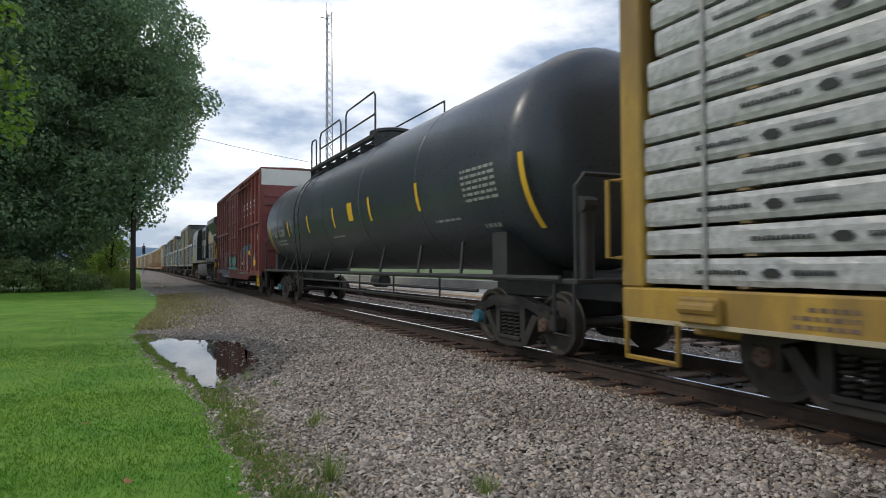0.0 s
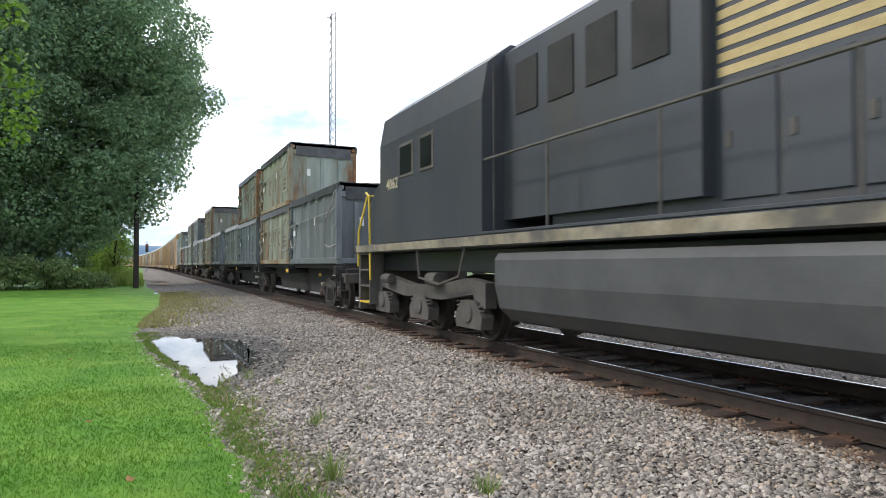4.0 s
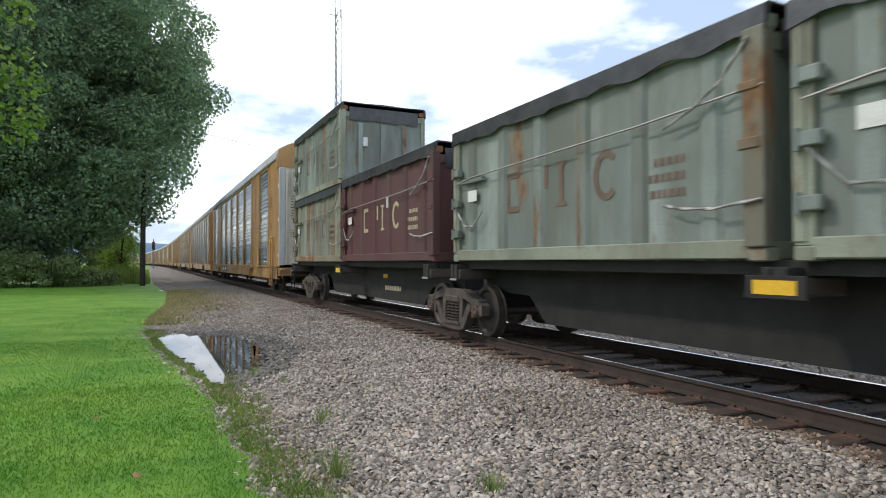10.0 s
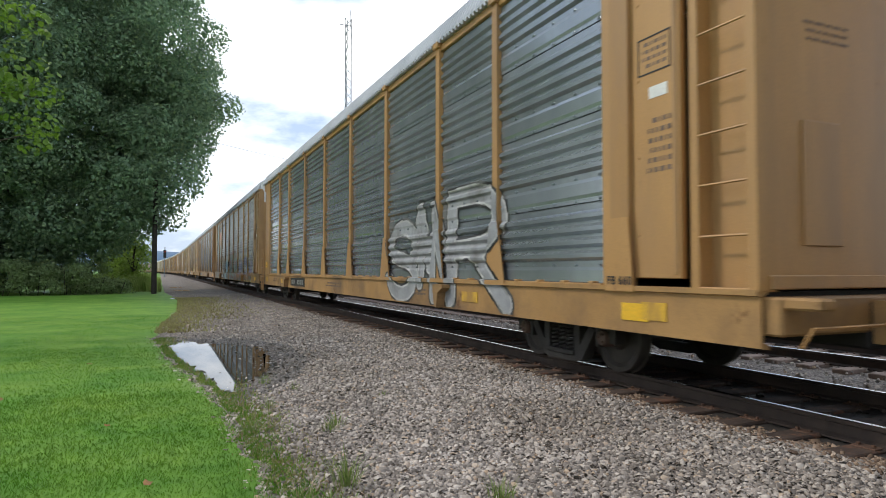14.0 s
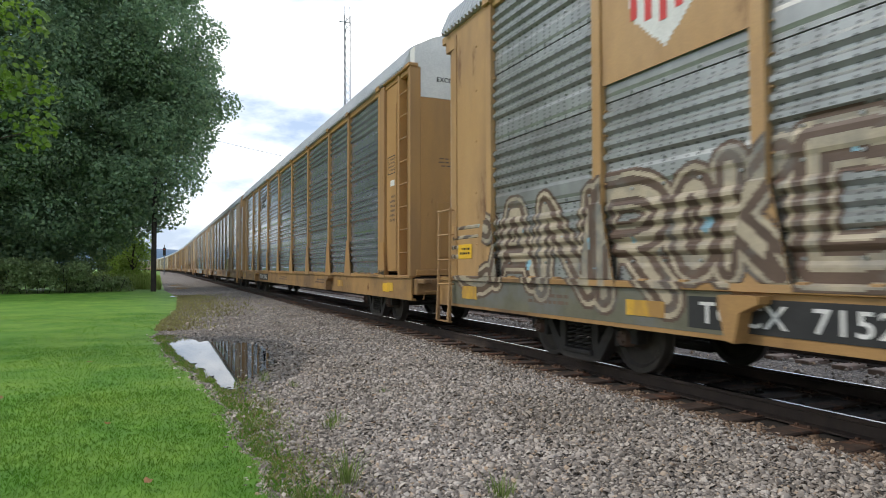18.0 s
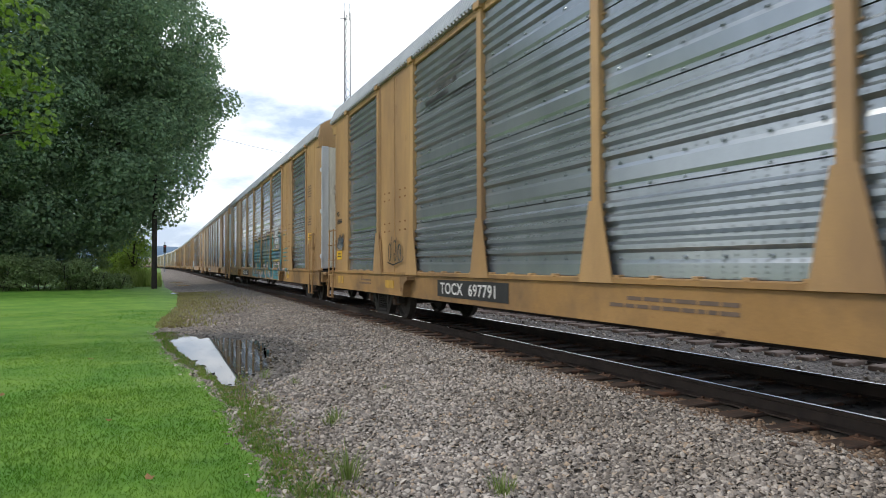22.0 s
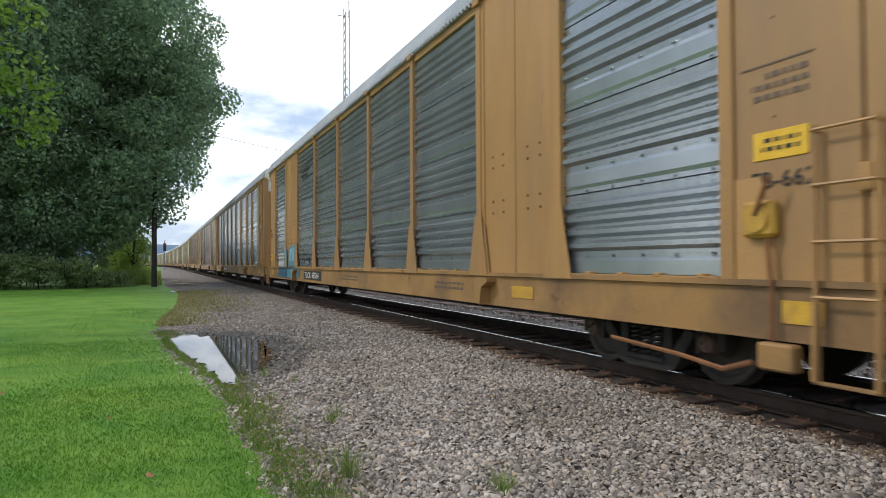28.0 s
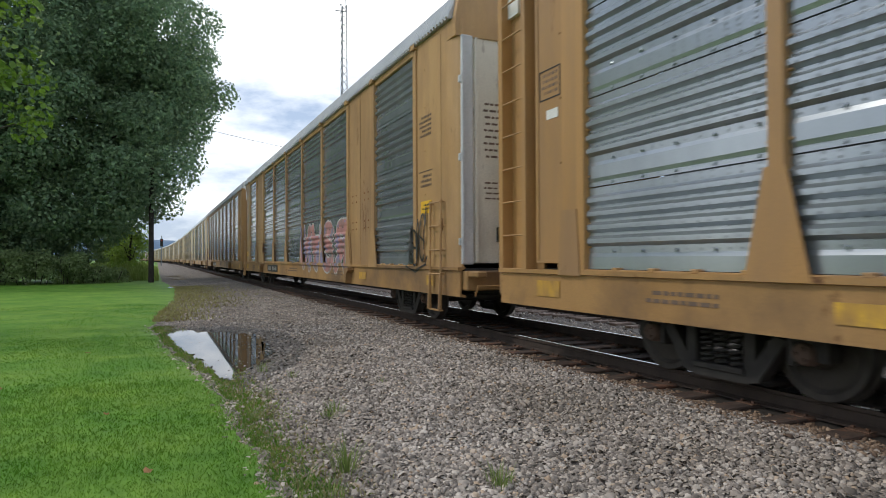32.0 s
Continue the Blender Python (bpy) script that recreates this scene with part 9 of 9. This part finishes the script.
glyphs(box, [("K", 6.2, 5.4, 0.9, 1.95), ("E", 5.45, 4.7, 0.9, 2.0), ("R", 4.75, 3.9, 0.9, 2.05), ("S", 4.0, 3.2, 0.9, 2.0), ("M", 3.3, 2.2, 0.9, 2.1)], box_ribbed, 0.13, (("black", 0.10, 0.5, 3), ("white", 0.05, 1, 1), ("salmon", 0.0, 1, 1), ("red", -0.02, 0.5, 3), ("pink", -0.05, 0.4, 4)), "pink and white spray-painted bubble letter")
tag(box, 5.6, 2.2, 1.85, 2.2, box_ribbed, "slate", 71, 0.07, 15)
tag(box, 4.2, 2.6, 2.0, 2.2, box_ribbed, "blue", 72, 0.04, 9)
tag(box, 1.9, 1.5, 1.2, 1.7, box_ribbed, "white", 73, 0.04, 7)
LETTERS = [     # the strokes of four swollen letters, and the reach of their swelling
    ([[(14.22, 1.68), (14.1, 1.62), (13.6, 1.55), (13.1, 1.66), (12.9, 1.76)], [(13.95, 1.5), (13.72, 1.25), (13.5, 1.06)], [(13.0, 1.55), (12.8, 1.3), (12.55, 1.02), (12.25, 0.99)], [(13.2, 1.12), (12.8, 0.95), (12.6, 0.84)]], 0.17),
    ([[(12.2, 1.93), (12.16, 1.6), (12.0, 1.25), (11.9, 0.95)], [(11.78, 1.82), (11.74, 1.5), (11.7, 1.1), (11.62, 0.85)], [(12.2, 0.84), (11.8, 0.82)]], 0.19),
    ([[(11.45, 1.8), (11.4, 1.3), (11.25, 0.86)], [(11.06, 1.82), (11.0, 1.4), (10.95, 0.86)], [(11.3, 1.1), (11.0, 1.1)]], 0.18),
    ([[(10.78, 1.62), (10.4, 1.62)], [(10.28, 1.0), (10.3, 1.4), (10.2, 1.7), (9.98, 1.82), (9.78, 1.72), (9.74, 1.3), (9.76, 0.92)], [(10.7, 0.98), (10.3, 0.9), (9.8, 0.86)]], 0.18)]
for k_, (lines, fat_) in enumerate(LETTERS):
    pts_ = [p_ for q_ in lines for p_ in q_]
    swell(box, k_, [e_ for q_ in lines for e_ in zip(q_, q_[1:])], min(p_[0] for p_ in pts_), max(p_[0] for p_ in pts_), min(p_[1] for p_ in pts_), max(p_[1] for p_ in pts_),
          lambda z, y: box_ribbed(z, y) - 0.005 * k_, fat_, (("ice", 0.05, 1, 1), ("slate", 0.0, 1, 1), ("silver", -0.09, 0.2, 2.5)), "grey spray-painted letter with a pale blue outline")
for k_, (a_, b_, w_) in enumerate((((10.62, 1.93), (10.32, 1.98), 0.07), ((13.5, 1.98), (13.15, 1.93), 0.06), ((9.42, 0.86), (9.2, 0.9), 0.12), ((14.4, 0.94), (13.7, 0.93), 0.05))):
    swell(box, 9, [(a_, b_)], b_[0], a_[0], a_[1], a_[1], lambda z, y: box_ribbed(z, y) - 0.025, w_, (("red", 0.03, 0.7, 6), ("pink", -0.03, 0.4, 6)), "red spray paint haze round the letters")
glyphs(box, [("R", 9.1, 8.45, 1.2, 1.75), ("A", 8.6, 7.9, 1.16, 1.78), ("N", 8.05, 7.3, 1.2, 1.72), ("E", 7.45, 6.75, 1.17, 1.77), ("K", 6.95, 6.25, 1.2, 1.75)], lambda z, y: -1.578, 0.115, (("teal", 0.0, 1, 1), ("jade", -0.02, 0.5, 5)), "teal spray-painted letter")
part("graffiti", MB().paint([(9.3, 1.08), (9.2, 1.17), (6.2, 1.17), (6.2, 1.06)], lambda z, y: -1.58), PAINT["jade"], box, "teal spray-painted underline")
tag(box, 10.6, 9.7, 1.4, 2.6, box_ribbed, "white", 75, 0.05, 9)
cont = [o for o, s in CARS if o.name.startswith("waste_container")]
for i_, a, b, z0_, z1_, sd in ((6, 4.0, 3.2, 1.75, 2.3, 80), (8, 3.9, 3.0, 1.6, 2.3, 81), (8, 2.6, 1.4, 1.6, 2.4, 82)):
    tag(cont[i_], a, b, z0_, z1_, lambda z, y: -1.235, "white", sd, 0.03, 11)


# ---- what moves ----
# how far the train runs ahead of (-) or behind (+) an even pace, in metres, every two seconds
LAG = [0, 0, 0, 0, 0, 0, -0.05, -0.09, 0.06, 0.16, 0.22, 0.37, 0.36, 0.34, 0.29, -0.05, -0.14]


def along(q, x=0.0):
    """The pose of a car whose leading end is q metres down the line."""
    d = max(0.0, q - 120)
    return pose(TRACK_X - d * d / 8000, q, RAIL_Z, 0, 0, math.degrees(d / 4000))


def motions():
    for ob, s0 in CARS:
        walk(ob, [(t, along(s0 - SPEED * t + LAG[t // 2])) for t in range(0, 33, 2)])
    starts = {id(o): s for o, s in CARS}
    for ob, y, car in WHEELS:
        s = starts[id(car)] + y
        t0, t1 = (s - 34) / SPEED, (s + 2) / SPEED
        a, b = max(0, int(t0 * FPS)), min(32 * FPS, int(t1 * FPS))
        rows = [(0, pose(0, y, R_WHEEL))]
        turn = 0.0
        if b > a:
            if a > 0:
                rows.append((a / FPS, pose(0, y, R_WHEEL)))
            step = math.degrees(SPEED / FPS / R_WHEEL)
            for f in range(a + 1, b + 1):
                turn += step
                rows.append((f / FPS, pose(0, y, R_WHEEL, turn % 360)))
        if rows[-1][0] < 32:
            rows.append((32, pose(0, y, R_WHEEL, turn % 360)))
        walk(ob, rows)


motions()
